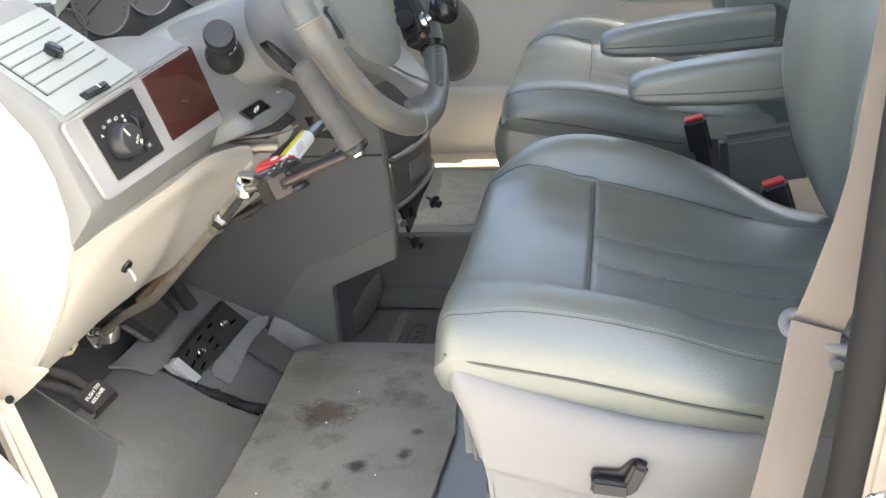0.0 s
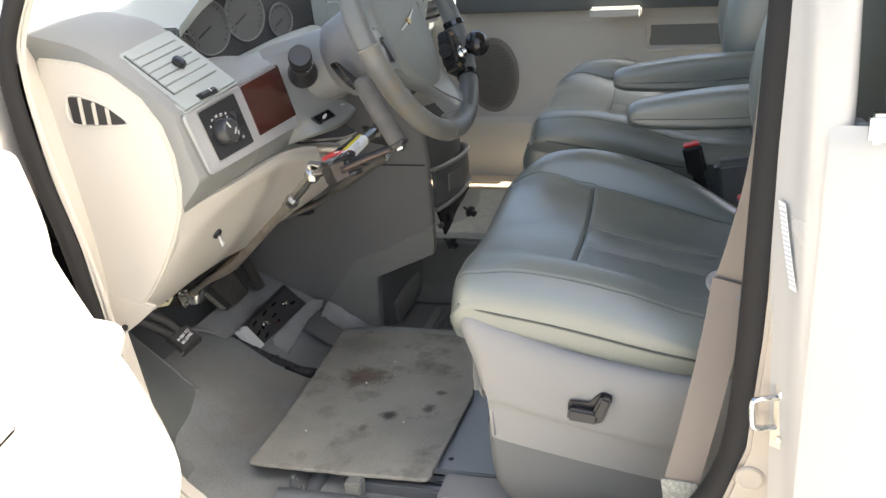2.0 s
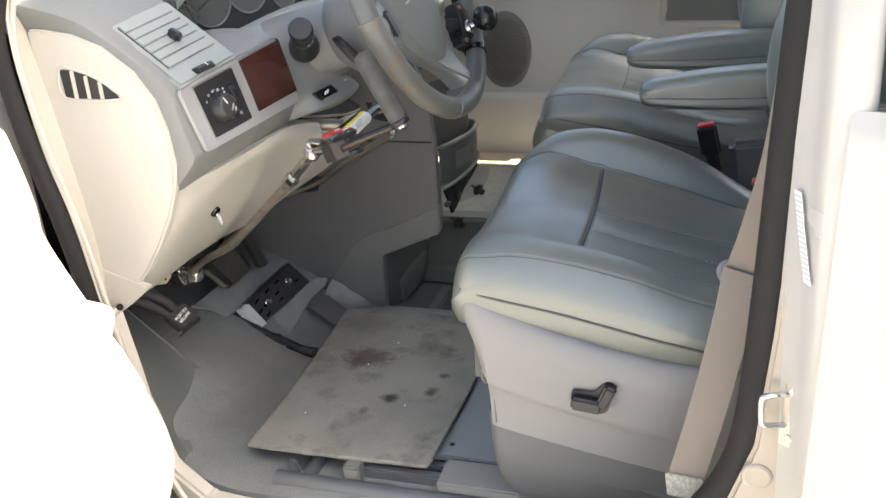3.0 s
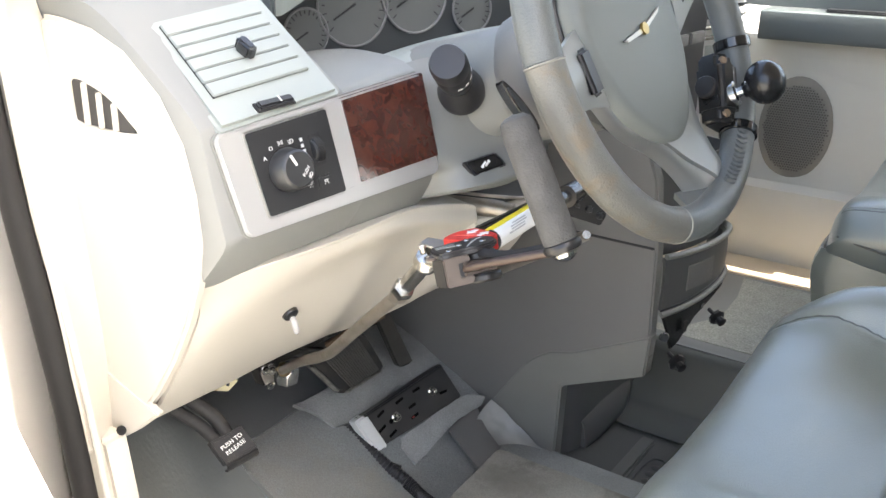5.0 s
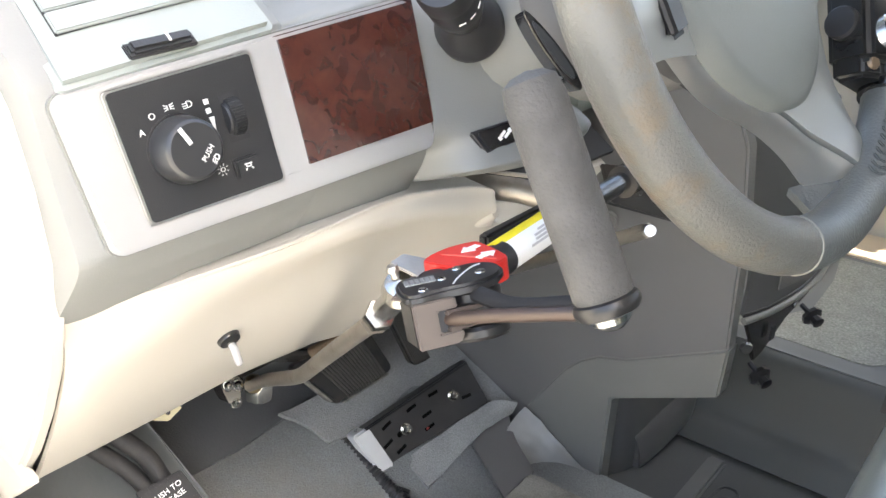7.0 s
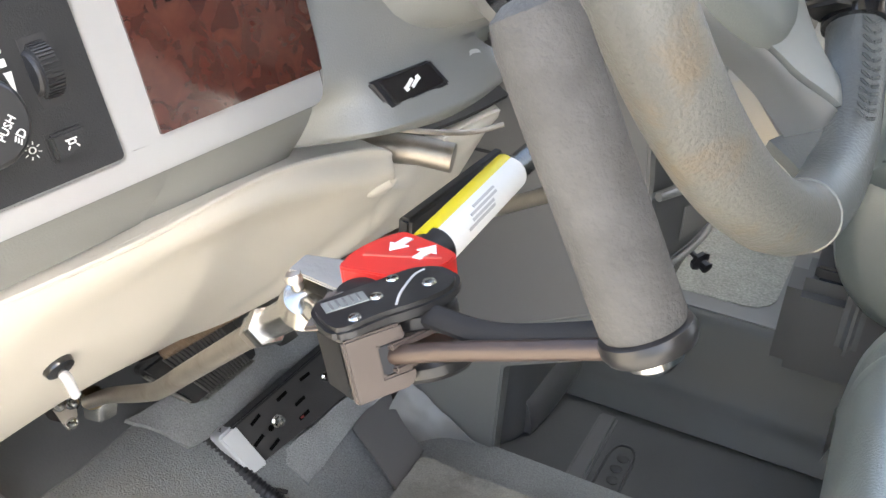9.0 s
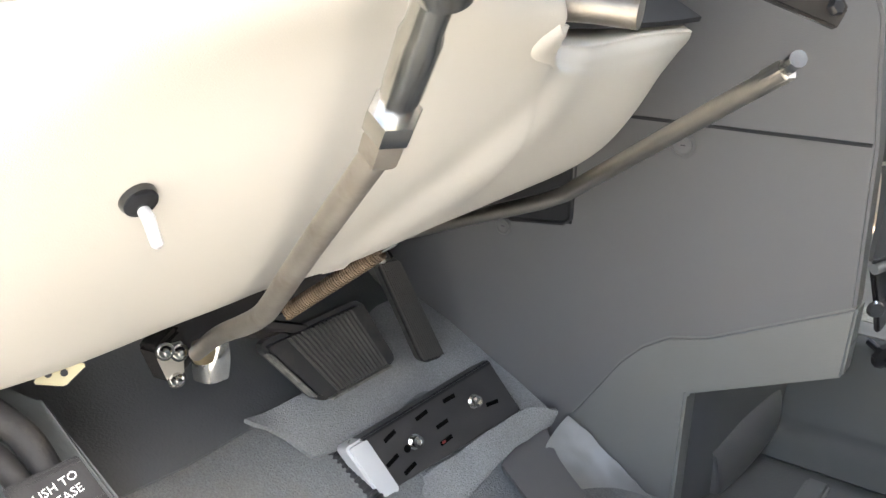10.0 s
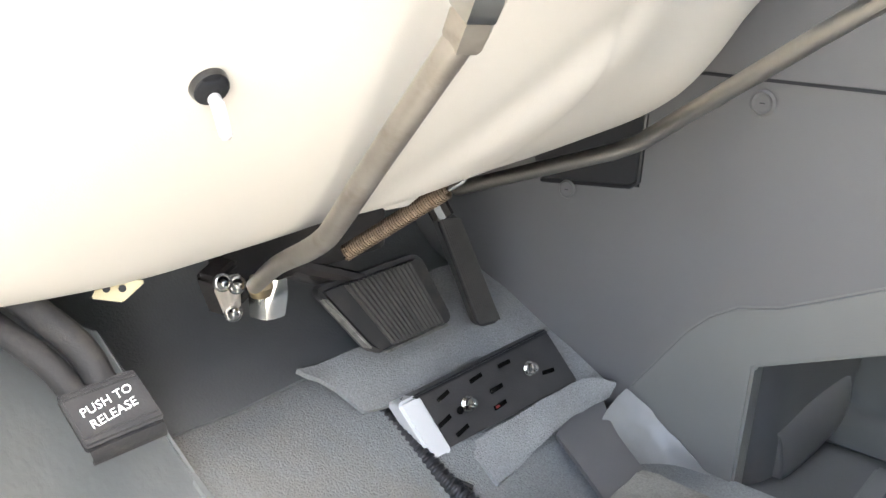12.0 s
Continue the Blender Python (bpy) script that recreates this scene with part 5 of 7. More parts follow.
part("arrow_mark", prism(arrow, 0.0006, RM @ pose(0.007, 0.005, 0.0142, 0, 0, 82) @ Matrix.Scale(1.1, 4), r=0), WHITE, rd_cover)
FM = aim((-0.394, 0.951, 0.667), (0.76, -0.541, 0.359), (-0.352, 0.121, 0.928))
blk = block((0.0262, 0.0264, 0.031), FM @ pose(0, 0, -0.0170), r=0.0016)
head = part("pivot_block", blk, HEAD_BLACK, hc, "black pivot block")
part("face_plate", prism([(-0.0130, -0.0131), (0.0105, -0.0131), (0.0135, -0.0100), (0.0135, -0.0060), (0.0005, -0.0060), (0.0005, 0.0066), (0.0125, 0.0066), (0.0115, 0.0131), (-0.0130, 0.0131)], 0.004, FM @ pose(0, 0, -0.002), r=0.0009), FACE_METAL, head, "brown bare metal face")
part("slot", block((0.0135, 0.0122, 0.003), FM @ pose(0.0070, 0.0003, -0.0008), r=0.0003), DARK, head)
for y in (0.0048, -0.0044):
    part("slot_cheek", block((0.034, 0.0030, 0.022), FM @ pose(0.0195, y, -0.0105, 0, 12, 0), r=0.0008), FACE_METAL, head)
# flat cap over the pivot: x along the face, y out of it, z up
CM = FM @ Matrix(((1, 0, 0, 0), (0, 0, 1, 0), (0, 1, 0, 0), (0, 0, 0, 1)))
CT = CM @ Matrix(((1, 0, 0, 0), (0, 1, 0, 0), (0.03, -0.22, 1, 0), (0, 0, 0, 1)))
capline = smooth_line([(-0.0145, -0.026, 0), (-0.0145, 0.000, 0), (0.006, 0.0015, 0), (0.024, 0.003, 0), (0.038, 0.000, 0), (0.0455, -0.010, 0), (0.043, -0.022, 0), (0.032, -0.029, 0), (0.016, -0.029, 0), (0.000, -0.029, 0)], 4, closed=True)
capo_ = [(p.x, p.y) for p in capline]
pc_ = part("pivot_cap", prism(capo_, 0.0060, CT @ pose(0, 0, 0.0125), r=0.0022, seg=4), HEAD_BLACK, head, "black pivot cap")
part("upper_disc", lathe([(0.0145, 0.0), (0.016, 0.0015), (0.016, 0.0060), (0.0145, 0.0075)], CM @ pose(0.027, -0.014, 0.0058), 28), HEAD_BLACK, head)
part("lower_disc", lathe([(0.0165, 0.0), (0.018, 0.002), (0.018, 0.006), (0.0165, 0.008)], CM @ pose(0.027, -0.014, -0.0150), 28), HEAD_BLACK, head)
for x, y, rad in ((-0.004, -0.004, 0.0030), (0.010, -0.014, 0.0030), (0.022, -0.024, 0.0030), (0.032, -0.010, 0.0034)):
    part("cap_rivet", lathe([(rad, 0.0), (rad * 0.8, 0.0010), (0.0, 0.0013)], CT @ pose(x, y, 0.0183), 14), CHROME, pc_)
part("scuff_line", tube(smooth_line([CT @ Vector(p) for p in ((0.013, -0.002, 0.0185), (0.019, -0.010, 0.0186), (0.030, -0.020, 0.0186), (0.036, -0.022, 0.0185))], 6), 0.0006, 6), PRINT_GREY, pc_)
part("spec_label", block((0.018, 0.009, 0.0005), CT @ pose(-0.002, -0.0185, 0.0186, 0, 0, 6), r=0), LABEL_GREY, pc_)
for k in range(5):
    part("print_bar", block((0.0010, 0.0070, 0.0004), CT @ pose(-0.008 + 0.003 * k, -0.0185, 0.0190, 0, 0, 6), r=0), STACK, pc_)
part("lever_arm", tube(smooth_line([FM @ Vector((0.004, 0.0002, -0.006)), (-0.368, 0.9565, 0.6785), (-0.335, 0.955, 0.692), (-0.300, 0.954, 0.706)], 6), 0.0040, 12), BROWN_METAL, hc)
part("arm_strap", tube(smooth_line([(-0.386, 0.973, 0.680), (-0.350, 0.962, 0.689), (-0.303, 0.958, 0.709)], 6), 0.0050, 10, squash=0.6), RUBBER, hc)
gb, gt = Vector((-0.2955, 0.955, 0.711)), Vector((-0.3490, 0.957, 0.812))
ga = (gt - gb).normalized()
GL = (gt - gb).length
grip = part("foam_grip", lathe([(0.0135, 0.003), (0.0148, 0.0065), (0.0147, GL * 0.3), (0.0150, GL * 0.6), (0.0148, GL - 0.012), (0.0132, GL - 0.004), (0.008, GL - 0.0005), (0.0, GL + 0.001)], aim(gb, ga), 36), FOAM, hc, "grey foam hand grip")
part("end_cap", lathe([(0.0, -0.005), (0.011, -0.005), (0.0150, -0.0035), (0.0165, -0.0005), (0.0165, 0.0015), (0.0158, 0.0035), (0.013, 0.005)], aim(gb, ga), 32), HEAD_BLACK, grip)
part("cap_nut", lathe([(0.0, -0.0125), (0.005, -0.0115), (0.0095, -0.008), (0.0105, -0.005), (0.0, -0.004)], aim(gb, ga), 24), CHROME, grip)
ball = Vector((-0.464, 1.000, 0.645))
part("ball_joint", lathe([(0.0, -0.012), (0.009, -0.009), (0.0125, 0.0), (0.009, 0.009), (0.0, 0.012)], pose(*ball, 30, 20, 0) @ Matrix.Scale(1.12, 4), 24), ZINC, hc)
part("cap_bolt", lathe([(0.0, 0.003), (0.0035, 0.0025), (0.0048, 0.0008), (0.005, -0.001), (0.003, -0.001), (0.003, -0.008)], pose(-0.466, 0.994, 0.662, 12, -10, 0), 18), STEEL, hc)
part("wing_plate", prism([(-0.016, -0.008), (0.012, -0.010), (0.018, 0.004), (0.004, 0.012), (-0.014, 0.006)], 0.0022, pose(-0.455, 1.004, 0.662, 8, 10, 10), r=0.0008), STEEL, hc)
# plain dark rounded lump between the red cover and the pivot cap
part("dark_lump", lathe([(0.0, 0.011), (0.009, 0.010), (0.0135, 0.006), (0.015, 0.0), (0.015, -0.008)], pose(-0.424, 0.985, 0.664, 6, -8, 0), 28), HEAD_BLACK, hc)
part("hinge_tab", prism([(-0.012, -0.010), (0.010, -0.012), (0.012, 0.008), (-0.004, 0.012)], 0.003, pose(-0.426, 0.968, 0.670, 10, -15, 25), r=0.001), FACE_METAL, hc)
part("hinge_pin", lathe([(0.0035, 0.0), (0.0035, 0.002), (0.0, 0.0026)], pose(-0.424, 0.970, 0.6755, 10, -15, 0), 12), CHROME, hc)
part("ball_stud", tube([(-0.460, 0.996, 0.648), (-0.425, 0.970, 0.660)], 0.0065, 12), CHROME, hc)
nut = Vector((-0.547, 1.061, 0.566))
part("rod_end", tube([ball, ball.lerp(nut, 0.25), ball.lerp(nut, 0.30), ball.lerp(nut, 0.62), ball.lerp(nut, 0.66), nut], [0.0078, 0.0078, 0.0090, 0.0090, 0.008, 0.0075], 16), ZINC, hc, "bright steel rod end")
part("hex_nut", lathe([(0.0118, -0.009), (0.0125, -0.007), (0.0125, 0.007), (0.0118, 0.009)], aim(ball.lerp(nut, 0.80), nut - ball), 6), ZINC, hc)
part("hex_sleeve", lathe([(0.0100, -0.016), (0.0112, -0.013), (0.0112, 0.004), (0.0095, 0.010)], aim(nut, nut - ball), 6), ROD_STEEL, hc)
part("push_rod", tube(smooth_line([nut, (-0.632, 1.089, 0.488), (-0.690, 1.109, 0.434), (-0.712, 1.117, 0.417), (-0.735, 1.122, 0.403), (-0.775, 1.128, 0.381), (-0.815, 1.136, 0.352)], 5), [0.0078] * 20 + [0.0078 - 0.00015 * k for k in range(11)], 18), ROD_STEEL, hc, "bent bare steel brake push rod")

# accelerator link rod of the hand control
part("link_rod", tube([(-0.452, 1.335, 0.580), (-0.50, 1.353, 0.549), (-0.62, 1.400, 0.470), (-0.650, 1.411, 0.450), (-0.675, 1.414, 0.438), (-0.846, 1.408, 0.374)], 0.0072, 16), STEEL, hc, "bare steel accelerator link rod")
part("link_nut", lathe([(0.0072, -0.014), (0.0080, -0.012), (0.0080, 0.004), (0.0066, 0.006), (0.0066, 0.014)], aim((-0.462, 1.339, 0.574), (-0.5, 0.19, -0.32)), 6), STEEL, hc)
part("link_stud", tube([(-0.452, 1.333, 0.582), (-0.440, 1.315, 0.590)], 0.0055, 10), CHROME, hc)

# clamp on the brake arm
cla = part("pedal_clamp", block((0.024, 0.030, 0.040), pose(-0.853, 1.134, 0.342, 20, 0, 10), r=0.004), BLACK_METAL, hc, "steel pedal clamp with bolts")
part("clamp_plate", prism([(-0.004, -0.019), (0.005, -0.019), (0.008, -0.008), (0.010, 0.017), (-0.010, 0.017), (-0.011, 0.006)], 0.004, aim((-0.836, 1.127, 0.340), (0.93, -0.30, 0.15)), r=0.0012), STEEL, cla)
for p in ((-0.832, 1.119, 0.355), (-0.831, 1.131, 0.350), (-0.832, 1.127, 0.328)):
    bolt = part("clamp_bolt", lathe([(0.0, 0.0085), (0.0025, 0.008), (0.0046, 0.006), (0.0056, 0.003), (0.0056, 0.001)], aim(p, (0.93, -0.30, 0.15)), 20), CHROME, cla)
    part("bolt_washer", lathe([(0.0074, 0.0), (0.0074, 0.002), (0.0, 0.002)], aim(p, (0.93, -0.30, 0.15)), 18), CHROME, bolt)
part("clevis", thicken(surface([[(-0.836, 1.148, 0.318), (-0.822, 1.152, 0.318), (-0.816, 1.164, 0.320)], [(-0.836, 1.148, 0.336), (-0.820, 1.152, 0.336), (-0.814, 1.166, 0.338)], [(-0.834, 1.150, 0.350), (-0.820, 1.156, 0.350), (-0.814, 1.166, 0.352)]], 4, 4), 0.003), CHROME, cla)
part("clamp_knuckle", lathe([(0.0, -0.011), (0.008, -0.008), (0.0105, 0.0), (0.008, 0.008), (0.0, 0.011)], pose(-0.822, 1.147, 0.347), 18), material("brassy_steel", (0.45, 0.36, 0.22), rough=0.35, metal=1.0, vary=0.1), cla)

# ---- pedals ----
RIB = material("worn_rib_rubber", (0.080, 0.077, 0.071), rough=0.5, vary=0.25, scale=40)
PB = quad((-0.838, 1.290, 0.232), (-0.838, 1.400, 0.234), (-0.855, 1.230, 0.312), (-0.855, 1.362, 0.314))
bp = thing("brake_pedal", (-0.86, 1.30, 0.27), "worn ribbed black rubber brake pedal on its arm", "pedal")
part("pad", qround(PB, 0.0, 1.05, 0.0, 1.0, -0.018, 0.0, 0.10, 0.14, 0.005), PEDAL, bp)
for k in range(15):
    u = 0.22 + k * 0.045
    part("rib", qplate(PB, u, u + 0.022, 0.06, 0.94, -0.001, 0.0045, 0.0008), RIB, bp)
WORN_RUBBER = material("worn_rubber_edge", (0.20, 0.195, 0.175), rough=0.6, vary=0.5, scale=90, wear=(0.05, 0.05, 0.048), wear_amount=0.9, wear_scale=70)
part("worn_edge", qplate(PB, -0.005, 0.022, 0.12, 0.86, -0.010, 0.0020, 0.002, seg=2), WORN_RUBBER, bp)
part("worn_edge", qplate(PB, 0.10, 0.93, -0.012, 0.018, -0.010, 0.0025, 0.002, seg=2), WORN_RUBBER, bp)
part("arm", tube(smooth_line([(-0.865, 1.29, 0.30), (-0.875, 1.22, 0.33), (-0.89, 1.16, 0.36), (-0.93, 1.14, 0.47)], 5), 0.013, 10, squash=0.6), BLACK_METAL, bp)
part("cross_bar", span((-0.885, 1.14, 0.325), (-0.865, 1.33, 0.375), r=0.004), BLACK_METAL, bp)
ap = thing("accelerator_pedal", (-0.87, 1.45, 0.22), "long ribbed black accelerator pedal", "pedal")
PA = quad((-0.856, 1.466, 0.200), (-0.856, 1.510, 0.194), (-0.868, 1.404, 0.342), (-0.868, 1.440, 0.337))
part("pad", qround(PA, 0.0, 1.0, 0.0, 1.0, -0.012, 0.0, 0.30, 0.09, 0.003), PEDAL, ap)
for k in range(10):
    u = 0.08 + k * 0.085
    part("rib", qplate(PA, u, u + 0.038, 0.04, 0.97, -0.001, 0.0036, 0.0006), RIB, ap)
part("arm", tube(smooth_line([(-0.872, 1.42, 0.335), (-0.90, 1.41, 0.38), (-0.95, 1.40, 0.44)], 5), 0.012, 10), BLACK_METAL, ap)
# return spring
spg = thing("return_spring", (-0.76, 1.24, 0.39), "rusty coil return spring under the dash", "spring")
a, b = Vector((-0.724, 1.254, 0.424)), Vector((-0.802, 1.218, 0.362))
ax = aim(a, b - a)
coil = [ax @ Vector((0.0062 * math.cos(t), 0.0062 * math.sin(t), (b - a).length * t / (46 * 2 * math.pi))) for t in (2 * math.pi * k / 9 for k in range(46 * 9))]
part("coil", tube(coil, 0.0011, 5), RUSTY, spg)
part("hook", tube(smooth_line([a, a + Vector((0.012, 0.006, 0.010)), a + Vector((0.004, 0.012, 0.018)), a + Vector((-0.008, 0.010, 0.014))], 4), 0.0022, 8), CHROME, spg)

# parking brake pedal with a printed cap
CAP_RUBBER = material("dusty_black_rubber", (0.024, 0.024, 0.025), rough=0.62, spec=0.3, vary=0.2, scale=30, grain=0.2, grain_size=500, wear=(0.075, 0.068, 0.06), wear_amount=0.5, wear_scale=28)
pk = thing("parking_brake_pedal", (-0.745, 0.98, 0.345), "black parking brake pedal printed push to release", "pedal")
PK = quad((-0.7395, 0.9585, 0.3205), (-0.7275, 1.0030, 0.3285), (-0.7640, 0.9555, 0.3460), (-0.7515, 0.9985, 0.3535))
cap_ = part("rubber_cap", qround(PK, 0.0, 1.0, -0.02, 1.0, -0.017, 0.0, 0.05, 0.07, 0.003), CAP_RUBBER, pk)
part("skirt", thicken(sheet([[PK(u, -0.02 - d, -0.004 - w) for u in (0.03, 0.35, 0.65, 0.97)] for d, w in ((0.0, 0.0), (0.10, 0.004), (0.15, 0.012), (0.12, 0.020))]), 0.003), CAP_RUBBER, cap_)
for v in (0.03, 0.13, 0.86, 0.94):
    part("ridge", qplate(PK, 0.015, 0.985, v, v + 0.035, -0.002, 0.0016, 0.0006), CAP_RUBBER, cap_)
lettering("PUSH TO", 0.0078, qpose(PK, 0.5, 0.62, 0.0004), WHITE, cap_)
lettering("RELEASE", 0.0078, qpose(PK, 0.5, 0.37, 0.0004), WHITE, cap_)
part("arm", tube(smooth_line([(-0.764, 0.985, 0.342), (-0.785, 0.980, 0.366), (-0.825, 0.955, 0.402), (-0.88, 0.91, 0.47)], 6), 0.0095, 12), CAP_RUBBER, pk)
part("cable_sleeve", tube(smooth_line([(-0.766, 0.970, 0.338), (-0.788, 0.962, 0.358), (-0.828, 0.936, 0.392), (-0.88, 0.893, 0.455)], 6), 0.0085, 12), CAP_RUBBER, pk)
tagk = thing("yellow_tag", (-0.80, 1.03, 0.385), "small yellow plastic clip under the knee panel", "clip")
part("clip", prism([(-0.016, -0.006), (0.004, -0.009), (0.018, 0.004), (0.006, 0.010), (-0.010, 0.006)], 0.003, aim((-0.803, 1.020, 0.385), (0.7, -0.6, 0.35)), r=0.001), material("tan_plastic", (0.42, 0.37, 0.22), rough=0.5), tagk)
for dx in (-0.006, 0.004):
    part("clip_hole", lathe([(0.0025, 0.0), (0.0025, 0.0006)], aim((-0.803, 1.020, 0.385), (0.7, -0.6, 0.35)) @ pose(dx, 0.0, 0.003), 10), DARK, tagk)

# pedal guard plate bolted on the toe board
GP = quad((-0.805, 1.336, 0.118), (-0.768, 1.536, 0.141), (-0.834, 1.316, 0.176), (-0.837, 1.566, 0.174))
SLOT_BLACK = material("slot_black", (0.004, 0.004, 0.004), rough=0.95, spec=0.05, vary=0.05)
gp = thing("floor_plate", (-0.80, 1.43, 0.12), "black slotted pedal guard plate with silver end and bolts", "mounting plate")
part("plate", qplate(GP, 0.0, 1.0, 0.0, 1.0, -0.012, 0.006, 0.003, seg=2), material("satin_black_metal", (0.050, 0.049, 0.049), rough=0.4, vary=0.2, scale=25, grain=0.2, grain_size=500), gp)
part("raised_rim", qplate(GP, 0.055, 0.99, 0.93, 1.01, 0.002, 0.0085, 0.002), BLACK, gp)
part("silver_end", qround(GP, -0.035, 0.088, -0.06, 1.0, -0.016, 0.0092, 0.03, 0.10, 0.003), material("silver_tape", (0.62, 0.63, 0.635), rough=0.45, vary=0.05), gp, "bright silver end strip")
for u, v in ((0.30, 0.50), (0.745, 0.55)):
    part("bolt", lathe([(0.0085, 0.0), (0.0085, 0.002), (0.0062, 0.002), (0.0066, 0.010), (0.0035, 0.011), (0.003, 0.009), (0.0, 0.009)], qpose(GP, u, v, 0.006), 18), CHROME, gp, "bright bolt head")
for u, v in ((0.20, 0.78), (0.20, 0.16), (0.42, 0.80), (0.50, 0.50), (0.47, 0.24), (0.62, 0.80), (0.85, 0.36), (0.14, 0.42)):
    part("slot", block((0.0175, 0.0048, 0.0012), qpose(GP, u, v, 0.0060) @ pose(0, 0, 0, 0, 0, 6), r=0.0003), SLOT_BLACK, gp)
part("slot_round", lathe([(0.0042, 0.0), (0.0042, 0.0008)], qpose(GP, 0.245, 0.46, 0.006), 14), SLOT_BLACK, gp)
part("red_clip", block((0.005, 0.003, 0.0015), qpose(GP, 0.45, 0.24, 0.0064), r=0.0004), material("dull_red", (0.25, 0.03, 0.025), rough=0.5), gp)


def wavy(ctrl, nu, nv, amp, seed, crisp=0.0):
    """A crumpled sheet: a smooth net with small uneven waves."""
    b = surface(ctrl, nu, nv)
    for v in b.verts:
        v.co.z += amp * noise.noise(v.co * 22 + Vector((seed, 0, 0))) + 0.4 * amp * noise.noise(v.co * 70)
        v.co.y -= crisp * abs(noise.noise(v.co * 15 + Vector((0, seed, 0))))
    return b


# loose carpet round the plate
cf = thing("carpet_flap", (-0.88, 1.40, 0.15), "torn grey carpet flap behind the pedal plate", "carpet")
part("upper_flap", thicken(wavy([[(-0.922, 1.258, 0.194), (-0.905, 1.38, 0.206), (-0.97, 1.50, 0.219), (-0.97, 1.575, 0.224)], [(-0.895, 1.272, 0.186), (-0.882, 1.39, 0.194), (-0.905, 1.50, 0.198), (-0.90, 1.578, 0.196)], [(-0.856, 1.287, 0.164), (-0.846, 1.36, 0.158), (-0.848, 1.46, 0.140), (-0.752, 1.578, 0.126)]], 6, 6, 0.004, 3), 0.006), CARPET_CLEAN, cf)
part("lower_flap", thicken(wavy([[(-0.800, 1.372, 0.108), (-0.782, 1.45, 0.124), (-0.766, 1.528, 0.142), (-0.738, 1.568, 0.142)], [(-0.776, 1.374, 0.098), (-0.768, 1.446, 0.112), (-0.760, 1.516, 0.126), (-0.740, 1.566, 0.134)], [(-0.752, 1.374, 0.086), (-0.756, 1.440, 0.098), (-0.757, 1.502, 0.108), (-0.744, 1.560, 0.122)]], 6, 6, 0.005, 9), 0.008), CARPET_CLEAN, cf)
part("floor_edge_trim", thicken(surface([[(-0.752, 1.478, 0.098), (-0.757, 1.520, 0.106), (-0.748, 1.562, 0.114)], [(-0.702, 1.452, 0.090), (-0.704, 1.490, 0.095), (-0.712, 1.530, 0.099)], [(-0.655, 1.428, 0.080), (-0.652, 1.460, 0.084), (-0.658, 1.500, 0.086)]], 5, 5), 0.006), STACK, cf, "smooth dark plastic floor edge trim")
wl = thing("wiring_loom", (-0.72, 1.36, 0.08), "black corrugated wiring conduit across the carpet", "cable")
wp = smooth_line([(-0.885, 1.310, 0.171), (-0.852, 1.318, 0.149), (-0.815, 1.322, 0.126), (-0.775, 1.325, 0.104), (-0.735, 1.330, 0.086), (-0.70, 1.322, 0.078), (-0.66, 1.305, 0.086), (-0.62, 1.30, 0.088)], 26)
part("conduit", tube(wp, [0.0102 if k % 4 < 2 else 0.0086 for k in range(len(wp))], 12), BLACK, wl)
part("tape_wrap", tube(smooth_line([(-0.735, 1.330, 0.080), (-0.70, 1.322, 0.073), (-0.665, 1.307, 0.080)], 5), 0.0105, 12), BLACK_GLOSS, wl)
part("loose_wire", tube(smooth_line([(-0.880, 1.300, 0.166), (-0.84, 1.306, 0.141), (-0.80, 1.314, 0.118), (-0.76, 1.345, 0.096)], 6), 0.003, 8), BLACK, wl)
tagged(part("carpet_gap", wavy([[(-0.895, 1.292, 0.1665), (-0.84, 1.294, 0.133), (-0.775, 1.305, 0.090)], [(-0.87, 1.32, 0.152), (-0.82, 1.322, 0.120), (-0.76, 1.33, 0.082)], [(-0.84, 1.36, 0.134), (-0.80, 1.36, 0.106), (-0.745, 1.36, 0.076)]], 5, 5, 0.001, 6), DARK), "dark gap in the cut floor carpet", "carpet", kind="structure")

# ---- centre stack beside the footwell ----
cs = thing("center_stack", (-0.62, 1.75, 0.05), "graphite plastic centre console stack under the dash", "console")
wallp = [(-1.15, 0.06), (-1.15, 0.72), (-0.50, 0.72), (-0.452, 0.60), (-0.440, 0.49), (-0.436, 0.300), (-0.611, 0.225), (-0.655, 0.18), (-0.700, 0.10), (-0.72, 0.06)]
part("side_panel", prism(wallp, 0.028, Matrix.Translation((0, 1.606, 0)) @ FACE_LEFT, r=0.003), STACK, cs, "flat graphite side panel")
lowp = [(-0.742, 0.03), (-0.722, 0.136), (-0.664, 0.222), (-0.640, 0.247), (-0.611, 0.266), (-0.57, 0.277), (-0.434, 0.345), (-0.438, 0.272), (-0.585, 0.206), (-0.590, 0.03)]
part("lower_trim", prism(lowp, 0.030, Matrix.Translation((0, 1.6042, 0)) @ FACE_LEFT, r=0.003, seg=3), STACK_LOW, cs, "lower graphite trim")
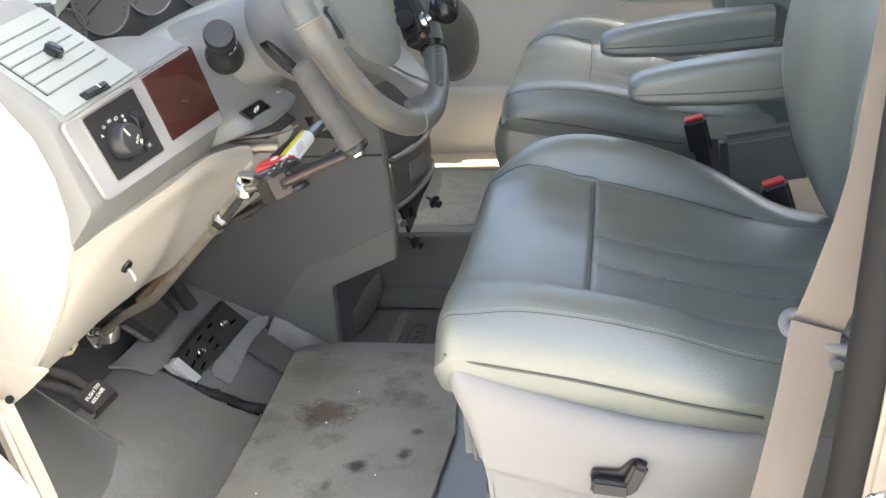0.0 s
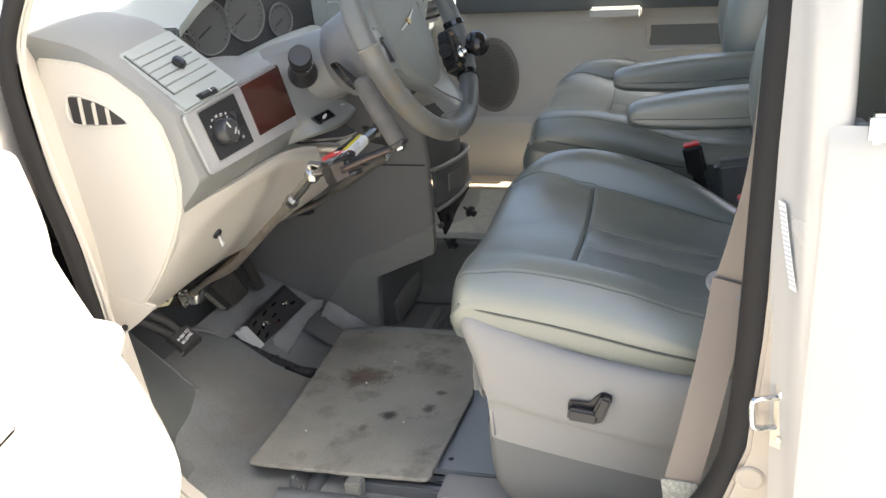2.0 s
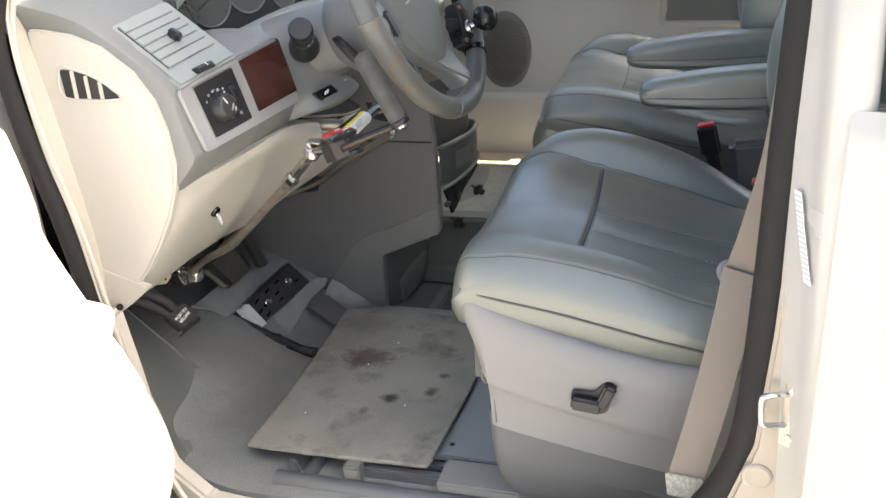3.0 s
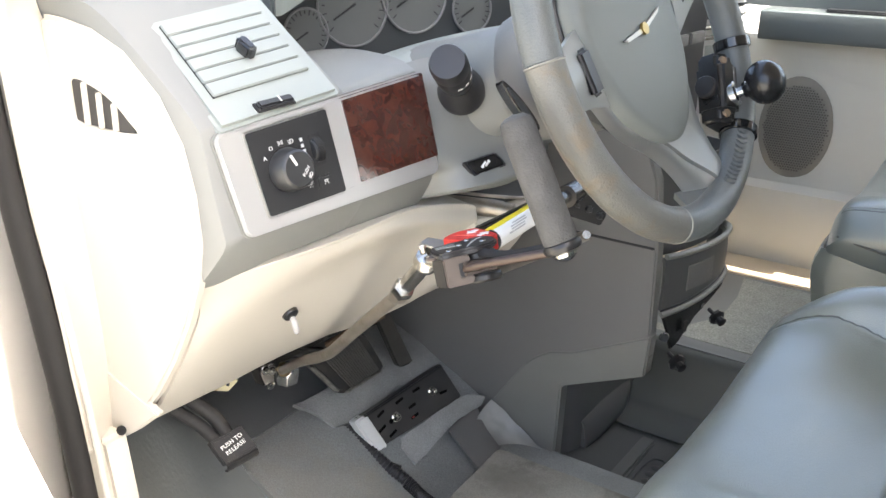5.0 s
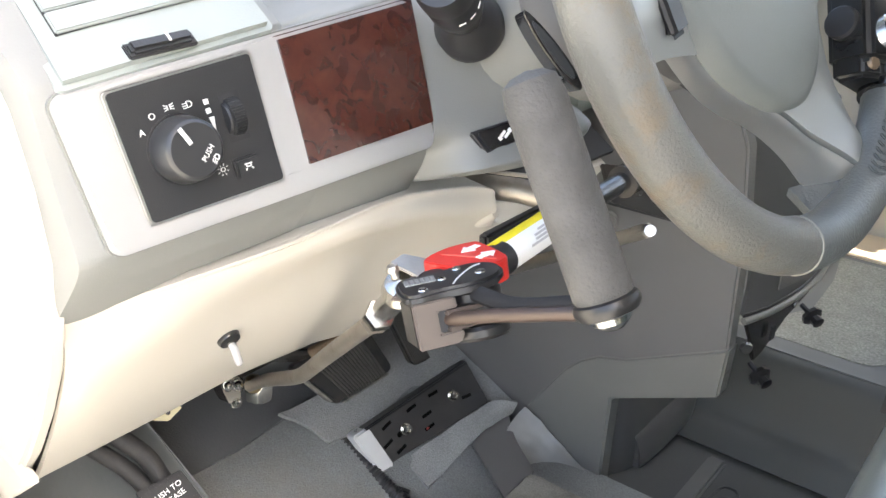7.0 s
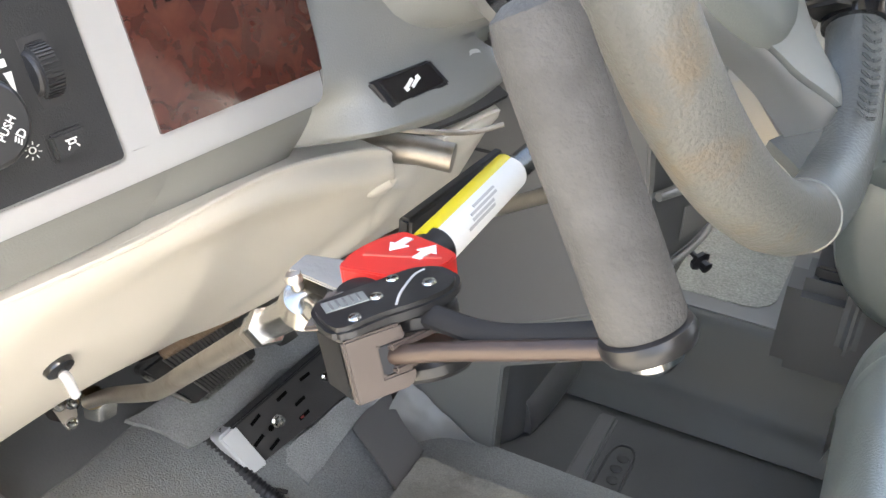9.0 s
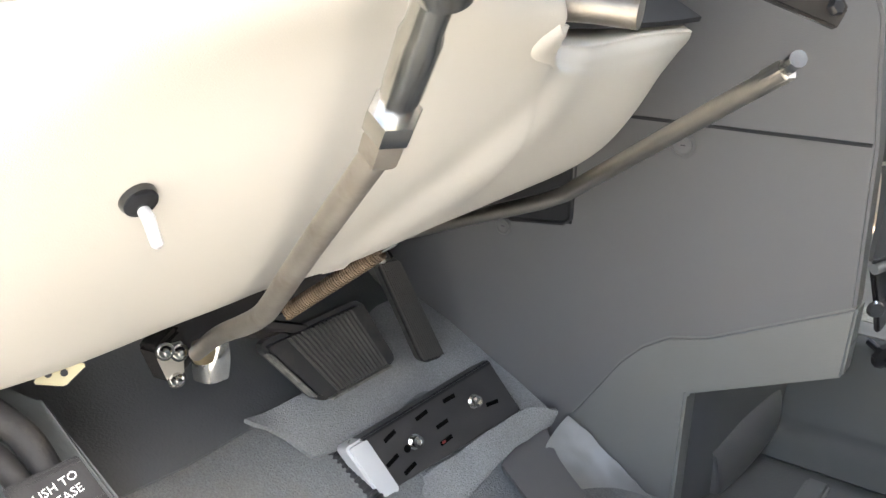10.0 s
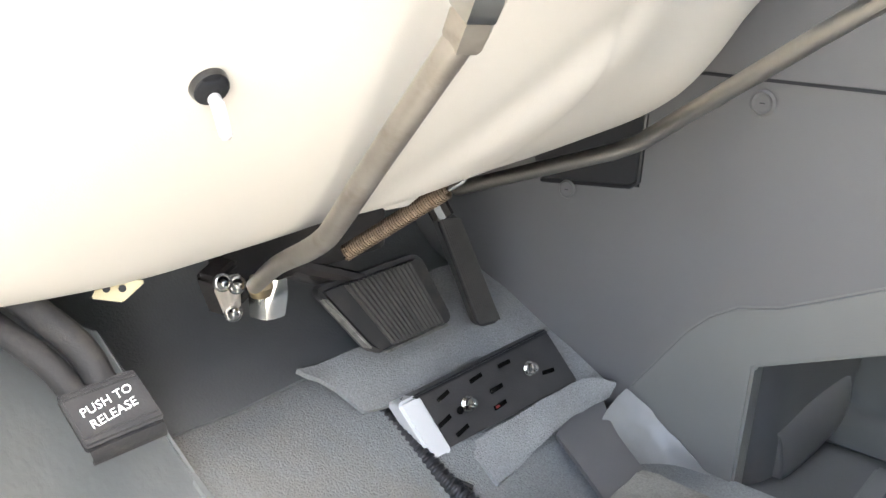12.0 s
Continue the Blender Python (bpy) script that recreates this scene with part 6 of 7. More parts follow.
corner = [[(-0.722, 1.5725, 0.133), (-0.700, 1.5725, 0.125), (-0.675, 1.573, 0.108), (-0.640, 1.573, 0.085), (-0.60, 1.573, 0.060)],
          [(-0.728, 1.556, 0.122), (-0.703, 1.556, 0.108), (-0.678, 1.560, 0.090), (-0.645, 1.566, 0.068), (-0.605, 1.571, 0.050)],
          [(-0.728, 1.530, 0.110), (-0.703, 1.528, 0.088), (-0.675, 1.538, 0.070), (-0.645, 1.552, 0.054), (-0.605, 1.566, 0.044)],
          [(-0.712, 1.505, 0.100), (-0.690, 1.495, 0.075), (-0.665, 1.510, 0.056), (-0.640, 1.535, 0.045), (-0.600, 1.560, 0.040)]]
part("trim_corner", thicken(wavy(corner, 8, 8, 0.005, 5, 0.006), 0.003), material("sheen_grey_vinyl", (0.22, 0.223, 0.218), rough=0.36, vary=0.12, scale=20, grain=0.25, grain_size=60), cs, "rumpled front corner of the lower trim", angle=18)
part("recess_back", thicken(surface([[(-0.602, 1.600, z), (-0.578, 1.64, z), (-0.566, 1.72, z), (-0.553, 1.815, z), (-0.550, 1.845, z), (-0.570, 1.868, z), (-0.62, 1.88, z)] for z in (0.30, 0.20, 0.10, 0.02)], 4, 5), 0.004), BIN, cs)
fold = [[(-0.586, 1.652, 0.112), (-0.572, 1.735, 0.130), (-0.559, 1.820, 0.134)], [(-0.570, 1.659, 0.099), (-0.556, 1.735, 0.110), (-0.549, 1.811, 0.112)],
        [(-0.564, 1.662, 0.074), (-0.550, 1.733, 0.084), (-0.546, 1.804, 0.094)], [(-0.563, 1.661, 0.047), (-0.552, 1.730, 0.058), (-0.547, 1.795, 0.076)], [(-0.588, 1.655, 0.034), (-0.574, 1.728, 0.040), (-0.558, 1.795, 0.060)]]
for row in fold:
    (x0, y0, z0), (x1, y1, z1) = row[0], row[-1]
    row[:1] = [(x0 - 0.028, y0 - 0.012, z0 - 0.004), (x0 - 0.008, y0 - 0.006, z0 - 0.001), (x0, y0, z0)]
    row[-1:] = [(x1, y1, z1), (x1 - 0.024, y1 + 0.012, z1 + 0.002)]
part("fold", thicken(surface(fold, 5, 5), 0.003), BIN, cs)
BIN_PLAN = [(-0.4340, 1.604), (-0.4135, 1.650), (-0.3985, 1.715), (-0.3955, 1.780), (-0.4080, 1.825), (-0.445, 1.845)]


def bin_row(z, out=0.0, rise=0.0):
    return [(x + out, y, z + rise * (y - 1.604) / 0.24) for x, y in BIN_PLAN]


part("bin_recess", thicken(surface([bin_row(z, d) for z, d in ((0.62, -0.022), (0.55, -0.018), (0.47, -0.018))], 4, 6), 0.004), BIN, cs)
dr = part("storage_bin", thicken(surface([bin_row(z, d, r) for z, d, r in ((0.470, -0.006, 0.0), (0.462, 0.0, 0.0), (0.42, 0.002, 0.013), (0.380, 0.0, 0.026))], 4, 6), 0.006), BIN, cs, "dark curved storage bin front")
# rim paler than the bin: the highlight along it is put into the colour
part("bin_rim", tube(smooth_line(bin_row(0.4735, 0.001), 6), 0.0052, 12), STACK_LOW, dr, "bin rim with its highlight in the pale colour")
part("bin_lip", tube(smooth_line(bin_row(0.3735, 0.002, 0.026), 6), 0.0050, 12), STACK_LOW, dr)
# black line that paints the shadow between bin front and lip
part("lip_shade", tube(smooth_line(bin_row(0.3805, 0.0005, 0.026), 6), 0.0022, 8), BLACK, dr)
part("label_plate", thicken(surface([[(-0.4110, 1.648, z), (-0.4040, 1.675, z), (-0.3985, 1.700, z), (-0.3955, 1.722, z)] for z in (0.408, 0.430, 0.450)], 3, 3), 0.002), STACK, dr)
brac = part("bin_bracket", prism([(-0.125, 0.038), (0.085, 0.058), (0.10, 0.026), (0.060, 0.012), (0.0, -0.004), (-0.055, -0.034), (-0.080, -0.040), (-0.100, 0.0)], 0.006, aim((-0.424, 1.74, 0.33), (1, -0.12, 0)), r=0.002), BLACK_METAL, cs)
part("bracket_slot", block((0.012, 0.022, 0.003), aim((-0.4185, 1.690, 0.325), (1, -0.12, 0)), r=0.001), DARK, brac)
part("bracket_bolt", lathe([(0.0, 0.004), (0.005, 0.0035), (0.0065, 0.0)], aim((-0.4175, 1.764, 0.338), (1, -0.12, 0)), 14), CHROME, brac)
for p in ((-0.413, 1.846, 0.289), (-0.425, 1.683, 0.261)):
    part("thumb_screw", lathe([(0.004, -0.02), (0.004, 0.0), (0.015, 0.0), (0.016, 0.006), (0.008, 0.010), (0.009, 0.020), (0.0, 0.021)], aim(p, (0.75, -0.45, -0.25)), 8), BLACK, cs, "black thumb screw")
part("side_screw", lathe([(0.0, 0.004), (0.007, 0.004), (0.0085, 0.0)], aim((-0.428, 1.62, 0.330), (0.6, -0.8, 0)), 16), CHROME, cs)
for p, rad in (((-0.613, 1.5755, 0.471), 0.0125), ((-0.822, 1.5755, 0.348), 0.011)):
    sc = part("trim_screw", lathe([(rad * 0.95, 0.0), (rad, 0.001), (rad * 0.8, 0.0035), (rad * 0.62, 0.0022), (0.0, 0.0026)], aim(p, (0, -1, 0)) @ pose(0, 0, 0.001), 24), STACK, cs)
    part("cross_slot", block((rad * 0.4, 0.0008, 0.0005), aim(p, (0, -1, 0)) @ pose(0, 0, 0.0036), r=0), DARK, sc)
part("trim_joint", span((-0.70, 1.5755, 0.4905), (-0.445, 1.5785, 0.4935), r=0), DARK, cs)
# no hole is cut; a dark slab stands for the opening's shade
part("opening_dark", prism([(-0.86, 0.352), (-0.735, 0.366), (-0.733, 0.445), (-0.90, 0.445)], 0.002, Matrix.Translation((0, 1.578, 0)) @ FACE_LEFT, r=0), DARK, cs)
part("opening_rim", tube([(-0.86, 1.577, 0.352), (-0.745, 1.577, 0.365), (-0.736, 1.577, 0.372), (-0.734, 1.577, 0.445)], 0.003, 8), BLACK, cs)
# upper stack with radio and climate panel
part("upper_body", span((-0.98, 1.582, 0.585), (-0.555, 2.02, 0.88), r=0.02), DASH_GREEN, cs)
part("radio_face", span((-0.555, 1.62, 0.60), (-0.540, 1.985, 0.86), r=0.004), BLACK, cs)
part("silver_surround", tube([(-0.545, 1.605, 0.59), (-0.545, 1.605, 0.87), (-0.56, 2.0, 0.87), (-0.545, 2.0, 0.59)], 0.009, 10), SILVER, cs)
for y, z in ((1.70, 0.655), (1.80, 0.65), (1.90, 0.645), (1.70, 0.72)):
    kn = part("climate_knob", lathe([(0.021, 0.0), (0.020, 0.014), (0.017, 0.018), (0.0, 0.018)], aim((-0.540, y, z), (1, 0, 0.1)), 28), BLACK, cs)
    part("knob_ring", lathe([(0.024, 0.0), (0.024, 0.004), (0.021, 0.005)], aim((-0.540, y, z), (1, 0, 0.1)), 28), CHROME, kn)
for k in range(4):
    part("button_row", span((-0.542, 1.64 + k * 0.085, 0.765), (-0.534, 1.71 + k * 0.085, 0.785), r=0.002), STACK, cs)
# passenger side of the dash
part("glovebox_face", thicken(surface([[(-0.84, y, 0.905), (-0.70, y, 0.87), (-0.64, y, 0.78), (-0.66, y, 0.62), (-0.78, y, 0.48)] for y in (2.02, 2.2, 2.42)], 3, 4), 0.01), DASH_GREEN, dash)
pv = part("passenger_vent", thicken(surface([[(-0.635, 2.05, 0.86), (-0.60, 2.2, 0.86), (-0.62, 2.38, 0.85)], [(-0.60, 2.05, 0.82), (-0.565, 2.2, 0.82), (-0.59, 2.38, 0.81)], [(-0.60, 2.06, 0.74), (-0.575, 2.2, 0.735), (-0.60, 2.36, 0.73)]], 4, 4), 0.01), SILVER, dash, "silver framed passenger air vent")
for k in range(5):
    part("slat", tube(smooth_line([(-0.585, 2.08, 0.835 - k * 0.02), (-0.553, 2.2, 0.835 - k * 0.02), (-0.575, 2.35, 0.828 - k * 0.02)], 4), 0.0045, 8), BLACK_GLOSS, pv)

# ---- seats ----
from mathutils.kdtree import KDTree

THREAD = material("pale_thread", (0.25, 0.255, 0.245), rough=0.7, vary=0.05)


def grey_seat(name, yc, side, label, near, dx=0.0, dz=0.0):
    """A leather bucket seat centred at yc; side: -1 when its outer flank faces lower y."""
    se = thing(name, (dx, yc, 0.05 if near else 0.19), label, "car seat", "front seats")
    HW = 0.250

    def P(x, s, z):
        return Vector((x + dx, yc + side * s, z + dz))

    def Q(x, s, z):
        return Vector((x + dx, yc - s, z + dz))

    # cushion: sections from front to back; the bolster toward the passenger side stands higher
    secs = []
    for x, top, edge, low, pinch, hump in ((-0.216, 0.466, 0.462, 0.435, 0.034, 0.466), (-0.208, 0.507, 0.496, 0.440, 0.014, 0.512), (-0.182, 0.528, 0.522, 0.440, 0.004, 0.548), (-0.12, 0.532, 0.532, 0.436, 0.0, 0.590), (-0.04, 0.516, 0.525, 0.425, 0.0, 0.597), (0.05, 0.494, 0.506, 0.408, 0.0, 0.577), (0.14, 0.474, 0.478, 0.395, 0.0, 0.540), (0.24, 0.462, 0.462, 0.39, 0.0, 0.482), (0.34, 0.460, 0.452, 0.39, 0.01, 0.455)):
        h = HW - pinch
        lift = hump - top
        secs.append([Q(x, h - 0.020, low - 0.03), Q(x, h + 0.002, low - 0.004), Q(x, h + 0.013, low + (edge - low) * 0.42), Q(x, h + 0.010, edge - 0.030), Q(x, h - 0.004, edge - 0.006), Q(x, h - 0.026, edge + 0.010), Q(x, h - 0.060, edge + 0.013), Q(x, 0.150, top + 0.003), Q(x, 0.085, top - 0.005), Q(x, 0.0, top - 0.008), Q(x, -0.085, top - 0.004), Q(x, -0.155, top + lift * 0.25), Q(x, -h + 0.065, top + lift * 0.86), Q(x, -h + 0.036, hump), Q(x, -h + 0.012, hump - 0.012), Q(x, -h - 0.006, hump - 0.045), Q(x, -h - 0.004, low + 0.01), Q(x, -h + 0.014, low - 0.03)])
    b = surface(secs, 34 if near else 16, 11 if near else 7)

    def dip(d, width, depth):
        return depth * (1 - d / width) ** 1.5 if d < width else 0.0

    for v in b.verts:
        x, s = v.co.x - dx, yc - v.co.y
        if v.co.z - dz < 0.445:
            continue
        drop = 0.0
        if x > -0.032 and abs(s) < 0.165:
            for s0 in (-0.042, 0.042):
                drop = max(drop, dip(abs(s - s0), 0.020, 0.0055))
            drop = max(drop, dip(abs(s - 0.158), 0.009, 0.003))
        if abs(s) < 0.163:
            drop = max(drop, dip(abs(x + 0.033), 0.007, 0.005))
        bow = 0.165 + 0.02 * max(0.0, -x - 0.05) / 0.15
        drop = max(drop, dip(abs(s + bow), 0.010, 0.007 if x < 0.2 else 0.005))
        v.co.z -= drop
        v.co.z += 0.0016 * noise.noise(Vector((x * 14, s * 14, yc)))
    tree = KDTree(len(b.verts))
    for i, v in enumerate(b.verts):
        tree.insert(Vector((v.co.x, v.co.y, 0)) if v.co.z - dz > 0.445 else Vector((9, 9, 9)), i)
    tree.balance()
    heights = [v.co.z for v in b.verts]
    cu = part("seat_cushion", b, LEATHER, se, "grey-green leather seat cushion", angle=60)
    crease = [Q(x, HW + 0.0122 - p, z) for x, z, p in ((-0.196, 0.484, 0.010), (-0.148, 0.477, 0.0), (-0.068, 0.464, 0.0), (0.009, 0.448, 0.0), (0.085, 0.431, 0.0), (0.16, 0.418, 0.0))]
    part("piping", tube(smooth_line(crease, 5), 0.0021, 8), LEATHER_DARK, cu)

    def on_top(x, s, up):
        p = Q(x, s, 0)
        near3 = tree.find_n(Vector((p.x, p.y, 0)), 3)
        return Vector((p.x, p.y, sum(heights[i] for _, i, _ in near3) / 3 + up))

    def thread(points, n, rad, up=0.0004):
        st = bmesh.new()
        ln = [on_top(p.x, p.y, up) for p in smooth_line([(x, s, 0) for x, s in points], n)]
        for i, (p, q) in enumerate(zip(ln, ln[1:])):
            if i % 2 == 0:
                tube([p, q], rad, 4, bm=st)
        tagged(part("stitching", st, THREAD, cu), kind="stuff")

    def seam_line(points, n, rad):
        part("seam", tube([on_top(p.x, p.y, 0.0001) for p in smooth_line([(x, s, 0) for x, s in points], n)], rad, 6), LEATHER_DARK, cu)

    seam_line([(-0.033, k) for k in (-0.163, -0.08, 0.0, 0.08, 0.163)], 12, 0.0011)
    seam_line([(-0.195, -0.187), (-0.10, -0.172), (-0.033, -0.166), (0.08, -0.165), (0.2, -0.165)], 14, 0.0009)
    thread([(-0.200, HW - 0.030), (-0.17, HW - 0.019), (-0.12, HW - 0.016), (-0.04, HW - 0.016), (0.05, HW - 0.016), (0.14, HW - 0.016), (0.24, HW - 0.016)], 34, 0.0009)
    seam_line([(-0.200, HW - 0.026), (-0.17, HW - 0.015), (-0.12, HW - 0.012), (-0.04, HW - 0.012), (0.05, HW - 0.012), (0.14, HW - 0.012), (0.24, HW - 0.012)], 10, 0.0008)
    if near:
        for s0 in (-0.046, -0.038, 0.038, 0.046):
            thread([(x, s0) for x in (-0.025, 0.05, 0.14, 0.24)], 22, 0.0008)
    # base shroud
    sh = []
    for x, p in ((-0.200, 0.040), (-0.196, 0.014), (-0.180, 0.003), (-0.145, 0.0), (-0.05, 0.0), (0.05, 0.0), (0.15, 0.0), (0.30, 0.0)):
        t = max(0.0, x + 0.195) / 0.35
        top = 0.480 - 0.165 * t + 0.075 * t * t - (0.006 if x < -0.19 else 0)
        bot = 0.262 - 0.085 * t + 0.02 * t * t
        h = 0.262 - p
        lean = max(0.0, -0.145 - x)
        sh.append([P(x + 0.004, h - 0.030, top), P(x + lean * 0.05, h - 0.004, top - 0.004), P(x + lean * 0.1, h + 0.006, top - 0.035), P(x + lean * 0.4, h + 0.003, (top + bot) / 2 + 0.02), P(x + lean * 0.6, h + 0.0005, (top + bot) / 2 - 0.027), P(x + lean * 0.62, h - 0.008, (top + bot) / 2 - 0.031), P(x + lean * 0.85, h - 0.010, bot)])
    s_ = part("side_shroud", thicken(surface(sh, 4, 4), 0.006), SHROUD, se, "silver-grey plastic side shroud")
    dk = []
    for x, p in ((-0.165, 0.05), (-0.160, 0.022), (-0.135, 0.012), (-0.05, 0.012), (0.05, 0.012), (0.15, 0.012), (0.30, 0.012)):
        t = max(0.0, x + 0.195) / 0.35
        bot = 0.266 - 0.085 * t + 0.02 * t * t
        dk.append([P(x, 0.262 - p - 0.004, bot + 0.01), P(x + 0.004, 0.262 - p, bot - 0.05), P(x + 0.012, 0.262 - p - 0.002, 0.155), P(x + 0.03, 0.262 - p - 0.012, 0.118 if x < 0.2 else 0.14)])
    part("lower_skirt", thicken(surface(dk, 4, 4), 0.006), SHROUD_DARK, se, "slate plastic lower skirt")
    if not near:
        apron = [(-0.224, 0.457), (-0.234, 0.422), (-0.230, 0.382), (-0.215, 0.327), (-0.187, 0.292), (-0.152, 0.270), (-0.09, 0.262)]
        fr = [[P(x + back, k, z) for x, z in apron] for k, back in ((-0.255, 0.14), (-0.254, 0.05), (-0.246, 0.018), (-0.225, 0.002), (-0.12, 0.0), (0.0, -0.002), (0.12, 0.0), (0.225, 0.002), (0.246, 0.018), (0.254, 0.05))]
        part("front_apron", thicken(surface(fr, 3, 3), 0.004), LEATHER, se, "grey leather front apron")
    part("front_valance", span(P(-0.188, -0.235, 0.20 if not near else 0.30), P(-0.160, 0.225, 0.455), r=0.012, seg=3), SHROUD_DARK, se)
    part("under_box", span(P(-0.13, -0.24, 0.08 if near else 0.175), P(0.35, 0.225, 0.42), r=0.01), SHROUD_DARK, se)
    if near:
        SWM = aim(P(0.0, 0.2665, 0.333), (0, side, 0), (0, 0, 1))
        flip = -side
        b_ = part("switch_bezel", prism([(-0.030 * flip, 0.002), (-0.026 * flip, 0.010), (0.004 * flip, 0.010), (0.018 * flip, 0.026), (0.026 * flip, 0.028), (0.037 * flip, 0.022), (0.024 * flip, -0.022), (0.016 * flip, -0.028), (-0.026 * flip, -0.024)], 0.004, SWM, r=0.0015), BLACK, s_, "black seat adjuster bezel")
        part("slide_switch", block((0.046, 0.022, 0.014), SWM @ pose(-0.006 * flip, -0.010, 0.010, 0, 0, -6 * flip), r=0.004, seg=3), BLACK, b_)
        part("recline_switch", block((0.018, 0.040, 0.014), SWM @ pose(0.022 * flip, 0.006, 0.010, 0, 0, -22 * flip), r=0.004, seg=3), BLACK, b_)
    # backrest
    bk = []
    for z, x, hw, wing in ((0.40, 0.385, 0.215, 0.02), (0.46, 0.362, 0.225, 0.045), (0.53, 0.335, 0.235, 0.055), (0.60, 0.312, 0.243, 0.06), (0.72, 0.300, 0.25, 0.068), (0.85, 0.325, 0.245, 0.068), (1.0, 0.372, 0.225, 0.03), (1.10, 0.405, 0.19, 0.03), (1.14, 0.43, 0.14, 0.02)):
        bk.append([P(x + 0.15, -hw + 0.01, z), P(x + 0.05, -hw - 0.006, z), P(x - 0.030, -hw + 0.006, z), P(x - wing, -hw + 0.035, z), P(x - wing * 0.75, -hw + 0.085, z), P(x, -0.10, z), P(x + 0.008, 0, z), P(x, 0.10, z), P(x - wing * 0.75, hw - 0.085, z), P(x - wing, hw - 0.035, z), P(x - 0.030, hw - 0.006, z), P(x + 0.05, hw + 0.006, z), P(x + 0.15, hw - 0.01, z)])
    part("backrest", surface(bk, 5, 4), LEATHER, se, "grey leather backrest", angle=60)
    part("back_shell", span(P(0.42, -0.22, 0.46), P(0.50, 0.22, 1.08), r=0.03), SHROUD_DARK, se)
    # inboard armrest, folded down
    ar = []
    ya = -0.300
    ax, az_ = (0.0, 0.0) if near else (-0.022, -0.010)
    for x, hw, zt, zb in ((x + ax, hw, zt + az_, zb + az_) for x, hw, zt, zb in ((0.018, 0.012, 0.652, 0.634), (0.024, 0.024, 0.662, 0.628), (0.05, 0.031, 0.672, 0.622), (0.13, 0.034, 0.686, 0.620), (0.22, 0.034, 0.696, 0.622), (0.33, 0.032, 0.70, 0.63))):
        zm = zb + 0.022
        ar.append([P(x, ya - hw * 0.6, zb), P(x, ya - hw, zb + 0.008), P(x, ya - hw, zm), P(x, ya - hw, zt - 0.012), P(x, ya - hw * 0.7, zt), P(x, ya, zt + 0.002), P(x, ya + hw * 0.7, zt), P(x, ya + hw, zt - 0.012), P(x, ya + hw, zm), P(x, ya + hw, zb + 0.008), P(x, ya + hw * 0.6, zb)])
    ab = surface(ar, 5, 3)
    ab.faces.new([v for v in ab.verts][:0] or sorted([v for v in ab.verts if abs(v.co.x - dx - ax - 0.018) < 1e-5], key=lambda v: math.atan2(v.co.z - dz - az_ - 0.643, (v.co.y - yc) * side - ya)))
    am_ = part("armrest", ab, LEATHER, se, "grey leather folding armrest", angle=50)
    for sgn in (-1, 1):
        part("armrest_seam", tube(smooth_line([P(x + ax, ya + sgn * (hw + 0.0005), z + az_) for x, hw, z in ((0.024, 0.024, 0.640), (0.05, 0.031, 0.642), (0.13, 0.034, 0.643), (0.22, 0.034, 0.646), (0.33, 0.032, 0.654))], 4), 0.0014, 6), SHROUD_DARK, am_)
    part("arm_pivot", lathe([(0.035, -0.02), (0.035, 0.02)], aim(P(0.31, -0.262, 0.655), (0, 1, 0)), 20), SHROUD_DARK, se)
    return se


grey_seat("bucket_seat", 1.130, -1, "grey leather driver's seat with silver plastic base shroud", True)
front_seat = grey_seat("bucket_seat", 2.040, 1, "grey leather front passenger seat with folded armrest", False, -0.028, 0.018)


def buckle(at, toward, up, label):
    bu = thing("belt_buckle", at, label, "seat belt buckle", "belt buckles")
    m = aim(at, toward, up)
    part("case", block((0.042, 0.028, 0.075), m @ pose(0, 0, -0.036), r=0.006, seg=3), BLACK, bu)
    part("release_button", block((0.034, 0.018, 0.006), m @ pose(0, 0, 0.001), r=0.002), RED, bu, "red release button")
    part("stalk", block((0.026, 0.010, 0.10), m @ pose(0, 0, -0.11), r=0.003), BLACK, bu)


buckle(Vector((0.143, 1.690, 0.515)), (-0.25, -0.25, 1), (0, 1, 0), "black seat belt buckle with red button by the passenger seat")
buckle(Vector((0.246, 1.410, 0.490)), (-0.35, -0.2, 1), (0, 1, 0), "black seat belt buckle with red button by the driver's seat")
part("buckle_cover", block((0.17, 0.055, 0.11), pose(0.285, 1.735, 0.425, 0, -8, 0), r=0.015, seg=3), SHROUD_DARK, front_seat)

# driver's belt
sb = thing("seat_belt", (0.12, 0.76, 0.28), "tan lap and shoulder belt webbing with grey guide", "seat belt")


def strap(path, width_dir, w=0.046):
    pts = smooth_line(path, 6)
    d = Vector(width_dir).normalized() * w / 2
    return thicken(sheet([[p - d, p - d * 0.35, p + d * 0.35, p + d] for p in pts]), 0.0016)


part("lower_webbing", strap([(0.188, 0.800, 0.575), (0.178, 0.785, 0.50), (0.160, 0.765, 0.40), (0.138, 0.750, 0.295)], (0.95, -0.3, -0.12)), WEB, sb)
part("upper_webbing", strap([(0.19, 0.806, 0.57), (0.205, 0.795, 0.64), (0.222, 0.785, 0.75), (0.235, 0.80, 0.95), (0.25, 0.84, 1.2)], (0.9, -0.35, 0)), WEB, sb)
part("guide", tube(smooth_line([(0.225, 0.800, 0.566), (0.19, 0.822, 0.571), (0.172, 0.832, 0.569), (0.166, 0.826, 0.561), (0.176, 0.812, 0.557), (0.22, 0.786, 0.555)], 5), 0.0075, 12), GUIDE, sb, "grey plastic belt guide")
part("guide_rivet", lathe([(0.0, 0.004), (0.006, 0.004), (0.007, 0.0)], aim((0.205, 0.782, 0.545), (0, -1, 0)), 16), GUIDE, sb)
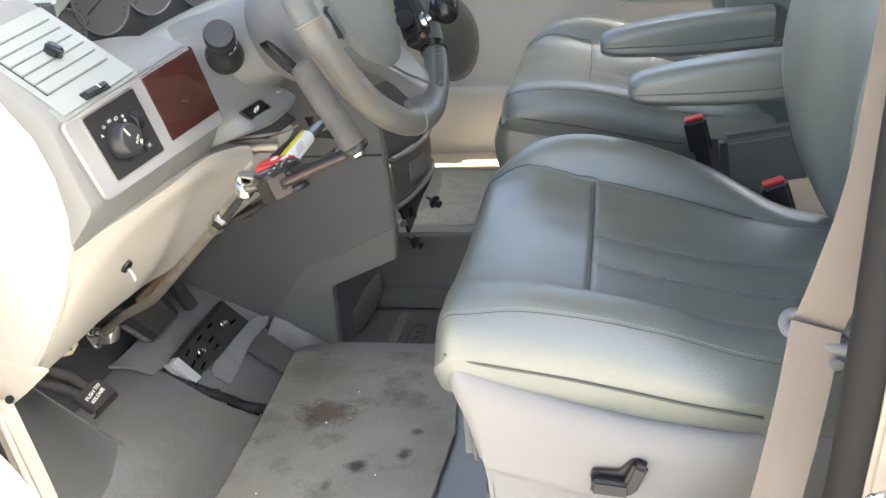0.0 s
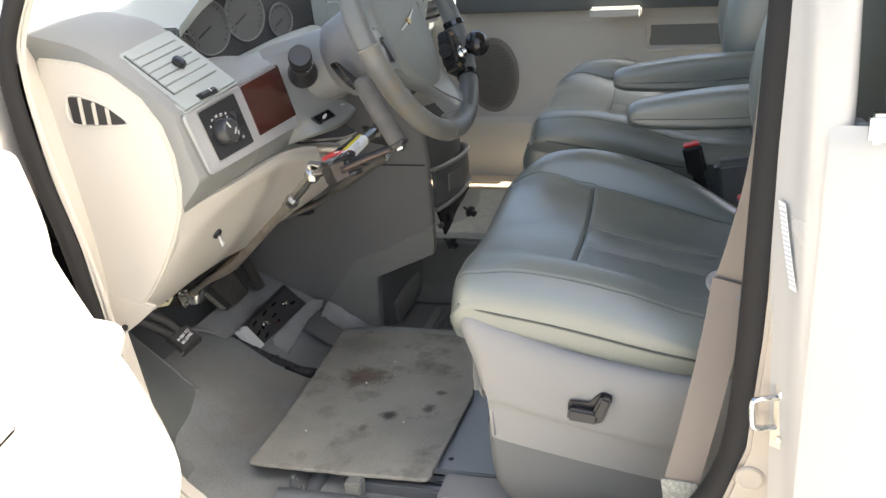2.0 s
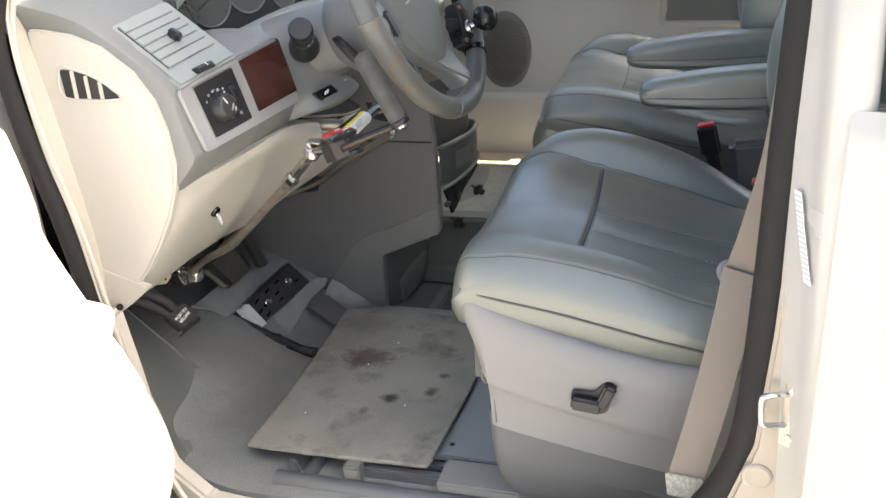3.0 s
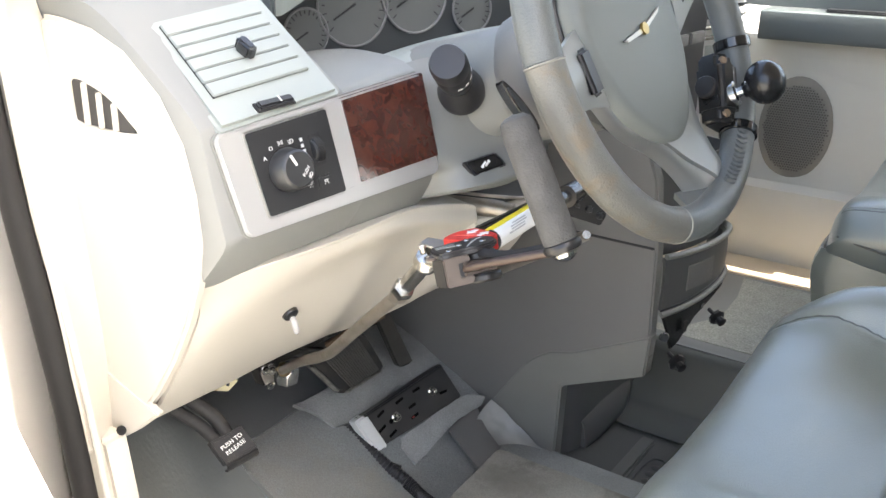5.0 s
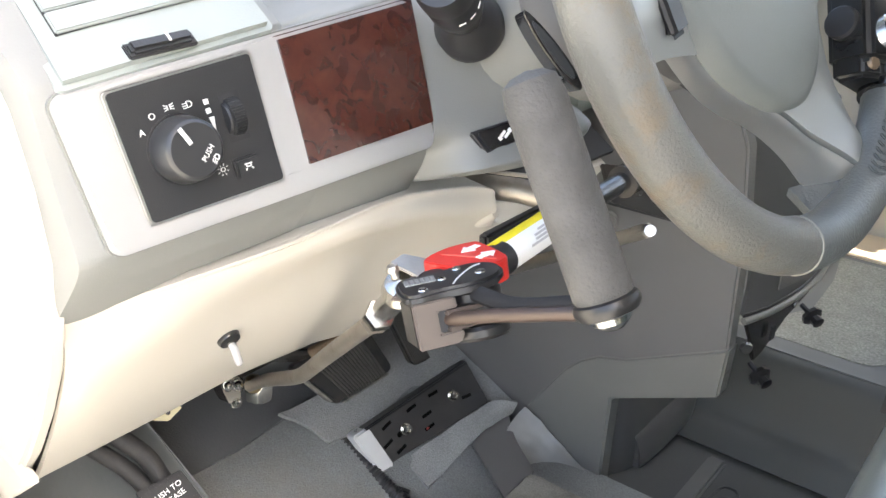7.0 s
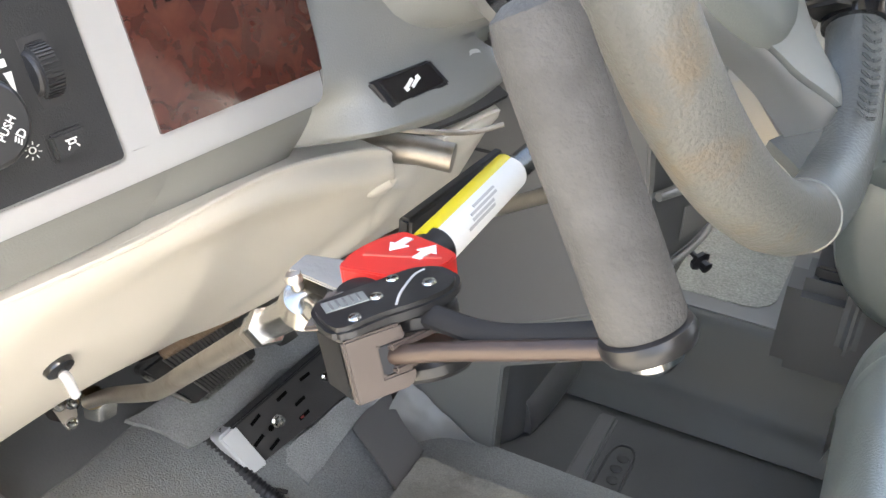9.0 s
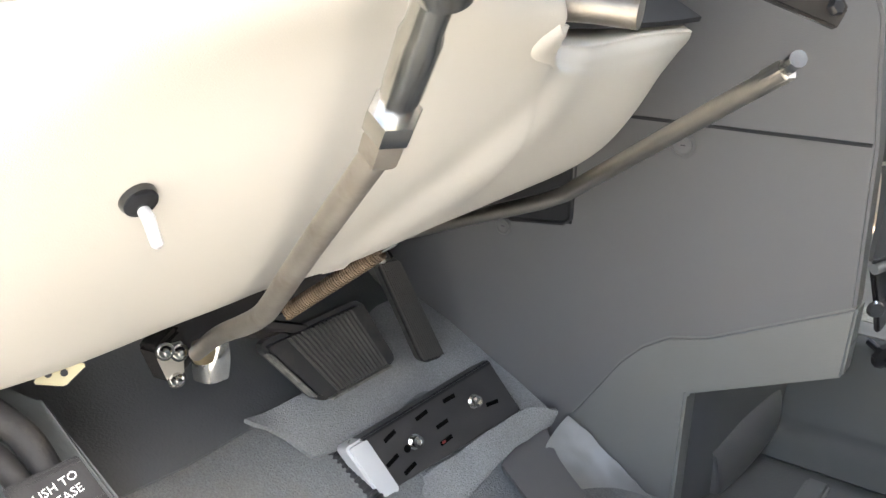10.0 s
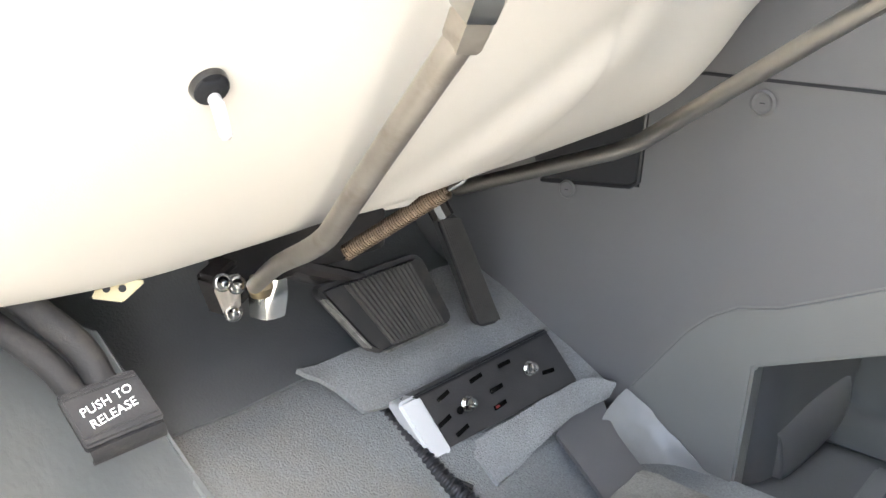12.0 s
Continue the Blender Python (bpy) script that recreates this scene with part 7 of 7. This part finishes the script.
part("anchor_fringe", block((0.05, 0.003, 0.035), pose(0.137, 0.747, 0.283, 0, -8, -15), r=0.001), CARPET_LIGHT, sb)

# loose mat over the seat rails
mt = thing("floor_mat", (-0.46, 1.2, 0.10), "stained grey carpet mat laid over the floor rails", "floor mat")
mo = [(-0.626, 0.926), (-0.443, 0.928), (-0.284, 0.934), (-0.277, 1.08), (-0.270, 1.22), (-0.285, 1.36), (-0.300, 1.478), (-0.47, 1.474), (-0.645, 1.470), (-0.634, 1.30), (-0.624, 1.10)]
edge = []
for i, (x, y) in enumerate(mo):
    p, a_, b_ = Vector((x, y, 0)), Vector((*mo[i - 1], 0)), Vector((*mo[(i + 1) % len(mo)], 0))
    edge += [p + (a_ - p).normalized() * 0.010, p + ((a_ - p).normalized() + (b_ - p).normalized()) * 0.0022, p + (b_ - p).normalized() * 0.010]
    edge += [(p + (b_ - p).normalized() * 0.010).lerp(b_ + (p - b_).normalized() * 0.010, k / 14) for k in range(1, 14)]
jag = [Vector((p.x + 0.0022 * noise.noise(p * 150), p.y + 0.0022 * noise.noise(p * 150 + Vector((7, 0, 0))), 0)) for p in edge]
part("carpet_sheet", prism([(p.x, p.y) for p in jag], 0.008, pose(0, 0, 0.105), r=0.0015, seg=1), MAT_TOP, mt)


for k, (x, y) in enumerate(((-0.503, 1.232), (-0.56, 1.04), (-0.47, 1.33), (-0.38, 1.10), (-0.43, 0.97), (-0.35, 1.02), (-0.52, 0.99), (-0.37, 1.30), (-0.60, 1.11), (-0.41, 1.40))):
    part("crumb", lathe([(0.0, 0.0), (0.0022, 0.0006), (0.0018, 0.002), (0.0, 0.0024)], pose(x, y, 0.1132) @ Matrix.Diagonal((1.0 if k == 0 else 0.6, 1.0 if k == 0 else 0.8, 1, 1)), 8), WHITE if k < 4 else LEATHER_LIGHT, mt)
fz = bmesh.new()
for k in range(16):
    a = k * 0.45
    p0 = Vector((-0.515 + 0.05 * math.cos(a), 1.262 + 0.033 * math.sin(a), 0.1136))
    tube([p0, p0 + Vector((0.008 * math.cos(a * 3), 0.008 * math.sin(a * 3), 0.0006)), p0 + Vector((0.014 * math.cos(a * 3 + 1), 0.014 * math.sin(a * 3 + 1), 0.0002))], 0.0005, 4, bm=fz)
part("fibres", fz, STAIN, mt)

# floor rails of the powered seat base under the mat
rl = thing("seat_rails", (-0.35, 0.95, 0.05), "grey steel seat base rails and crossbars on the floor", "seat rail")
RAIL = material("grey_rail_paint", (0.12, 0.13, 0.14), rough=0.4, metal=0.3, vary=0.1)
part("outer_tube", tube([(-0.555, 0.893, 0.070), (-0.20, 0.893, 0.070), (0.3, 0.893, 0.070)], 0.019, 18), RAIL, rl)
part("upper_rail", span((-0.44, 0.930, 0.068), (0.3, 0.950, 0.092), r=0.004), RAIL, rl)
part("inner_rail", span((-0.47, 0.965, 0.064), (0.3, 0.985, 0.086), r=0.004), RAIL, rl)
part("end_lug", prism([(-0.012, 0.0), (0.014, 0.0), (0.006, 0.03), (-0.004, 0.032)], 0.012, aim((-0.527, 0.912, 0.080), (0, -1, 0)), r=0.003), RAIL, rl)
lk = part("lock_block", span((-0.432, 0.905, 0.070), (-0.402, 0.935, 0.107), r=0.003), STACK_LOW, rl)
part("lock_bolt", lathe([(0.0, 0.008), (0.004, 0.008), (0.005, 0.0)], aim((-0.418, 0.905, 0.078), (0, -1, 0.2)), 12), CHROME, lk)
part("silver_runner", span((-0.262, 0.905, 0.082), (0.10, 0.975, 0.102), r=0.003), SHROUD, rl, "silver runner")
part("runner_plate", span((-0.30, 0.985, 0.086), (-0.15, 1.40, 0.098), r=0.003), material("blue_grey_steel", (0.215, 0.232, 0.245), rough=0.4, metal=0.3, vary=0.06), rl, "blue-grey steel plate")
part("plate_hole", lathe([(0.005, 0.0), (0.005, 0.0006)], pose(-0.265, 1.02, 0.0983), 14), DARK, rl)
part("front_tube", tube([(-0.50, 0.893, 0.075), (-0.50, 1.40, 0.075)], 0.014, 14), RAIL, rl)

# ---- passenger side ----
tagged(part("platform", thicken(surface([[(x, 1.872, z) for x, z in ((-1.15, 0.30), (-0.85, 0.20), (-0.5, 0.19), (0.8, 0.19))], [(x, 1.95, z) for x, z in ((-1.15, 0.31), (-0.85, 0.21), (-0.5, 0.195), (0.8, 0.19))], [(x, 2.43, z) for x, z in ((-1.15, 0.31), (-0.85, 0.21), (-0.5, 0.195), (0.8, 0.19))]], 4, 4), 0.01), material("grey_floor_moulding", (0.16, 0.165, 0.165), rough=0.5, vary=0.06)), "grey moulded raised floor on the passenger side", "floor", kind="structure")
tagged(part("platform_side", thicken(surface([[(x, y, z) for x in (-1.0, -0.5, 0.1, 0.8)] for y, z in ((1.880, 0.192), (1.862, 0.188), (1.852, 0.165), (1.826, 0.095), (1.812, 0.078), (1.790, 0.070), (1.768, 0.050))], 4, 4), 0.006), material("green_grey_riser", (0.050, 0.055, 0.053), rough=0.5, vary=0.06, grain=0.15, grain_size=700)), "grey-green moulded riser of the raised floor", "floor", kind="structure")
pc = prism([(-0.52, 1.90), (-0.345, 1.90), (-0.325, 1.906), (-0.308, 1.922), (-0.30, 1.945), (-0.29, 2.284), (-0.95, 2.284), (-0.95, 1.94), (-0.90, 1.90)], 0.008, pose(0, 0, 0.197), r=0.003)
tagged(part("passenger_carpet", pc, CARPET_LIGHT), "light grey looped carpet mat on the passenger floor", "floor mat")
tagged(part("cross_strip", span((-0.492, 1.50, 0.044), (-0.464, 1.75, 0.054), r=0.004, seg=3), BIN), "dark grey cross channel strip on the floor", "trim", kind="structure")
em = thing("floor_emblem", (-0.434, 1.64, 0.047), "dark embossed mark moulded in the rubber floor", "emblem")
part("ridge", tube(smooth_line([(-0.455, 1.60, 0.047), (-0.452, 1.68, 0.047), (-0.438, 1.70, 0.047), (-0.420, 1.685, 0.047), (-0.418, 1.60, 0.047)], 6), 0.0022, 8), RUBBER_FLOOR, em)
for k in range(4):
    part("dimple", lathe([(0.0085, 0.0), (0.0085, 0.0012), (0.006, 0.002), (0.0, 0.0018)], pose(-0.4345 + 0.002 * (k % 2), 1.60 + 0.024 * k, 0.0455), 14), BLACK, em)
tagged(part("passenger_sill", span((-1.0, 2.288, 0.15), (0.8, 2.445, 0.208), r=0.008), SILL), "tan passenger door sill plate", "sill", kind="structure")
bx = thing("floor_box", (-0.2, 1.85, 0.05), "dark grey plastic floor box beside the passenger seat", "box")
part("body", span((-0.291, 1.825, 0.150), (-0.10, 1.93, 0.304), r=0.020, seg=4), BIN, bx)
part("lid", span((-0.262, 1.850, 0.302), (-0.10, 1.93, 0.322), r=0.004), BLACK, bx, "black plastic latch rail")
part("rail_rib", span((-0.255, 1.846, 0.298), (-0.10, 1.852, 0.306), r=0.001), BLACK_GLOSS, bx)


pd = thing("passenger_door", (0.0, 2.44, 0.2), "taupe plastic passenger door panel with dark armrest", "car door")
lowc = [[(x, 2.435 + dy, z) for x in (-0.9, -0.3, 0.45)] for z, dy in ((0.20, 0.012), (0.30, -0.004), (0.385, -0.012), (0.392, 0.004), (0.55, 0.015), (0.72, 0.005), (0.735, 0.0))]
part("panel", thicken(surface(lowc, 4, 4), 0.02), PDOOR, pd)
# this strip carries the door's low shadow in its colour
part("kick_zone", thicken(surface([[(x, 2.418 + dy, z) for x in (-0.9, -0.3, 0.45)] for z, dy in ((0.205, 0.012), (0.30, 0.0), (0.378, -0.004), (0.384, 0.01))], 4, 4), 0.004), PDOOR_SHADED, pd, "lower door panel, darkened by painted shade")
part("armrest", thicken(surface([[(x, 2.43 + dy, z) for x in (-0.55, -0.2, 0.1, 0.32)] for z, dy in ((0.735, 0.0), (0.733, -0.055), (0.742, -0.068), (0.785, -0.070), (0.797, -0.06), (0.80, 0.0))], 4, 3), 0.004), SLATE, pd, "dark grey armrest")
part("armrest_cap", span((-0.148, 2.354, 0.744), (-0.002, 2.42, 0.802), r=0.005), SLATE, pd)
part("grab_cup", span((-0.148, 2.332, 0.713), (-0.002, 2.425, 0.744), r=0.006, seg=3), PDOOR, pd, "pale grab cup")
part("map_pocket", prism([(-0.50, 0.735), (-0.01, 0.735), (-0.012, 0.69), (-0.03, 0.655), (-0.07, 0.635), (-0.14, 0.63), (-0.36, 0.645), (-0.46, 0.665)], 0.018, Matrix.Translation((0, 2.440, 0)) @ FACE_LEFT, r=0.008, seg=3), PDOOR, pd)
part("cup_hole", span((-0.135, 2.372, 0.80), (-0.015, 2.415, 0.8055), r=0.002), DARK, pd)
part("switch_bank", span((-0.42, 2.372, 0.797), (-0.24, 2.415, 0.8045), r=0.003), BLACK, pd)
part("upper_panel", thicken(surface([[(x, 2.44 + dy, z) for x in (-0.75, -0.2, 0.45)] for z, dy in ((0.80, -0.005), (0.87, 0.0), (0.95, 0.02), (0.99, 0.04))], 4, 3), 0.01), SLATE, pd)
part("chrome_strip", span((-0.225, 2.414, 0.820), (0.268, 2.434, 0.838), r=0.004), SILVER, pd)
part("wood_strip", span((-0.215, 2.418, 0.838), (0.255, 2.436, 0.91), r=0.004), WOOD, pd, "dark red burl wood strip")
part("handle_bowl", prism([(-0.43, 0.835), (-0.24, 0.825), (-0.235, 0.90), (-0.44, 0.90)], 0.006, Matrix.Translation((0, 2.435, 0)) @ FACE_LEFT, r=0.003), SHROUD, pd)
part("door_handle", block((0.13, 0.02, 0.022), pose(-0.325, 2.415, 0.862), r=0.009, seg=3), CHROME, pd, "chrome inner door handle")
po = part("pocket", span((0.012, 2.428, 0.612), (0.242, 2.442, 0.690), r=0.006), PDOOR, pd, "recessed pocket with a pale frame")
part("pocket_back", span((0.020, 2.423, 0.620), (0.234, 2.430, 0.683), r=0.003), STACK_LOW, po)
fp = [(0.018, 0.608), (0.236, 0.608), (0.246, 0.618), (0.246, 0.686), (0.236, 0.696), (0.018, 0.696), (0.008, 0.686), (0.008, 0.618)]
part("pocket_frame", tube([(x, 2.427, z) for x, z in fp + fp[:1]], 0.006, 10), PDOOR, po, "rounded pale frame")
part("reflector", block((0.055, 0.004, 0.014), pose(-0.20, 2.437, 0.648), r=0.002), PDOOR_SHADED, pd)
spm = aim((-0.455, 2.428, 0.535), (0, -1, 0))
spk = part("speaker", lathe([(0.095, 0.0), (0.095, 0.004), (0.088, 0.007), (0.0, 0.008)], spm @ Matrix.Diagonal((0.85, 1.25, 1, 1)), 36), material("speaker_brown", (0.20, 0.188, 0.168), rough=0.6, vary=0.05), pd, "perforated speaker grille")
gr = bmesh.new()
for i in range(-13, 14):
    for j in range(-19, 20):
        if (i / 13) ** 2 + (j / 19) ** 2 < 0.86:
            block((0.0032, 0.0032, 0.0012), spm @ pose(i * 0.0058 + 0.0029 * (j % 2), j * 0.0056, 0.0094), r=0, bm=gr)
tagged(part("perforations", gr, material("speaker_cloth", (0.09, 0.083, 0.075), rough=0.8), spk), kind="stuff")
part("window", thicken(surface([[(x, 2.46 + dy, z) for x in (-0.8, 0.0, 0.5)] for z, dy in ((1.0, 0), (1.2, -0.06), (1.42, -0.13))], 3, 3), 0.004), GLASS, pd).visible_shadow = False
tagged(part("far_wall", span((0.46, 2.44, 0.0), (2.2, 2.48, 1.0), r=0.01), PDOOR), "grey far side panel behind the passenger door", "wall", kind="structure")
